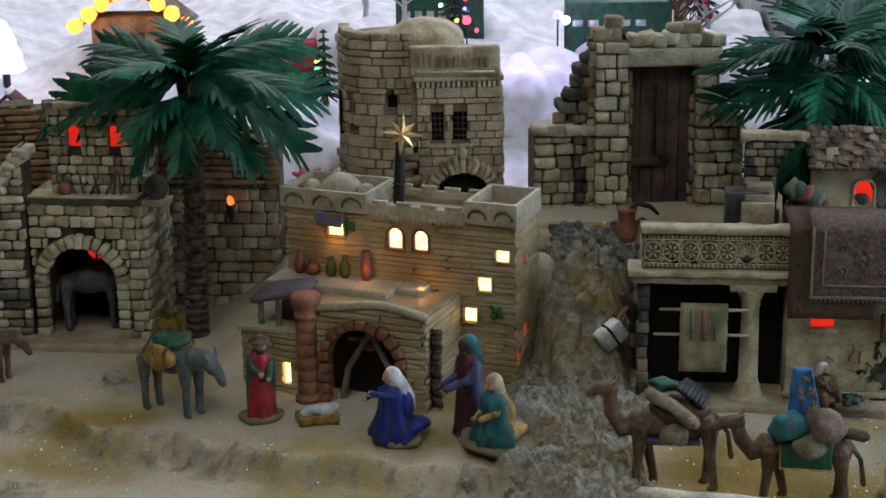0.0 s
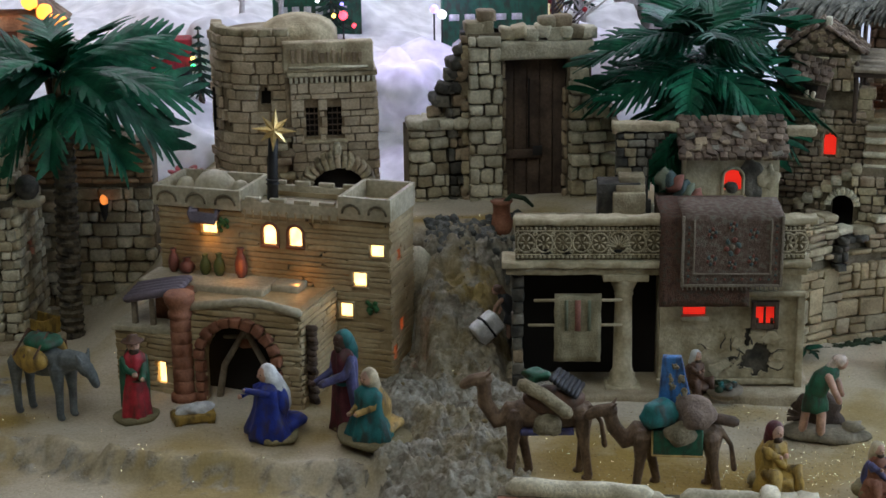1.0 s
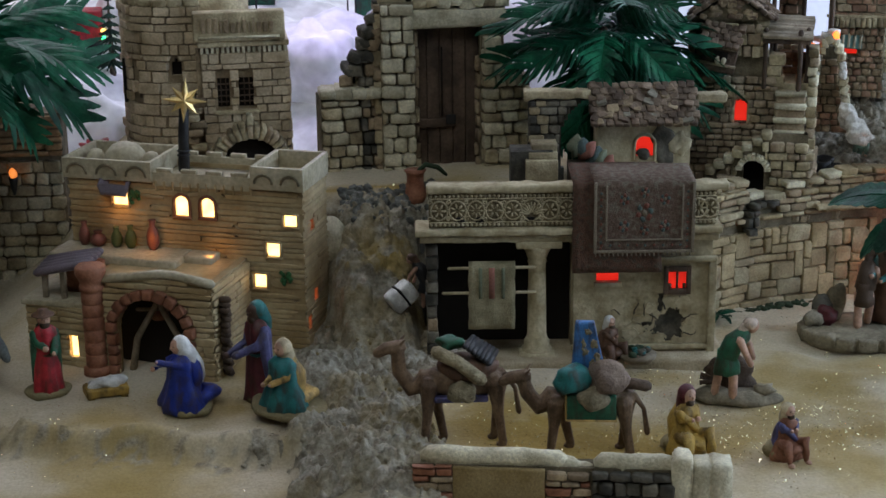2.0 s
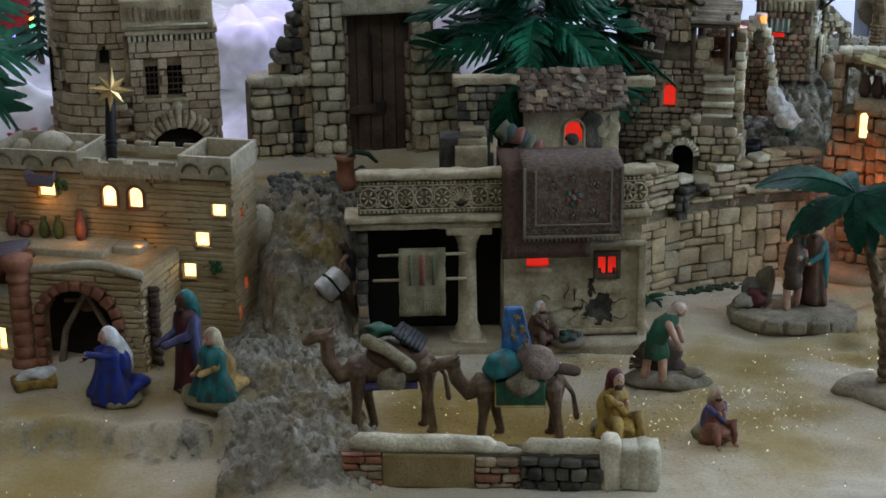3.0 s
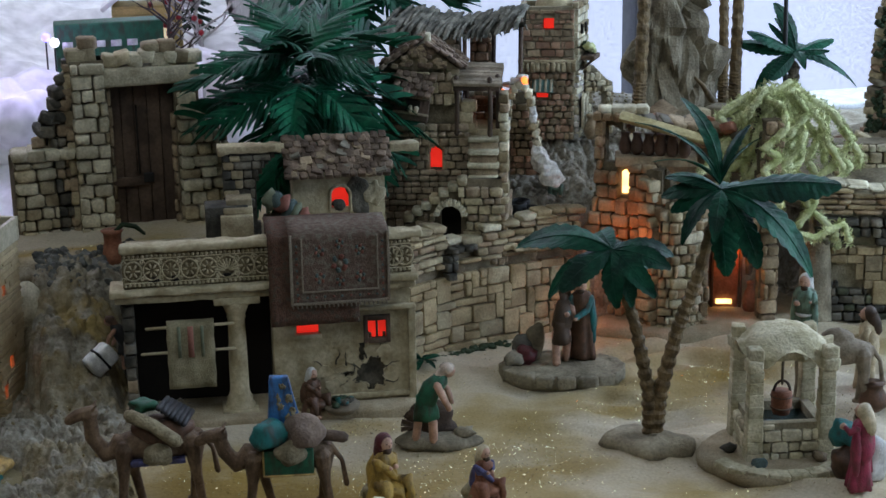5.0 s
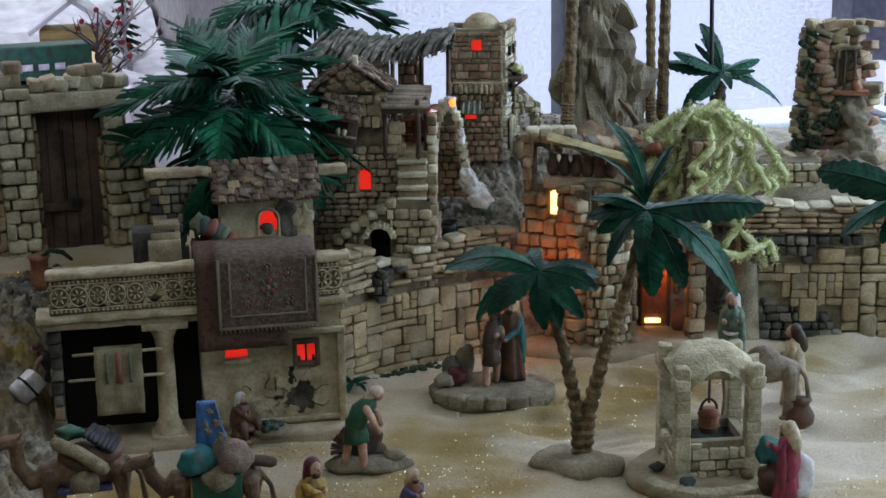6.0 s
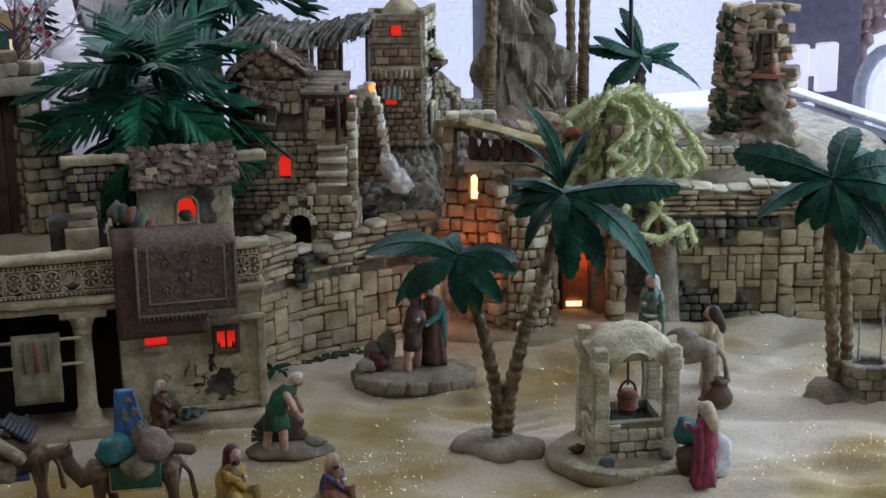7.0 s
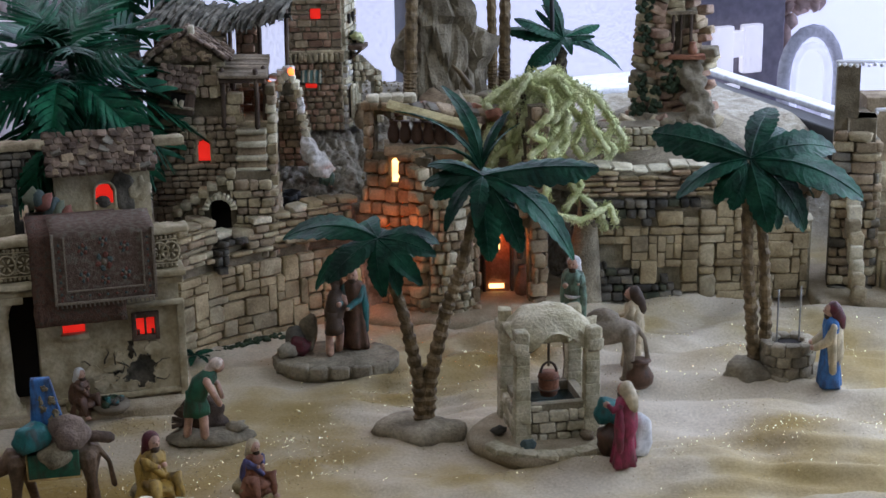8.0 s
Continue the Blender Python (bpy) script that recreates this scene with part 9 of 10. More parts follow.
figurine("merchant_figurine", 0.328, 1.374, 0.042, 30, "seated merchant figurine with white turban", BROWNP, BROWNP, WHITE, kind="sit", z=0.004)
t = thing("basket", pose(0.352, 1.366, 0.006), "low basket of dark goods beside a merchant figurine", "basket")
bm = bmesh.new()
lathe(bm, [(0.012, 0), (0.016, 0.004), (0.017, 0.007)], seg=14)
part("bowl", bm, PALEWOOD, t)
for k in range(14):
    bm = bmesh.new()
    blob(bm, (random.gauss(0, 0.007), random.gauss(0, 0.006), 0.009), (0.0038, 0.0035, 0.003), 0, 0.3, 1)
    part("fruit", bm, [DARKROCK, GREENDARK, TEAL][k % 3], t)


def harvester():
    t = thing("rock_stand", pose(0.415, 1.284, 0.0, 0, 0, -8), "flat rocky stand with a brushwood heap", "figurine base")
    bm = bmesh.new()
    blob(bm, (0, 0, 0.003), (0.036, 0.019, 0.008), 0, 0.25, 3)
    part("rock", bm, BOULDER, t)
    bm = bmesh.new()
    blob(bm, (0.026, -0.002, 0.009), (0.009, 0.008, 0.006), 0, 0.3, 2)
    part("rock", bm, BOULDER, t)
    bm = bmesh.new()
    blob(bm, (0.0, 0.008, 0.018), (0.021, 0.009, 0.018), 0, 0.3, 3)
    part("brushwood", bm, WOOD, t, "dark brushwood heap")
    for k in range(40):
        bm = bmesh.new()
        a = random.uniform(1.6, 3.4)
        tube(bm, [(-0.012, 0.004, 0.016), (-0.012 + 0.016 * math.cos(a), 0.0, 0.017 + 0.017 * math.sin(a))], [0.0014, 0.0007], 0, 5)
        part("twig", bm, WOOD, t)


harvester()
figurine("harvester_figurine", 0.405, 1.272, 0.068, -8, "bending figurine in green tunic and red-white head cloth", GREENP, GREENP, painted("painted_striped_cloth", (0.58, 0.47, 0.38)), kind="bent", z=0.008)
figurine("shepherd_figurine", 0.347, 1.178, 0.058, 25, "seated shepherd figurine in ochre robe and red head cloth", YELLOW, YELLOW, MAROON, kind="sit")
figurine("weaver_figurine", 0.423, 1.163, 0.046, 20, "crouching figurine in rust robe and dark blue cloak", TERRA, PURPLE, CREAM, kind="sit")

# ---- embracing pair on a stone base ----
t = thing("stone_plinth", pose(0.572, 1.405, 0.0, 0, 0, -20), "round flagstone plinth under two figurines", "figurine base")
bm = bmesh.new()
lathe(bm, [(0.057, -0.003), (0.058, 0.006), (0.055, 0.011), (0.052, 0.012)], (0, 0, 0), 0, 28, 0.03, 1, 0.62)
part("slab", bm, BOULDER, t)
for k in range(17):
    a = 2 * math.pi * k / 17
    stone(t, BOULDER, pose(0.053 * math.cos(a), 0.033 * math.sin(a), 0.006, 0, 0, math.degrees(math.atan2(0.033 * math.cos(a), -0.053 * math.sin(a)))), (0.018, 0.012, 0.012))
for x, y, h, m in ((-0.038, 0.008, 0.03, DARKROCK), (-0.026, 0.014, 0.04, BOULDER), (-0.034, 0.0, 0.02, MAROON), (-0.045, -0.004, 0.016, GREY)):
    bm = bmesh.new()
    blob(bm, (x, y, 0.012 + h * 0.4), (0.010, 0.008, h * 0.5), 0, 0.2, 3)
    part("sack", bm, m, t)
figurine("father_figurine", 0.595, 1.416, 0.080, -35, "standing figurine in brown robe, teal cloak and gold band", BROWNP, TEAL, GOLDP, z=0.012, arms=[(-0.10, -0.24, 0.60), (0.0, -0.26, 0.56)])
figurine("youth_figurine", 0.572, 1.408, 0.068, 60, "stooping youth figurine in a ragged dark tunic", HAIR, HAIR, HAIR, kind="bent", z=0.012)

# ---- stone well ----


WELLSTONE = material("well_stone", (0.33, 0.29, 0.175), (0.56, 0.51, 0.36), rough=0.85, scale=60, grain=380, bump=0.7, spread=0.15)


def well():
    t = thing("stone_well", pose(0.684, 1.178, 0.0, 0, 0, -11), "roofed stone well with arched sides and a hanging bucket", "well")
    bm = bmesh.new()
    lathe(bm, [(0.064, -0.004), (0.066, 0.003), (0.063, 0.007), (0.052, 0.008)], (-0.004, -0.008, 0), 0, 30, 0.035, 1, 0.92)
    part("base_plate", bm, SANDBASE, t, "sandy flagstone base")
    for k in range(9):
        a = math.pi * (1.16 + 0.72 * k / 8)
        stone(t, WELLSTONE, pose(-0.004 + 0.056 * math.cos(a), -0.008 + 0.052 * math.sin(a), 0.0065, 0, 0, math.degrees(a) + 90), (0.0165, 0.014, 0.006), "flagstone")
    run = Run([(-0.030, -0.026), (0.030, -0.026), (0.030, 0.030), (-0.030, 0.030), (-0.030, -0.026)])
    backing(run, 0.034, lambda u, v: True, 0.007, 0.004, 0.004, "basin_core", PALEMORTAR, t)
    masonry(t, run, 0.032, [WELLSTONE, PALE], course=0.0095, length=0.0115, depth=0.005, z0=0.006, most=70)
    part("water", boxed(-0.023, 0.023, -0.019, 0.023, 0.026, 0.030), plain("well_water", (0.03, 0.05, 0.05), 0.12, spec=0.6, bump=0.05), t, "dark water")
    for x in (-0.0295, 0.0295):
        for y in (-0.026, 0.030):
            for k in range(8):
                w = 0.0138 - 0.0003 * k
                stone(t, WELLSTONE, Matrix.Translation((x, y, 0.009 + 0.0102 * k)), (w, w, 0.0106), "pier_stone", True)
    # a rough vault over the piers, hollowed by the arches below
    bm = bmesh.new()
    blob(bm, (0, 0.002, 0.086), (0.040, 0.037, 0.028), 0, 0.0, 4)
    for v in bm.verts:
        x, y = v.co.x, v.co.y - 0.002
        if v.co.z < 0.090:
            v.co.z = 0.084 + 0.018 * max(0.0, 1 - min(abs(x), abs(y) * 1.02) ** 2 / 0.0235 ** 2) * (1 if max(abs(x), abs(y)) > 0.012 else 1.2)
        square = max(abs(x) / 0.041, abs(y) / 0.038)
        if v.co.z < 0.104:
            v.co.x *= 0.90 + 0.10 * square
        v.co += Vector((noise.noise(v.co * 60), noise.noise(v.co * 60 + Vector((7, 0, 0))), noise.noise(v.co * 60 + Vector((0, 9, 0))))) * 0.0028 + Vector((0, 0, noise.noise(v.co * 190))) * 0.0012
    part("vault", bm, WELLSTONE, t, "rough pale stone vault")
    for x in (-0.0305, 0.0305):
        for y in (-0.027, 0.031):
            for k in range(2):
                stone(t, WELLSTONE, pose(x, y, 0.089 + 0.0095 * k, 0, 0, random.uniform(-8, 8)), (0.0135 - 0.002 * k, 0.0135 - 0.002 * k, 0.011), "shoulder_stone")
    bm = bmesh.new()
    tube(bm, [(0, 0.0, 0.104), (0, 0.0, 0.062)], 0.0012, 0, 6)
    part("rope", bm, PALEWOOD, t)
    bm = bmesh.new()
    lathe(bm, [(0.0068, 0.036), (0.0084, 0.042), (0.009, 0.052), (0.0083, 0.056)], (0, 0.0, 0))
    b = part("bucket", bm, TERRA, t, "reddish wooden bucket")
    for z in (0.041, 0.051):
        bm = bmesh.new()
        lathe(bm, [(0.0085, 0), (0.0096, 0.0008), (0.0085, 0.0016)], (0, 0.0, z))
        part("hoop", bm, WOOD, b)
    bm = bmesh.new()
    tube(bm, [(0.007 * math.cos(a), 0.0, 0.055 + 0.010 * math.sin(a)) for a in [math.pi * k / 8 for k in range(9)]], 0.0012, 0, 6)
    part("bucket_handle", bm, WOOD, b)
    for x, y, m in ((-0.028, -0.044, CARPETBLUE), (-0.045, -0.01, DARKROCK), (0.024, -0.036, BROWN)):
        bm = bmesh.new()
        blob(bm, (x, y, 0.011), (0.006, 0.005, 0.005), 0, 0.3, 2)
        part("weed_clump", bm, m, t)


well()
figurine("woman_figurine", 0.704, 1.080, 0.070, -150, "standing woman figurine in rose dress seen from behind", ROSE, ROSE, CREAM, arms=[(-0.17, -0.12, 0.72), (0.17, -0.12, 0.74)])
t = thing("water_sack", pose(0.722, 1.098, 0.0), "shaggy white and teal bundle at a figurine's side", "bundle")
for x, y, z, r, m in ((0.004, 0, 0.022, (0.011, 0.009, 0.020), WHITE), (-0.016, 0.012, 0.042, (0.012, 0.010, 0.012), TEAL), (-0.015, 0.012, 0.018, (0.012, 0.010, 0.017), BROWNP), (0.004, 0.02, 0.03, (0.010, 0.008, 0.028), BOULDER)):
    bm = bmesh.new()
    blob(bm, (x, y, z), r, 0, 0.2, 3)
    part("sack", bm, m, t)
figurine("woman_figurine", 0.815, 1.395, 0.078, -45, "standing woman figurine in pale green dress and white veil", PALEGREEN, PALEGREEN, WHITE, arms=[(-0.05, -0.17, 0.66), (0.12, -0.17, 0.70)])
figurine("man_figurine", 0.824, 1.290, 0.076, -120, "standing man figurine in cream tunic carrying a jar", CREAM, CREAM, HAIR, arms=[(-0.04, -0.2, 0.58), (0.06, -0.2, 0.56)])
t = thing("stone_jar", pose(0.806, 1.242, 0.0), "round brown clay jar on the sand", "jar")
jar(t, 0, 0, 0, 0.026, 0.013, BROWNP, 0.6)
figurine("woman_figurine", 0.958, 1.168, 0.078, -115, "standing woman figurine in light blue dress and cream shawl", SKYBLUE, CREAM, MAROON, arms=[(-0.05, -0.2, 0.5), (0.1, -0.2, 0.48)])


def little_well():
    t = thing("round_well", pose(0.942, 1.212, 0.0), "low round stone well with a wire frame", "well")
    bm = bmesh.new()
    blob(bm, (0, 0, 0.003), (0.034, 0.022, 0.007), 0, 0.2, 3)
    part("rock_base", bm, BOULDER, t)
    for j in range(3):
        for k in range(10):
            a = 2 * math.pi * (k + 0.5 * j) / 10
            stone(t, BOULDER, pose(0.020 * math.cos(a), 0.018 * math.sin(a), 0.010 + 0.0105 * j, 0, 0, math.degrees(a) + 90), (0.0135, 0.011, 0.0108))
    bm = bmesh.new()
    lathe(bm, [(0.016, 0.03), (0.016, 0.032)])
    part("water", bm, BLACK, t)
    for x in (-0.012, 0.012):
        bm = bmesh.new()
        tube(bm, [(x, 0.0, 0.03), (x, 0, 0.085)], 0.0008, 0, 5)
        part("wire", bm, plain("steel_wire", (0.35, 0.35, 0.34), 0.4, 0.7), t)


little_well()

# ---- small things between the houses ----
figurine("porter_figurine", 0.174, 1.446, 0.050, 160, "stooping porter figurine in dark coat", IRON, BROWNP, BROWNP, kind="bent", z=0.036)
t = thing("white_bundle", pose(0.153, 1.446, 0.046, 0, -35, 20), "white wrapped bundle beside a stooping figurine", "bundle")
part("wrap", boxed(-0.013, 0.013, -0.008, 0.008, -0.006, 0.014, 0.004, 0.0006), WHITE, t)
part("strap", boxed(-0.002, 0.002, -0.0085, 0.0085, -0.0065, 0.0145, 0.003), IRON, t)
t = thing("clay_jug", pose(0.176, 1.56, 0.10), "rust clay jug with a long dark handle", "jug")
jar(t, 0, 0, 0, 0.036, 0.011, TERRA, 0.75)
bm = bmesh.new()
tube(bm, [(0.002, 0, 0.034), (0.010, 0, 0.041), (0.022, 0, 0.038), (0.030, 0, 0.030)], [0.002, 0.0026, 0.0024, 0.0016], 0, 7)
part("handle", bm, GREENDARK, t)
t = thing("pale_boulder", pose(0.094, 1.526, 0.062), "smooth pale boulder at the foot of the slope", "boulder")
bm = bmesh.new()
blob(bm, (0, 0, 0.014), (0.020, 0.018, 0.025), 0, 0.12, 3)
part("rock", bm, PALE, t)
t = thing("wooden_crate", pose(-0.278, 1.60, 0.0, 0, 0, -38), "small open crate of pale wood beside the palm", "crate")
for a in ((-0.018, 0.018, -0.012, -0.009), (-0.018, 0.018, 0.009, 0.012), (-0.018, -0.015, -0.009, 0.009), (0.015, 0.018, -0.009, 0.009)):
    part("board", boxed(*a, 0.0, 0.022, 0.0008), YELLOW, t)
part("bottom", boxed(-0.015, 0.015, -0.009, 0.009, 0.001, 0.004), YELLOW, t)
figurine("seated_figurine", 0.632, 1.60, 0.030, -20, "small seated figurine in green clothes on the slope", PALEGREEN, GREENP, CREAM, kind="sit")
for k, (x, y) in enumerate(((0.578, 1.562), (0.590, 1.556), (0.586, 1.575))):
    t = thing("wicker_basket", pose(x, y, floor_z(x, y) - 0.002), "dark woven wicker basket by the steps", "basket", "baskets by the steps")
    bm = bmesh.new()
    lathe(bm, [(0.006, 0), (0.009, 0.006), (0.0095, 0.013), (0.008, 0.014), (0.0075, 0.008)], wob=0.05)
    part("body", bm, IRON, t)
figurine("shepherd_figurine", 0.752, 1.70, 0.044, 0, "pale standing figurine among the rocks", CREAM, CREAM, HAIR)
t = thing("dark_pebble", pose(0.905, 1.535, 0.02), "glossy dark oval pebble on the sand", "pebble")
bm = bmesh.new()
blob(bm, (0, 0, 0.012), (0.022, 0.014, 0.014), 0, 0.05, 3)
part("stone", bm, plain("dark_gloss", (0.02, 0.024, 0.035), 0.25), t)
# brush along the slope behind the curved wall
for k, (x, y, s) in enumerate(((0.452, 1.466, 0.5),)):
    t = thing("low_plant", pose(x, y, 0.0), "small dark leafy plant by the house wall", "plant", "plants by the house")
    crown(t, (0, 0, 0.008), [(j * 60 + 20 * k, 35, 0.38 * s) for j in range(6)], BLADE)

# loose rubble along the slope
LOOSE = material("loose_rock", (0.21, 0.15, 0.05), (0.42, 0.385, 0.31), rough=0.9, c=(0.25, 0.215, 0.15), scale=17, grain=420, bump=0.6, spread=0.1)


def loose_rock():
    random.seed(31)
    unit = []
    for k in range(7):
        b2 = bmesh.new()
        blob(b2, (0, 0, 0), 1.0, 0, 0.12, 2)
        for v in b2.verts:
            v.co *= 1 + 0.22 * noise.noise(v.co * 2.0 + Vector((k * 7.1, 0, 0))) + 0.12 * noise.noise(v.co * 5 + Vector((0, k * 3.3, 0)))
        b2.verts.index_update()
        unit.append(([v.co.copy() for v in b2.verts], [[v.index for v in f.verts] for f in b2.faces]))
        b2.free()
    verts, faces = [], []
    n = 0
    while n < 1500:
        x, y = random.uniform(-0.35, 0.98), random.uniform(1.12, 1.93)
        rb = rubble(x, y)
        if random.random() > rb ** 1.5 or x < -0.02:
            continue
        r = random.choice((0.0010, 0.0012, 0.0015, 0.0019, 0.0024))
        if rb < 0.8:
            r = min(r, 0.0024)
        vs, fs = unit[n % 7]
        a = random.random() * 6.28
        base = len(verts)
        zz = height(x, y) + r * random.uniform(-0.1, 0.4) + 0.001
        sx, sy, sz = r * random.uniform(0.8, 1.3), r * random.uniform(0.8, 1.2), r * random.uniform(0.7, 1.1)
        for v in vs:
            verts.append((x + sx * v.x * math.cos(a) - sy * v.y * math.sin(a), y + sx * v.x * math.sin(a) + sy * v.y * math.cos(a), zz + sz * v.z))
        faces += [[base + i for i in f] for f in fs]
        n += 1
    me = bpy.data.meshes.new("loose_rubble")
    me.from_pydata(verts, [], faces)
    me.materials.append(LOOSE)
    tagged(new("loose_rubble", me), "grey loose rubble and crumbled rock on the slopes", "rubble", kind="stuff")


def glitter():
    """Metal flakes strewn over the sand, thick on the mustard patches."""
    random.seed(41)
    verts, faces = [], []
    n = 0
    while n < 24000:
        x, y = random.uniform(-0.5, 1.25), random.uniform(1.0, 1.62)
        patch = mustard(x, y) + 0.5 * fbm(x, y, 14, 2)
        if random.random() > (0.9 if patch > 0.45 else 0.3 if patch > 0.2 else 0.04) * (1.0 if x > 0.3 else 0.3):
            continue
        z = height(x, y) + 0.0007
        s = random.uniform(0.0002, 0.00045)
        m = Euler((random.gauss(0, 0.7), random.gauss(0, 0.7), random.random() * 6)).to_matrix()
        b = len(verts)
        for q in ((-1, -1, 0), (1, -1, 0), (1, 1, 0), (-1, 1, 0)):
            verts.append(Vector((x, y, z)) + m @ (Vector(q) * s))
        faces.append((b, b + 1, b + 2, b + 3))
        n += 1
    me = bpy.data.meshes.new("glitter")
    me.from_pydata(verts, [], faces)
    me.materials.append(plain("glitter_foil", (1.0, 0.86, 0.58), 0.18, 1.0, bump=0.0))
    tagged(new("glitter", me), "gold glitter flakes strewn over the sand", "glitter", kind="stuff")


glitter()
loose_rock()

# ---- windows of the hall ----
FRAME = plain("grey_window_frame", (0.16, 0.16, 0.19), 0.5)
SILL = plain("white_sill", (0.7, 0.7, 0.72), 0.5)
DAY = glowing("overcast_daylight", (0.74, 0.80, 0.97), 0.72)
w = thing("window_1", pose(0, 2.05, 0), "wide bright shop window with a grey post", "window", kind="structure")
part("window_sill", boxed(0.50, 1.32, -0.05, 0.05, 0.085, 0.105, 0.004), SILL, w)
part("window_post", boxed(0.888, 0.919, -0.02, 0.03, 0.105, 1.5, 0.003), FRAME, w, "grey window post")
part("window_post", boxed(0.47, 0.495, -0.02, 0.03, 0.07, 1.5, 0.003), FRAME, w)
part("window_rail", boxed(0.495, 1.32, -0.02, 0.03, 1.5, 1.54, 0.003), FRAME, w)
w = thing("window_2", pose(1.31, 0, 0), "low side shop window with a pale ledge", "window", kind="structure")
part("window_sill", boxed(-0.025, 0.06, 0.4, 2.02, 0.06, 0.09, 0.004), IRON, w, "dark metal ledge")
part("window_frame", boxed(-0.03, 0.0, 0.4, 2.02, 0.095, 0.112, 0.002), IRON, w, "dark lower frame")
part("window_frame", boxed(0.008, 0.03, 0.4, 2.02, 0.112, 0.12, 0.002), SILL, w)
part("window_rail", boxed(-0.02, 0.03, 0.4, 2.02, 1.5, 1.54, 0.003), FRAME, w)
tagged(part("wall_north", boxed(-4, 0.47, 2.95, 3.05, -0.78, 2.5), WALLMAT), "pale painted hall wall", "wall", kind="structure")
tagged(part("wall_pier", boxed(0.44, 0.47, 2.03, 2.95, -0.78, 2.5), WALLMAT), "pale wall pier beside the window", "wall", kind="structure")
tagged(part("wall_head", boxed(0.47, 1.36, 2.03, 2.09, 1.54, 2.5), WALLMAT), "wall over the window", "wall", kind="structure")
tagged(part("wall_apron", boxed(0.47, 1.36, 2.03, 2.09, -0.78, 0.085), WALLMAT), "wall under the window", "wall", kind="structure")
tagged(part("wall_head", boxed(1.30, 1.36, 0.4, 2.03, 1.54, 2.5), WALLMAT), "wall over the side window", "wall", kind="structure")
tagged(part("wall_apron", boxed(1.30, 1.36, 0.4, 2.03, -0.78, 0.06), WALLMAT), "wall under the side window", "wall", kind="structure")
tagged(part("wall_east", boxed(1.30, 1.36, -3, 0.4, -0.78, 2.5), WALLMAT), "pale painted hall wall", "wall", kind="structure")
tagged(part("backdrop", boxed(0.2, 6, 5.4, 5.5, -2.2, 3.5), DAY), "bright overcast daylight outside", "backdrop", kind="structure")
tagged(part("backdrop", boxed(5.4, 5.5, -1, 5.4, -2.2, 3.5), DAY), "bright overcast daylight outside", "backdrop", kind="structure")
tagged(part("pavement", boxed(1.37, 6, -1, 6, -0.9, -0.8), plain("snowy_pavement", (0.7, 0.7, 0.74), 0.9)), "snow-dusted pavement outside the window", "pavement", kind="structure")


def mauve_building():
    # placed and sized to fit the camera's view
    t = thing("street_building", pose(3.210, 5.2, -2.2), "mauve-grey building across the street with white signs", "building")
    MAUVE = material("mauve_render", (0.24, 0.22, 0.27), (0.33, 0.31, 0.35), rough=0.9, scale=2, grain=30, bump=0.1)
    part("wall", boxed(0, 0.358, 0.0, 0.15, 0, 3.4, 0.01), MAUVE, t)
    # boards are given a glow in place of daylight falling on them
    BOARD = glowing("glowing_board_white", (0.85, 0.87, 0.95), 0.6)
    s = part("sign", boxed(0.065, 0.225, -0.03, 0.0, 1.651, 1.747, 0.008), BOARD, t, "plain white sign board")
    for x in (0.045, 0.165):
        part("sign_post", boxed(x, x + 0.08, -0.035, 0.0, 1.591, 1.767, 0.008), BOARD, s)
    part("sign", boxed(0.058, 0.159, -0.03, 0.0, 1.509, 1.555, 0.008), BOARD, t, "plain white sign board")


mauve_building()

# arch and shrub are placed and sized to fit the camera's view
t = thing("street_arch", pose(3.62, 5.1, -0.8), "pale blue arched frame standing across the street", "arch")
# inner hoop takes the glowing daylight material to look bright; it is no lamp
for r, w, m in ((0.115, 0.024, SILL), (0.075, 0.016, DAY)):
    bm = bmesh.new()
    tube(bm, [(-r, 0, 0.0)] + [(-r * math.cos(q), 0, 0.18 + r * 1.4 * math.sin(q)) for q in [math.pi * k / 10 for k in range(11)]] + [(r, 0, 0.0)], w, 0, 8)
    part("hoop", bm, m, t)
t = thing("street_shrub", pose(3.64, 5.3, -0.8), "pinkish bare shrub across the street", "shrub")
SHRUB = material("pinkish_twigs", (0.38, 0.27, 0.23), (0.62, 0.48, 0.42), rough=0.9, scale=9, grain=40)
random.seed(91)
bm = bmesh.new()
tube(bm, [(0, 0, 0), (0.01, 0, 0.2), (-0.01, 0, 0.42)], [0.03, 0.02, 0.015], 0, 7)
part("trunk", bm, SHRUB, t)
bm = bmesh.new()
for k in range(70):
    blob(bm, (random.gauss(0, 0.075), random.gauss(0, 0.03), 0.46 + random.gauss(0, 0.055)), random.uniform(0.014, 0.03), 0, 0.5, 1)
part("crown", bm, SHRUB, t)
t = thing("rock_heap", pose(1.205, 1.60, floor_z(1.205, 1.60) - 0.002), "heap of dark brown stones by the window ledge", "rock")
for k in range(9):
    stone(t, random.choice([BROWN, DARKROCK, BOULDER]), pose(random.uniform(-0.03, 0.03), random.uniform(-0.02, 0.02), 0.008 + 0.012 * random.random(), random.uniform(-30, 30), random.uniform(-30, 30), random.uniform(0, 180)), (random.uniform(0.014, 0.026), 0.018, random.uniform(0.012, 0.02)), "boulder")

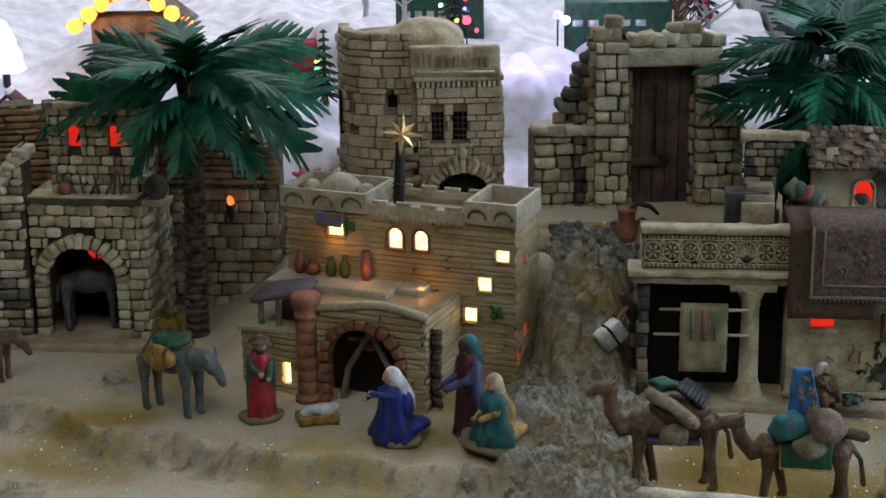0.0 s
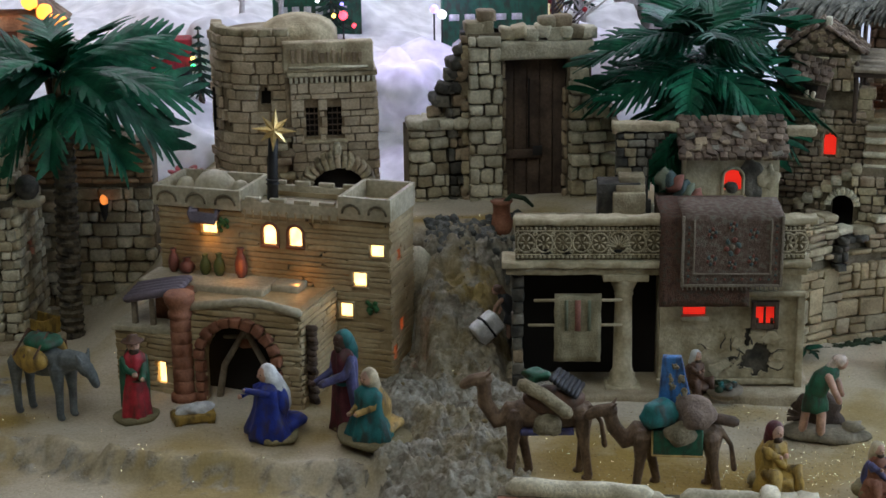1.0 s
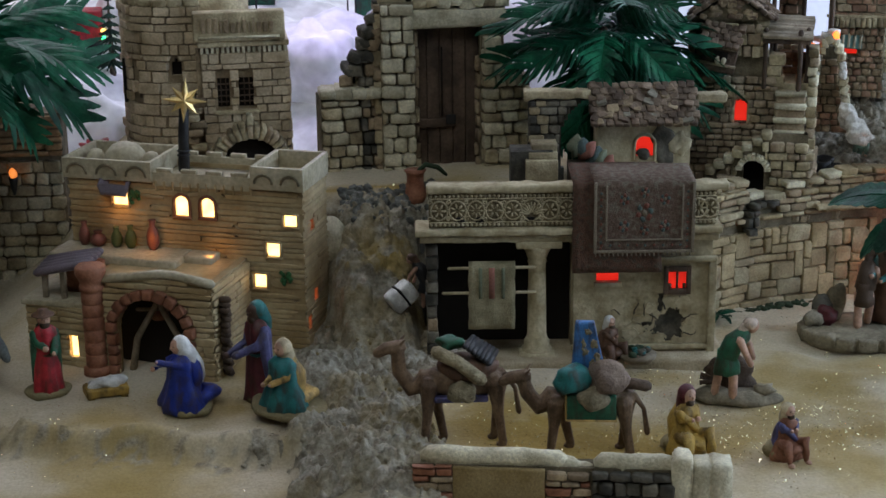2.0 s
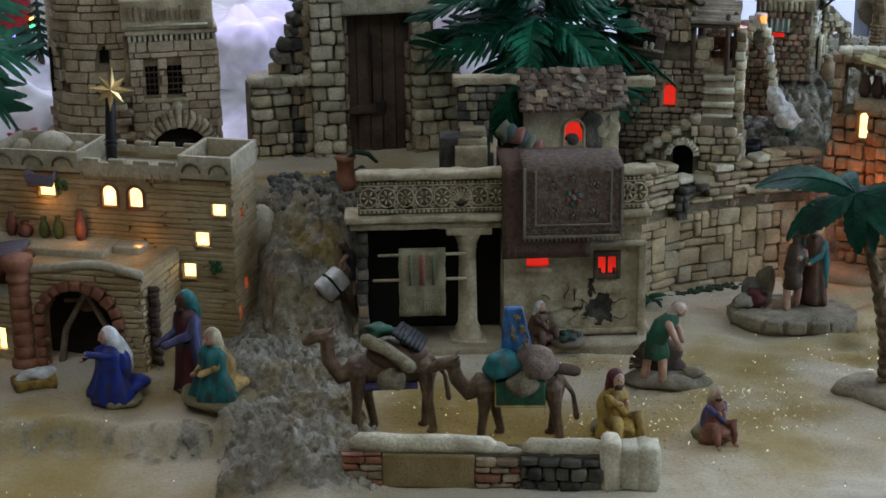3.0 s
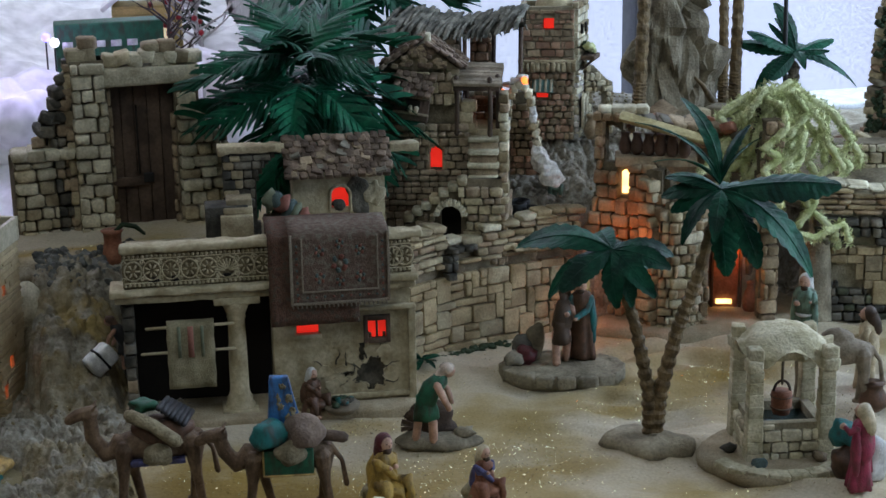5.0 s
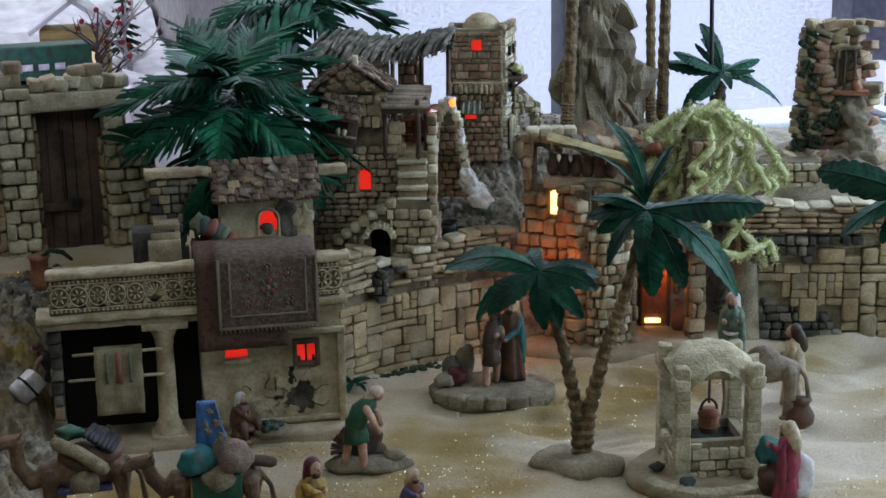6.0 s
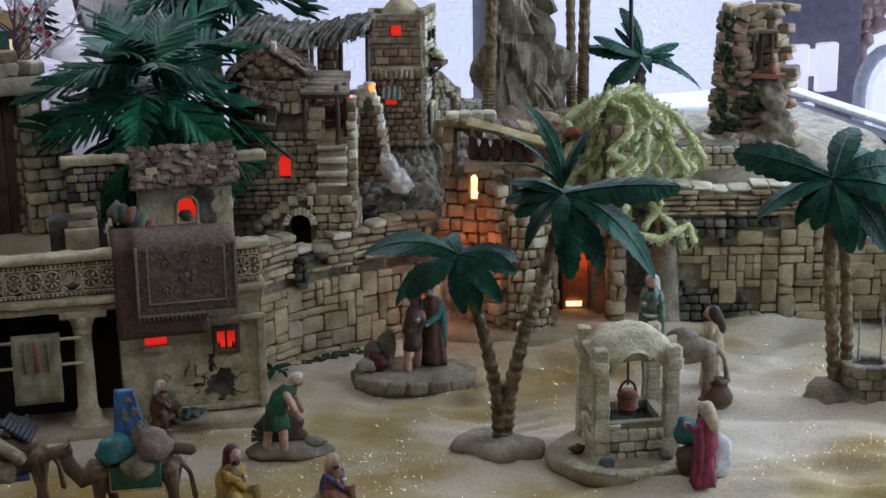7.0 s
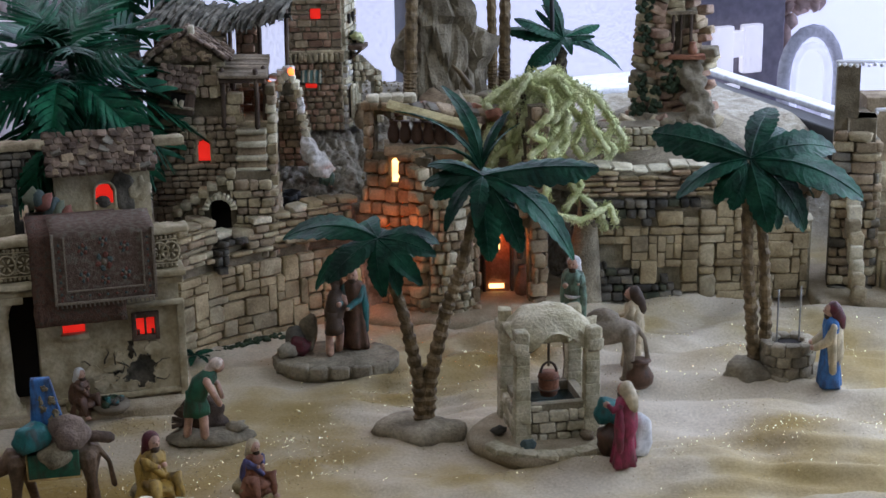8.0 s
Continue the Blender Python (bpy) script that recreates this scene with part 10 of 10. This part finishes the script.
# ---- snowy village behind ----


def snow_height(x, y):
    z = 0.085 + 0.10 * step(1.85, 2.35, y) + 0.05 * step(2.3, 2.8, y)
    z += 0.045 * fbm(x, y, 4, 3) + 0.012 * fbm(x, y, 14, 3)
    z += 0.05 * math.exp(-((x - 0.12) ** 2 + (y - 2.1) ** 2) / 0.006)
    z += 0.05 * math.exp(-((x + 0.18) ** 2 + (y - 2.0) ** 2) / 0.008)
    return z


def make_snow():
    X0, X1, Y0, Y1, S = -1.5, 0.435, 1.80, 2.95, 0.012
    nx, ny = round((X1 - X0) / S), round((Y1 - Y0) / S)
    verts = [(X0 + i * S, Y0 + j * S, snow_height(X0 + i * S, Y0 + j * S)) for j in range(ny + 1) for i in range(nx + 1)]
    faces = [(j * (nx + 1) + i, j * (nx + 1) + i + 1, (j + 1) * (nx + 1) + i + 1, (j + 1) * (nx + 1) + i) for j in range(ny) for i in range(nx)]
    me = bpy.data.meshes.new("snow")
    me.from_pydata(verts, [], faces)
    me.shade_smooth()
    me.materials.append(COTTON)
    tagged(new("snow", me), "white cotton snow in soft heaps", "snow", kind="structure")


make_snow()
tagged(part("platform_edge", boxed(-1.5, 0.47, 1.785, 1.80, -0.03, 0.09), IRON), "dark edge of the snow platform", "platform", kind="structure")
for x, y, r in ((0.10, 2.03, (0.06, 0.05, 0.055)), (-0.02, 1.96, (0.05, 0.04, 0.04)), (0.19, 1.95, (0.05, 0.04, 0.035)), (-0.16, 1.93, (0.05, 0.04, 0.045)), (-0.30, 2.0, (0.09, 0.05, 0.05)), (-0.5, 1.95, (0.09, 0.05, 0.05)), (-0.1, 2.15, (0.07, 0.05, 0.06))):
    t = thing("cotton_heap", pose(x, y, snow_height(x, y) - 0.02), "soft heap of white cotton wool", "cotton", "cotton heaps")
    bm = bmesh.new()
    blob(bm, (0, 0, 0.02), r, 0, 0.22, 4)
    part("tuft", bm, COTTON, t)

PINE = material("pine_needles", (0.012, 0.04, 0.028), (0.04, 0.085, 0.06), rough=0.8, scale=90, grain=400, bump=0.5)
BULBS = [glowing("bulb_" + n, c, 4.0) for n, c in (("red", (1, 0.05, 0.08)), ("green", (0.05, 0.8, 0.25)), ("gold", (1, 0.6, 0.12)), ("blue", (0.25, 0.2, 1.0)), ("white", (0.9, 0.9, 1.0)))]


def pine(x, y, h, lights=False, label="small dark green pine dusted with snow"):
    t = thing("pine_tree", pose(x, y, snow_height(x, y) - 0.005), label, "tree")
    bm = bmesh.new()
    tube(bm, [(0, 0, 0), (0, 0, h * 0.9)], [0.004, 0.001], 0, 6)
    part("trunk", bm, TRUNK, t)
    bm = bmesh.new()
    for j in range(9):
        z = h * (0.12 + 0.86 * j / 9)
        r = h * 0.24 * (1 - j / 9.5)
        for k in range(14):
            a = k * 0.449 + j
            d = Vector((math.cos(a), math.sin(a), -0.35))
            tube(bm, [(0, 0, z + r * 0.3), Vector((0, 0, z + r * 0.3)) + d * r * random.uniform(0.8, 1.1)], [h * 0.022, h * 0.008], 0, 5)
    part("crown", bm, PINE, t)
    if lights:
        for k in range(12):
            a, q = k * 2.4, k / 12
            bm = bmesh.new()
            blob(bm, (h * 0.22 * (1 - q) * math.cos(a), h * 0.22 * (1 - q) * math.sin(a) - 0.004, h * (0.15 + 0.8 * q)), 0.0032, 0, 0, 1)
            part("bulb", bm, BULBS[k % 5], t)


pine(-0.14, 2.02, 0.105)
pine(0.02, 2.24, 0.13, True, "dark pine with coloured lights")
pine(0.36, 2.34, 0.12)
pine(-0.20, 2.02, 0.07)


def bare_tree(x, y, h, mat, label, n=16, berries=False):
    z = snow_height(x, y) if y > 1.8 else height(x, y)
    t = thing("bare_tree", pose(x, y, z - 0.004), label, "tree")
    bm = bmesh.new()
    tube(bm, [(0, 0, 0), (0.004, 0, h * 0.35), (-0.002, 0, h * 0.6), (0.004, 0, h)], [h * 0.03, h * 0.022, h * 0.015, h * 0.006], 0, 6)
    part("trunk", bm, mat, t)
    for k in range(n):
        bm = bmesh.new()
        z0 = h * random.uniform(0.25, 0.8)
        a = random.uniform(0, 6.28)
        l = h * random.uniform(0.25, 0.5)
        p1 = Vector((math.cos(a) * l * 0.5, math.sin(a) * l * 0.5, z0 + l * 0.3))
        p2 = p1 + Vector((math.cos(a + 0.5) * l * 0.4, math.sin(a + 0.5) * l * 0.4, l * random.uniform(0.1, 0.6)))
        tube(bm, [(0, 0, z0), p1, p2], [h * 0.012, h * 0.008, h * 0.003], 0, 5)
        tube(bm, [p1, p1 + Vector((math.cos(a - 0.7) * l * 0.35, math.sin(a - 0.7) * l * 0.35, l * 0.35))], [h * 0.007, h * 0.003], 0, 5)
        b = part("branch", bm, mat, t)
        if berries and k % 2:
            bm = bmesh.new()
            blob(bm, p2, 0.004, 0, 0, 1)
            part("berry", bm, REDP, b)


TWIG = plain("dark_twig", (0.06, 0.045, 0.04), 0.8)
FROST = plain("frosted_twig", (0.5, 0.48, 0.47), 0.8)
bare_tree(0.155, 1.84, 0.155, TWIG, "dark bare twig tree behind the gate", 14)
bare_tree(-0.10, 2.22, 0.14, FROST, "frosted pale twig tree in the snow", 16)
bare_tree(-0.05, 2.26, 0.13, FROST, "frosted pale twig tree in the snow", 16)
bare_tree(0.30, 2.12, 0.14, TWIG, "bare brown twig tree with red berries", 16, True)
bare_tree(0.34, 2.16, 0.15, FROST, "frosted twig tree with red berries", 18, True)


def village():
    # lit hut
    t = thing("lit_hut", pose(-0.405, 2.2, snow_height(-0.405, 2.2) - 0.004), "brown wooden hut hung with glowing amber bulbs", "model house")
    part("wall", boxed(-0.05, 0.06, 0, 0.06, 0, 0.06, 0.002), BROWN, t)
    for s in (-1, 1):
        ob = part("roof", boxed(-0.05, 0.05, -0.01, 0.07, -0.004, 0.004, 0.001), ROOFTILE, t)
        ob.matrix_basis = pose(0.005 + s * 0.035, 0, 0.078, 0, s * 38, 0)
    part("door", boxed(-0.01, 0.02, -0.003, 0.0, 0.0, 0.04), WOOD, t)
    for k in range(9):
        s = k / 8 * 2 - 1
        bm = bmesh.new()
        blob(bm, (0.005 + s * 0.072, -0.015, 0.108 - abs(s) * 0.056), 0.0105, 0, 0.1, 2)
        part("bulb", bm, glowing("amber_bulb", (1.0, 0.34, 0.04), 3.0), t, "glowing amber bulb")
    # flocked tree, pink lantern
    t = thing("white_tree", pose(-0.56, 2.16, snow_height(-0.56, 2.16) - 0.01), "white lit flocked tree on a dark trunk", "tree")
    bm = bmesh.new()
    lathe(bm, [(0.024, 0.03), (0.02, 0.045), (0.021, 0.05), (0.014, 0.065), (0.015, 0.069), (0.004, 0.095)], wob=0.12)
    part("crown", bm, glowing("lit_white", (0.85, 0.85, 1.0), 1.0), t)
    bm = bmesh.new()
    tube(bm, [(0, 0, 0), (0, 0, 0.035)], 0.005, 0, 6)
    part("trunk", bm, IRON, t)
    t = thing("pink_lantern", pose(-0.365, 2.10, snow_height(-0.365, 2.10) - 0.004), "glowing pink lantern house in the snow", "lantern")
    part("body", boxed(-0.02, 0.02, -0.01, 0.02, 0, 0.03, 0.004), glowing("pink_glow", (1.0, 0.22, 0.26), 1.1), t)
    # red wagon with a string of lights
    t = thing("red_wagon", pose(-0.195, 2.12, snow_height(-0.195, 2.12) - 0.002) @ Matrix.Diagonal((0.62, 0.62, 0.62, 1)), "red toy wagon edged with coloured lights", "toy wagon")
    part("body", boxed(-0.075, 0.06, 0, 0.06, 0.025, 0.09, 0.004), REDP, t)
    part("sign_panel", boxed(-0.03, 0.01, -0.004, -0.001, 0.052, 0.066, 0.001), CREAM, t)
    for x in (-0.045, 0.045):
        bm = bmesh.new()
        lathe(bm, [(0.014, 0), (0.017, 0.002), (0.017, 0.012), (0.014, 0.014)], seg=16)
        bmesh.ops.transform(bm, matrix=pose(x, 0.002, 0.016, 90, 0, 0), verts=bm.verts[:])
        part("wheel", bm, IRON, t)
    for k in range(13):
        bm = bmesh.new()
        p = (-0.075 + 0.0125 * k, -0.006, 0.022) if k < 11 else (0.063, -0.006, 0.022 + 0.015 * (k - 10))
        blob(bm, p, (0.0052, 0.004, 0.0042), 0, 0, 2)
        part("bulb", bm, BULBS[k % 5], t, "coloured glowing bulb")
    # red-roofed cottage
    for x, y, s, rot in ((-0.20, 2.06, 1.0, 20), (-0.53, 2.04, 0.8, 0)):
        t = thing("red_cottage", pose(x, y, snow_height(x, y) - 0.004, 0, 0, rot), "small snowy cottage with a red roof", "model house", "red cottages")
        part("wall", boxed(-0.02 * s, 0.02 * s, 0, 0.03, 0, 0.022, 0.001), CREAM, t)
        for k in (-1, 1):
            ob = part("roof", boxed(-0.022 * s, 0.022 * s, -0.004, 0.034, -0.002, 0.002, 0.0005), MAROON, t)
            ob.matrix_basis = pose(k * 0.013, 0, 0.031, 0, k * 42, 0)
        bm = bmesh.new()
        tube(bm, [(0, 0.0, 0.046), (0, 0.03, 0.046)], 0.004, 0, 7)
        part("ridge_snow", bm, COTTON, t)
    # green stall with snowy scallops and unreadable writing
    t = thing("green_stall", pose(0.22, 2.14, snow_height(0.22, 2.14) - 0.01), "dark green stall with snow-capped scalloped awning", "stall")
    part("front", boxed(-0.06, 0.075, 0, 0.04, 0.0, 0.09, 0.003), GREENP, t)
    for x in (-0.03, 0.012, 0.054):
        bm = bmesh.new()
        blob(bm, (x, -0.004, 0.022), (0.020, 0.010, 0.018), 0, 0.06, 3)
        part("scallop", bm, COTTON, t)
    for k in range(5):
        part("writing_bar", boxed(-0.052 + 0.02 * k, -0.039 + 0.02 * k, -0.0025, -0.0008, 0.06, 0.068), WHITE, t)
    t = thing("green_stall", pose(0.0, 2.3, snow_height(0.0, 2.3) - 0.01), "dark green sign stall with worn white writing", "stall")
    part("front", boxed(-0.06, 0.06, 0, 0.04, 0.0, 0.07, 0.003), GREENP, t)
    for k in range(6):
        part("writing_bar", boxed(-0.05 + 0.016 * k, -0.04 + 0.016 * k, -0.0025, -0.0008, 0.034, 0.05), WHITE, t)
    # purple and white bulbs
    for x, y, z, k in ((0.148, 2.12, 0.235, 3), (0.158, 2.12, 0.228, 4), (0.034, 2.15, 0.225, 0)):
        t = thing("fairy_light", pose(x, y, snow_height(x, y)), "fairy light on a thin stake in the snow", "light", "fairy lights")
        bm = bmesh.new()
        tube(bm, [(0, 0, 0), (0, 0, max(0.012, z - snow_height(x, y)))], 0.0012, 0, 5)
        part("stake", bm, IRON, t)
        bm = bmesh.new()
        blob(bm, (0, 0, max(0.012, z - snow_height(x, y))), 0.0058, 0, 0, 2)
        part("bulb", bm, BULBS[k], t)
    # yellow house with dark shutters
    t = thing("yellow_house", pose(0.29, 2.26, snow_height(0.29, 2.26) - 0.02, 0, 0, -8), "pale yellow house with dark red shutters", "model house")
    part("wall", boxed(-0.05, 0.04, 0, 0.06, 0, 0.085, 0.001), plain("yellow_siding", (0.55, 0.42, 0.16), 0.7), t)
    for k in range(9):
        part("siding_board", boxed(-0.05, 0.04, -0.0025, -0.0006, 0.006 + 0.0085 * k, 0.0135 + 0.0085 * k, 0.0005), plain("yellow_siding", (0.55, 0.42, 0.16), 0.7), t)
    for x in (-0.03, 0.008):
        wn_ = part("window", boxed(x, x + 0.014, -0.0045, -0.002, 0.035, 0.06), glowing("soft_window", (1.0, 0.8, 0.5), 0.8), t)
        for q in (x - 0.008, x + 0.016):
            part("shutter", boxed(q, q + 0.006, -0.0055, -0.002, 0.033, 0.062, 0.0005), MAROON, wn_)
    for k in (-1, 1):
        ob = part("roof", boxed(-0.04, 0.04, -0.01, 0.07, -0.003, 0.003, 0.001), COTTON, t)
        ob.matrix_basis = pose(-0.005 + k * 0.026, 0, 0.105, 0, k * 36, 0)
    # white icy ramp
    t = thing("white_ramp", pose(0.36, 1.93, 0.10, 0, 0, 0), "smooth white foam ramp beside the fern", "ramp")
    bm = bmesh.new()
    v = [bm.verts.new(p) for p in ((-0.05, 0, 0), (0.05, 0, 0), (0.05, 0.1, 0), (-0.05, 0.1, 0), (-0.05, 0, 0.13), (0.05, 0, 0.095), (0.05, 0.1, 0.10), (-0.05, 0.1, 0.135))]
    for f in ((3, 2, 1, 0), (4, 5, 6, 7), (0, 1, 5, 4), (1, 2, 6, 5), (2, 3, 7, 6), (3, 0, 4, 7)):
        bm.faces.new([v[k] for k in f])
    bmesh.ops.bevel(bm, geom=bm.edges[:], offset=0.008, segments=3, affect="EDGES")
    part("foam", bm, COTTON, t)
    # poinsettia by the tower
    t = thing("red_flower", pose(-0.15, 1.86, 0.085), "red artificial flower in the snow", "flower")
    for k in range(6):
        bm = bmesh.new()
        a = k * 1.05
        blob(bm, (0.010 * math.cos(a), 0.010 * math.sin(a), 0.012), (0.012, 0.006, 0.003), 0, 0.1, 2, (0, -20, math.degrees(a)))
        part("petal", bm, REDP, t)


village()
glow_lamp("violet_led", 0.13, 2.0, 0.30, 0.5, (0.6, 0.45, 1.0), 0.03)
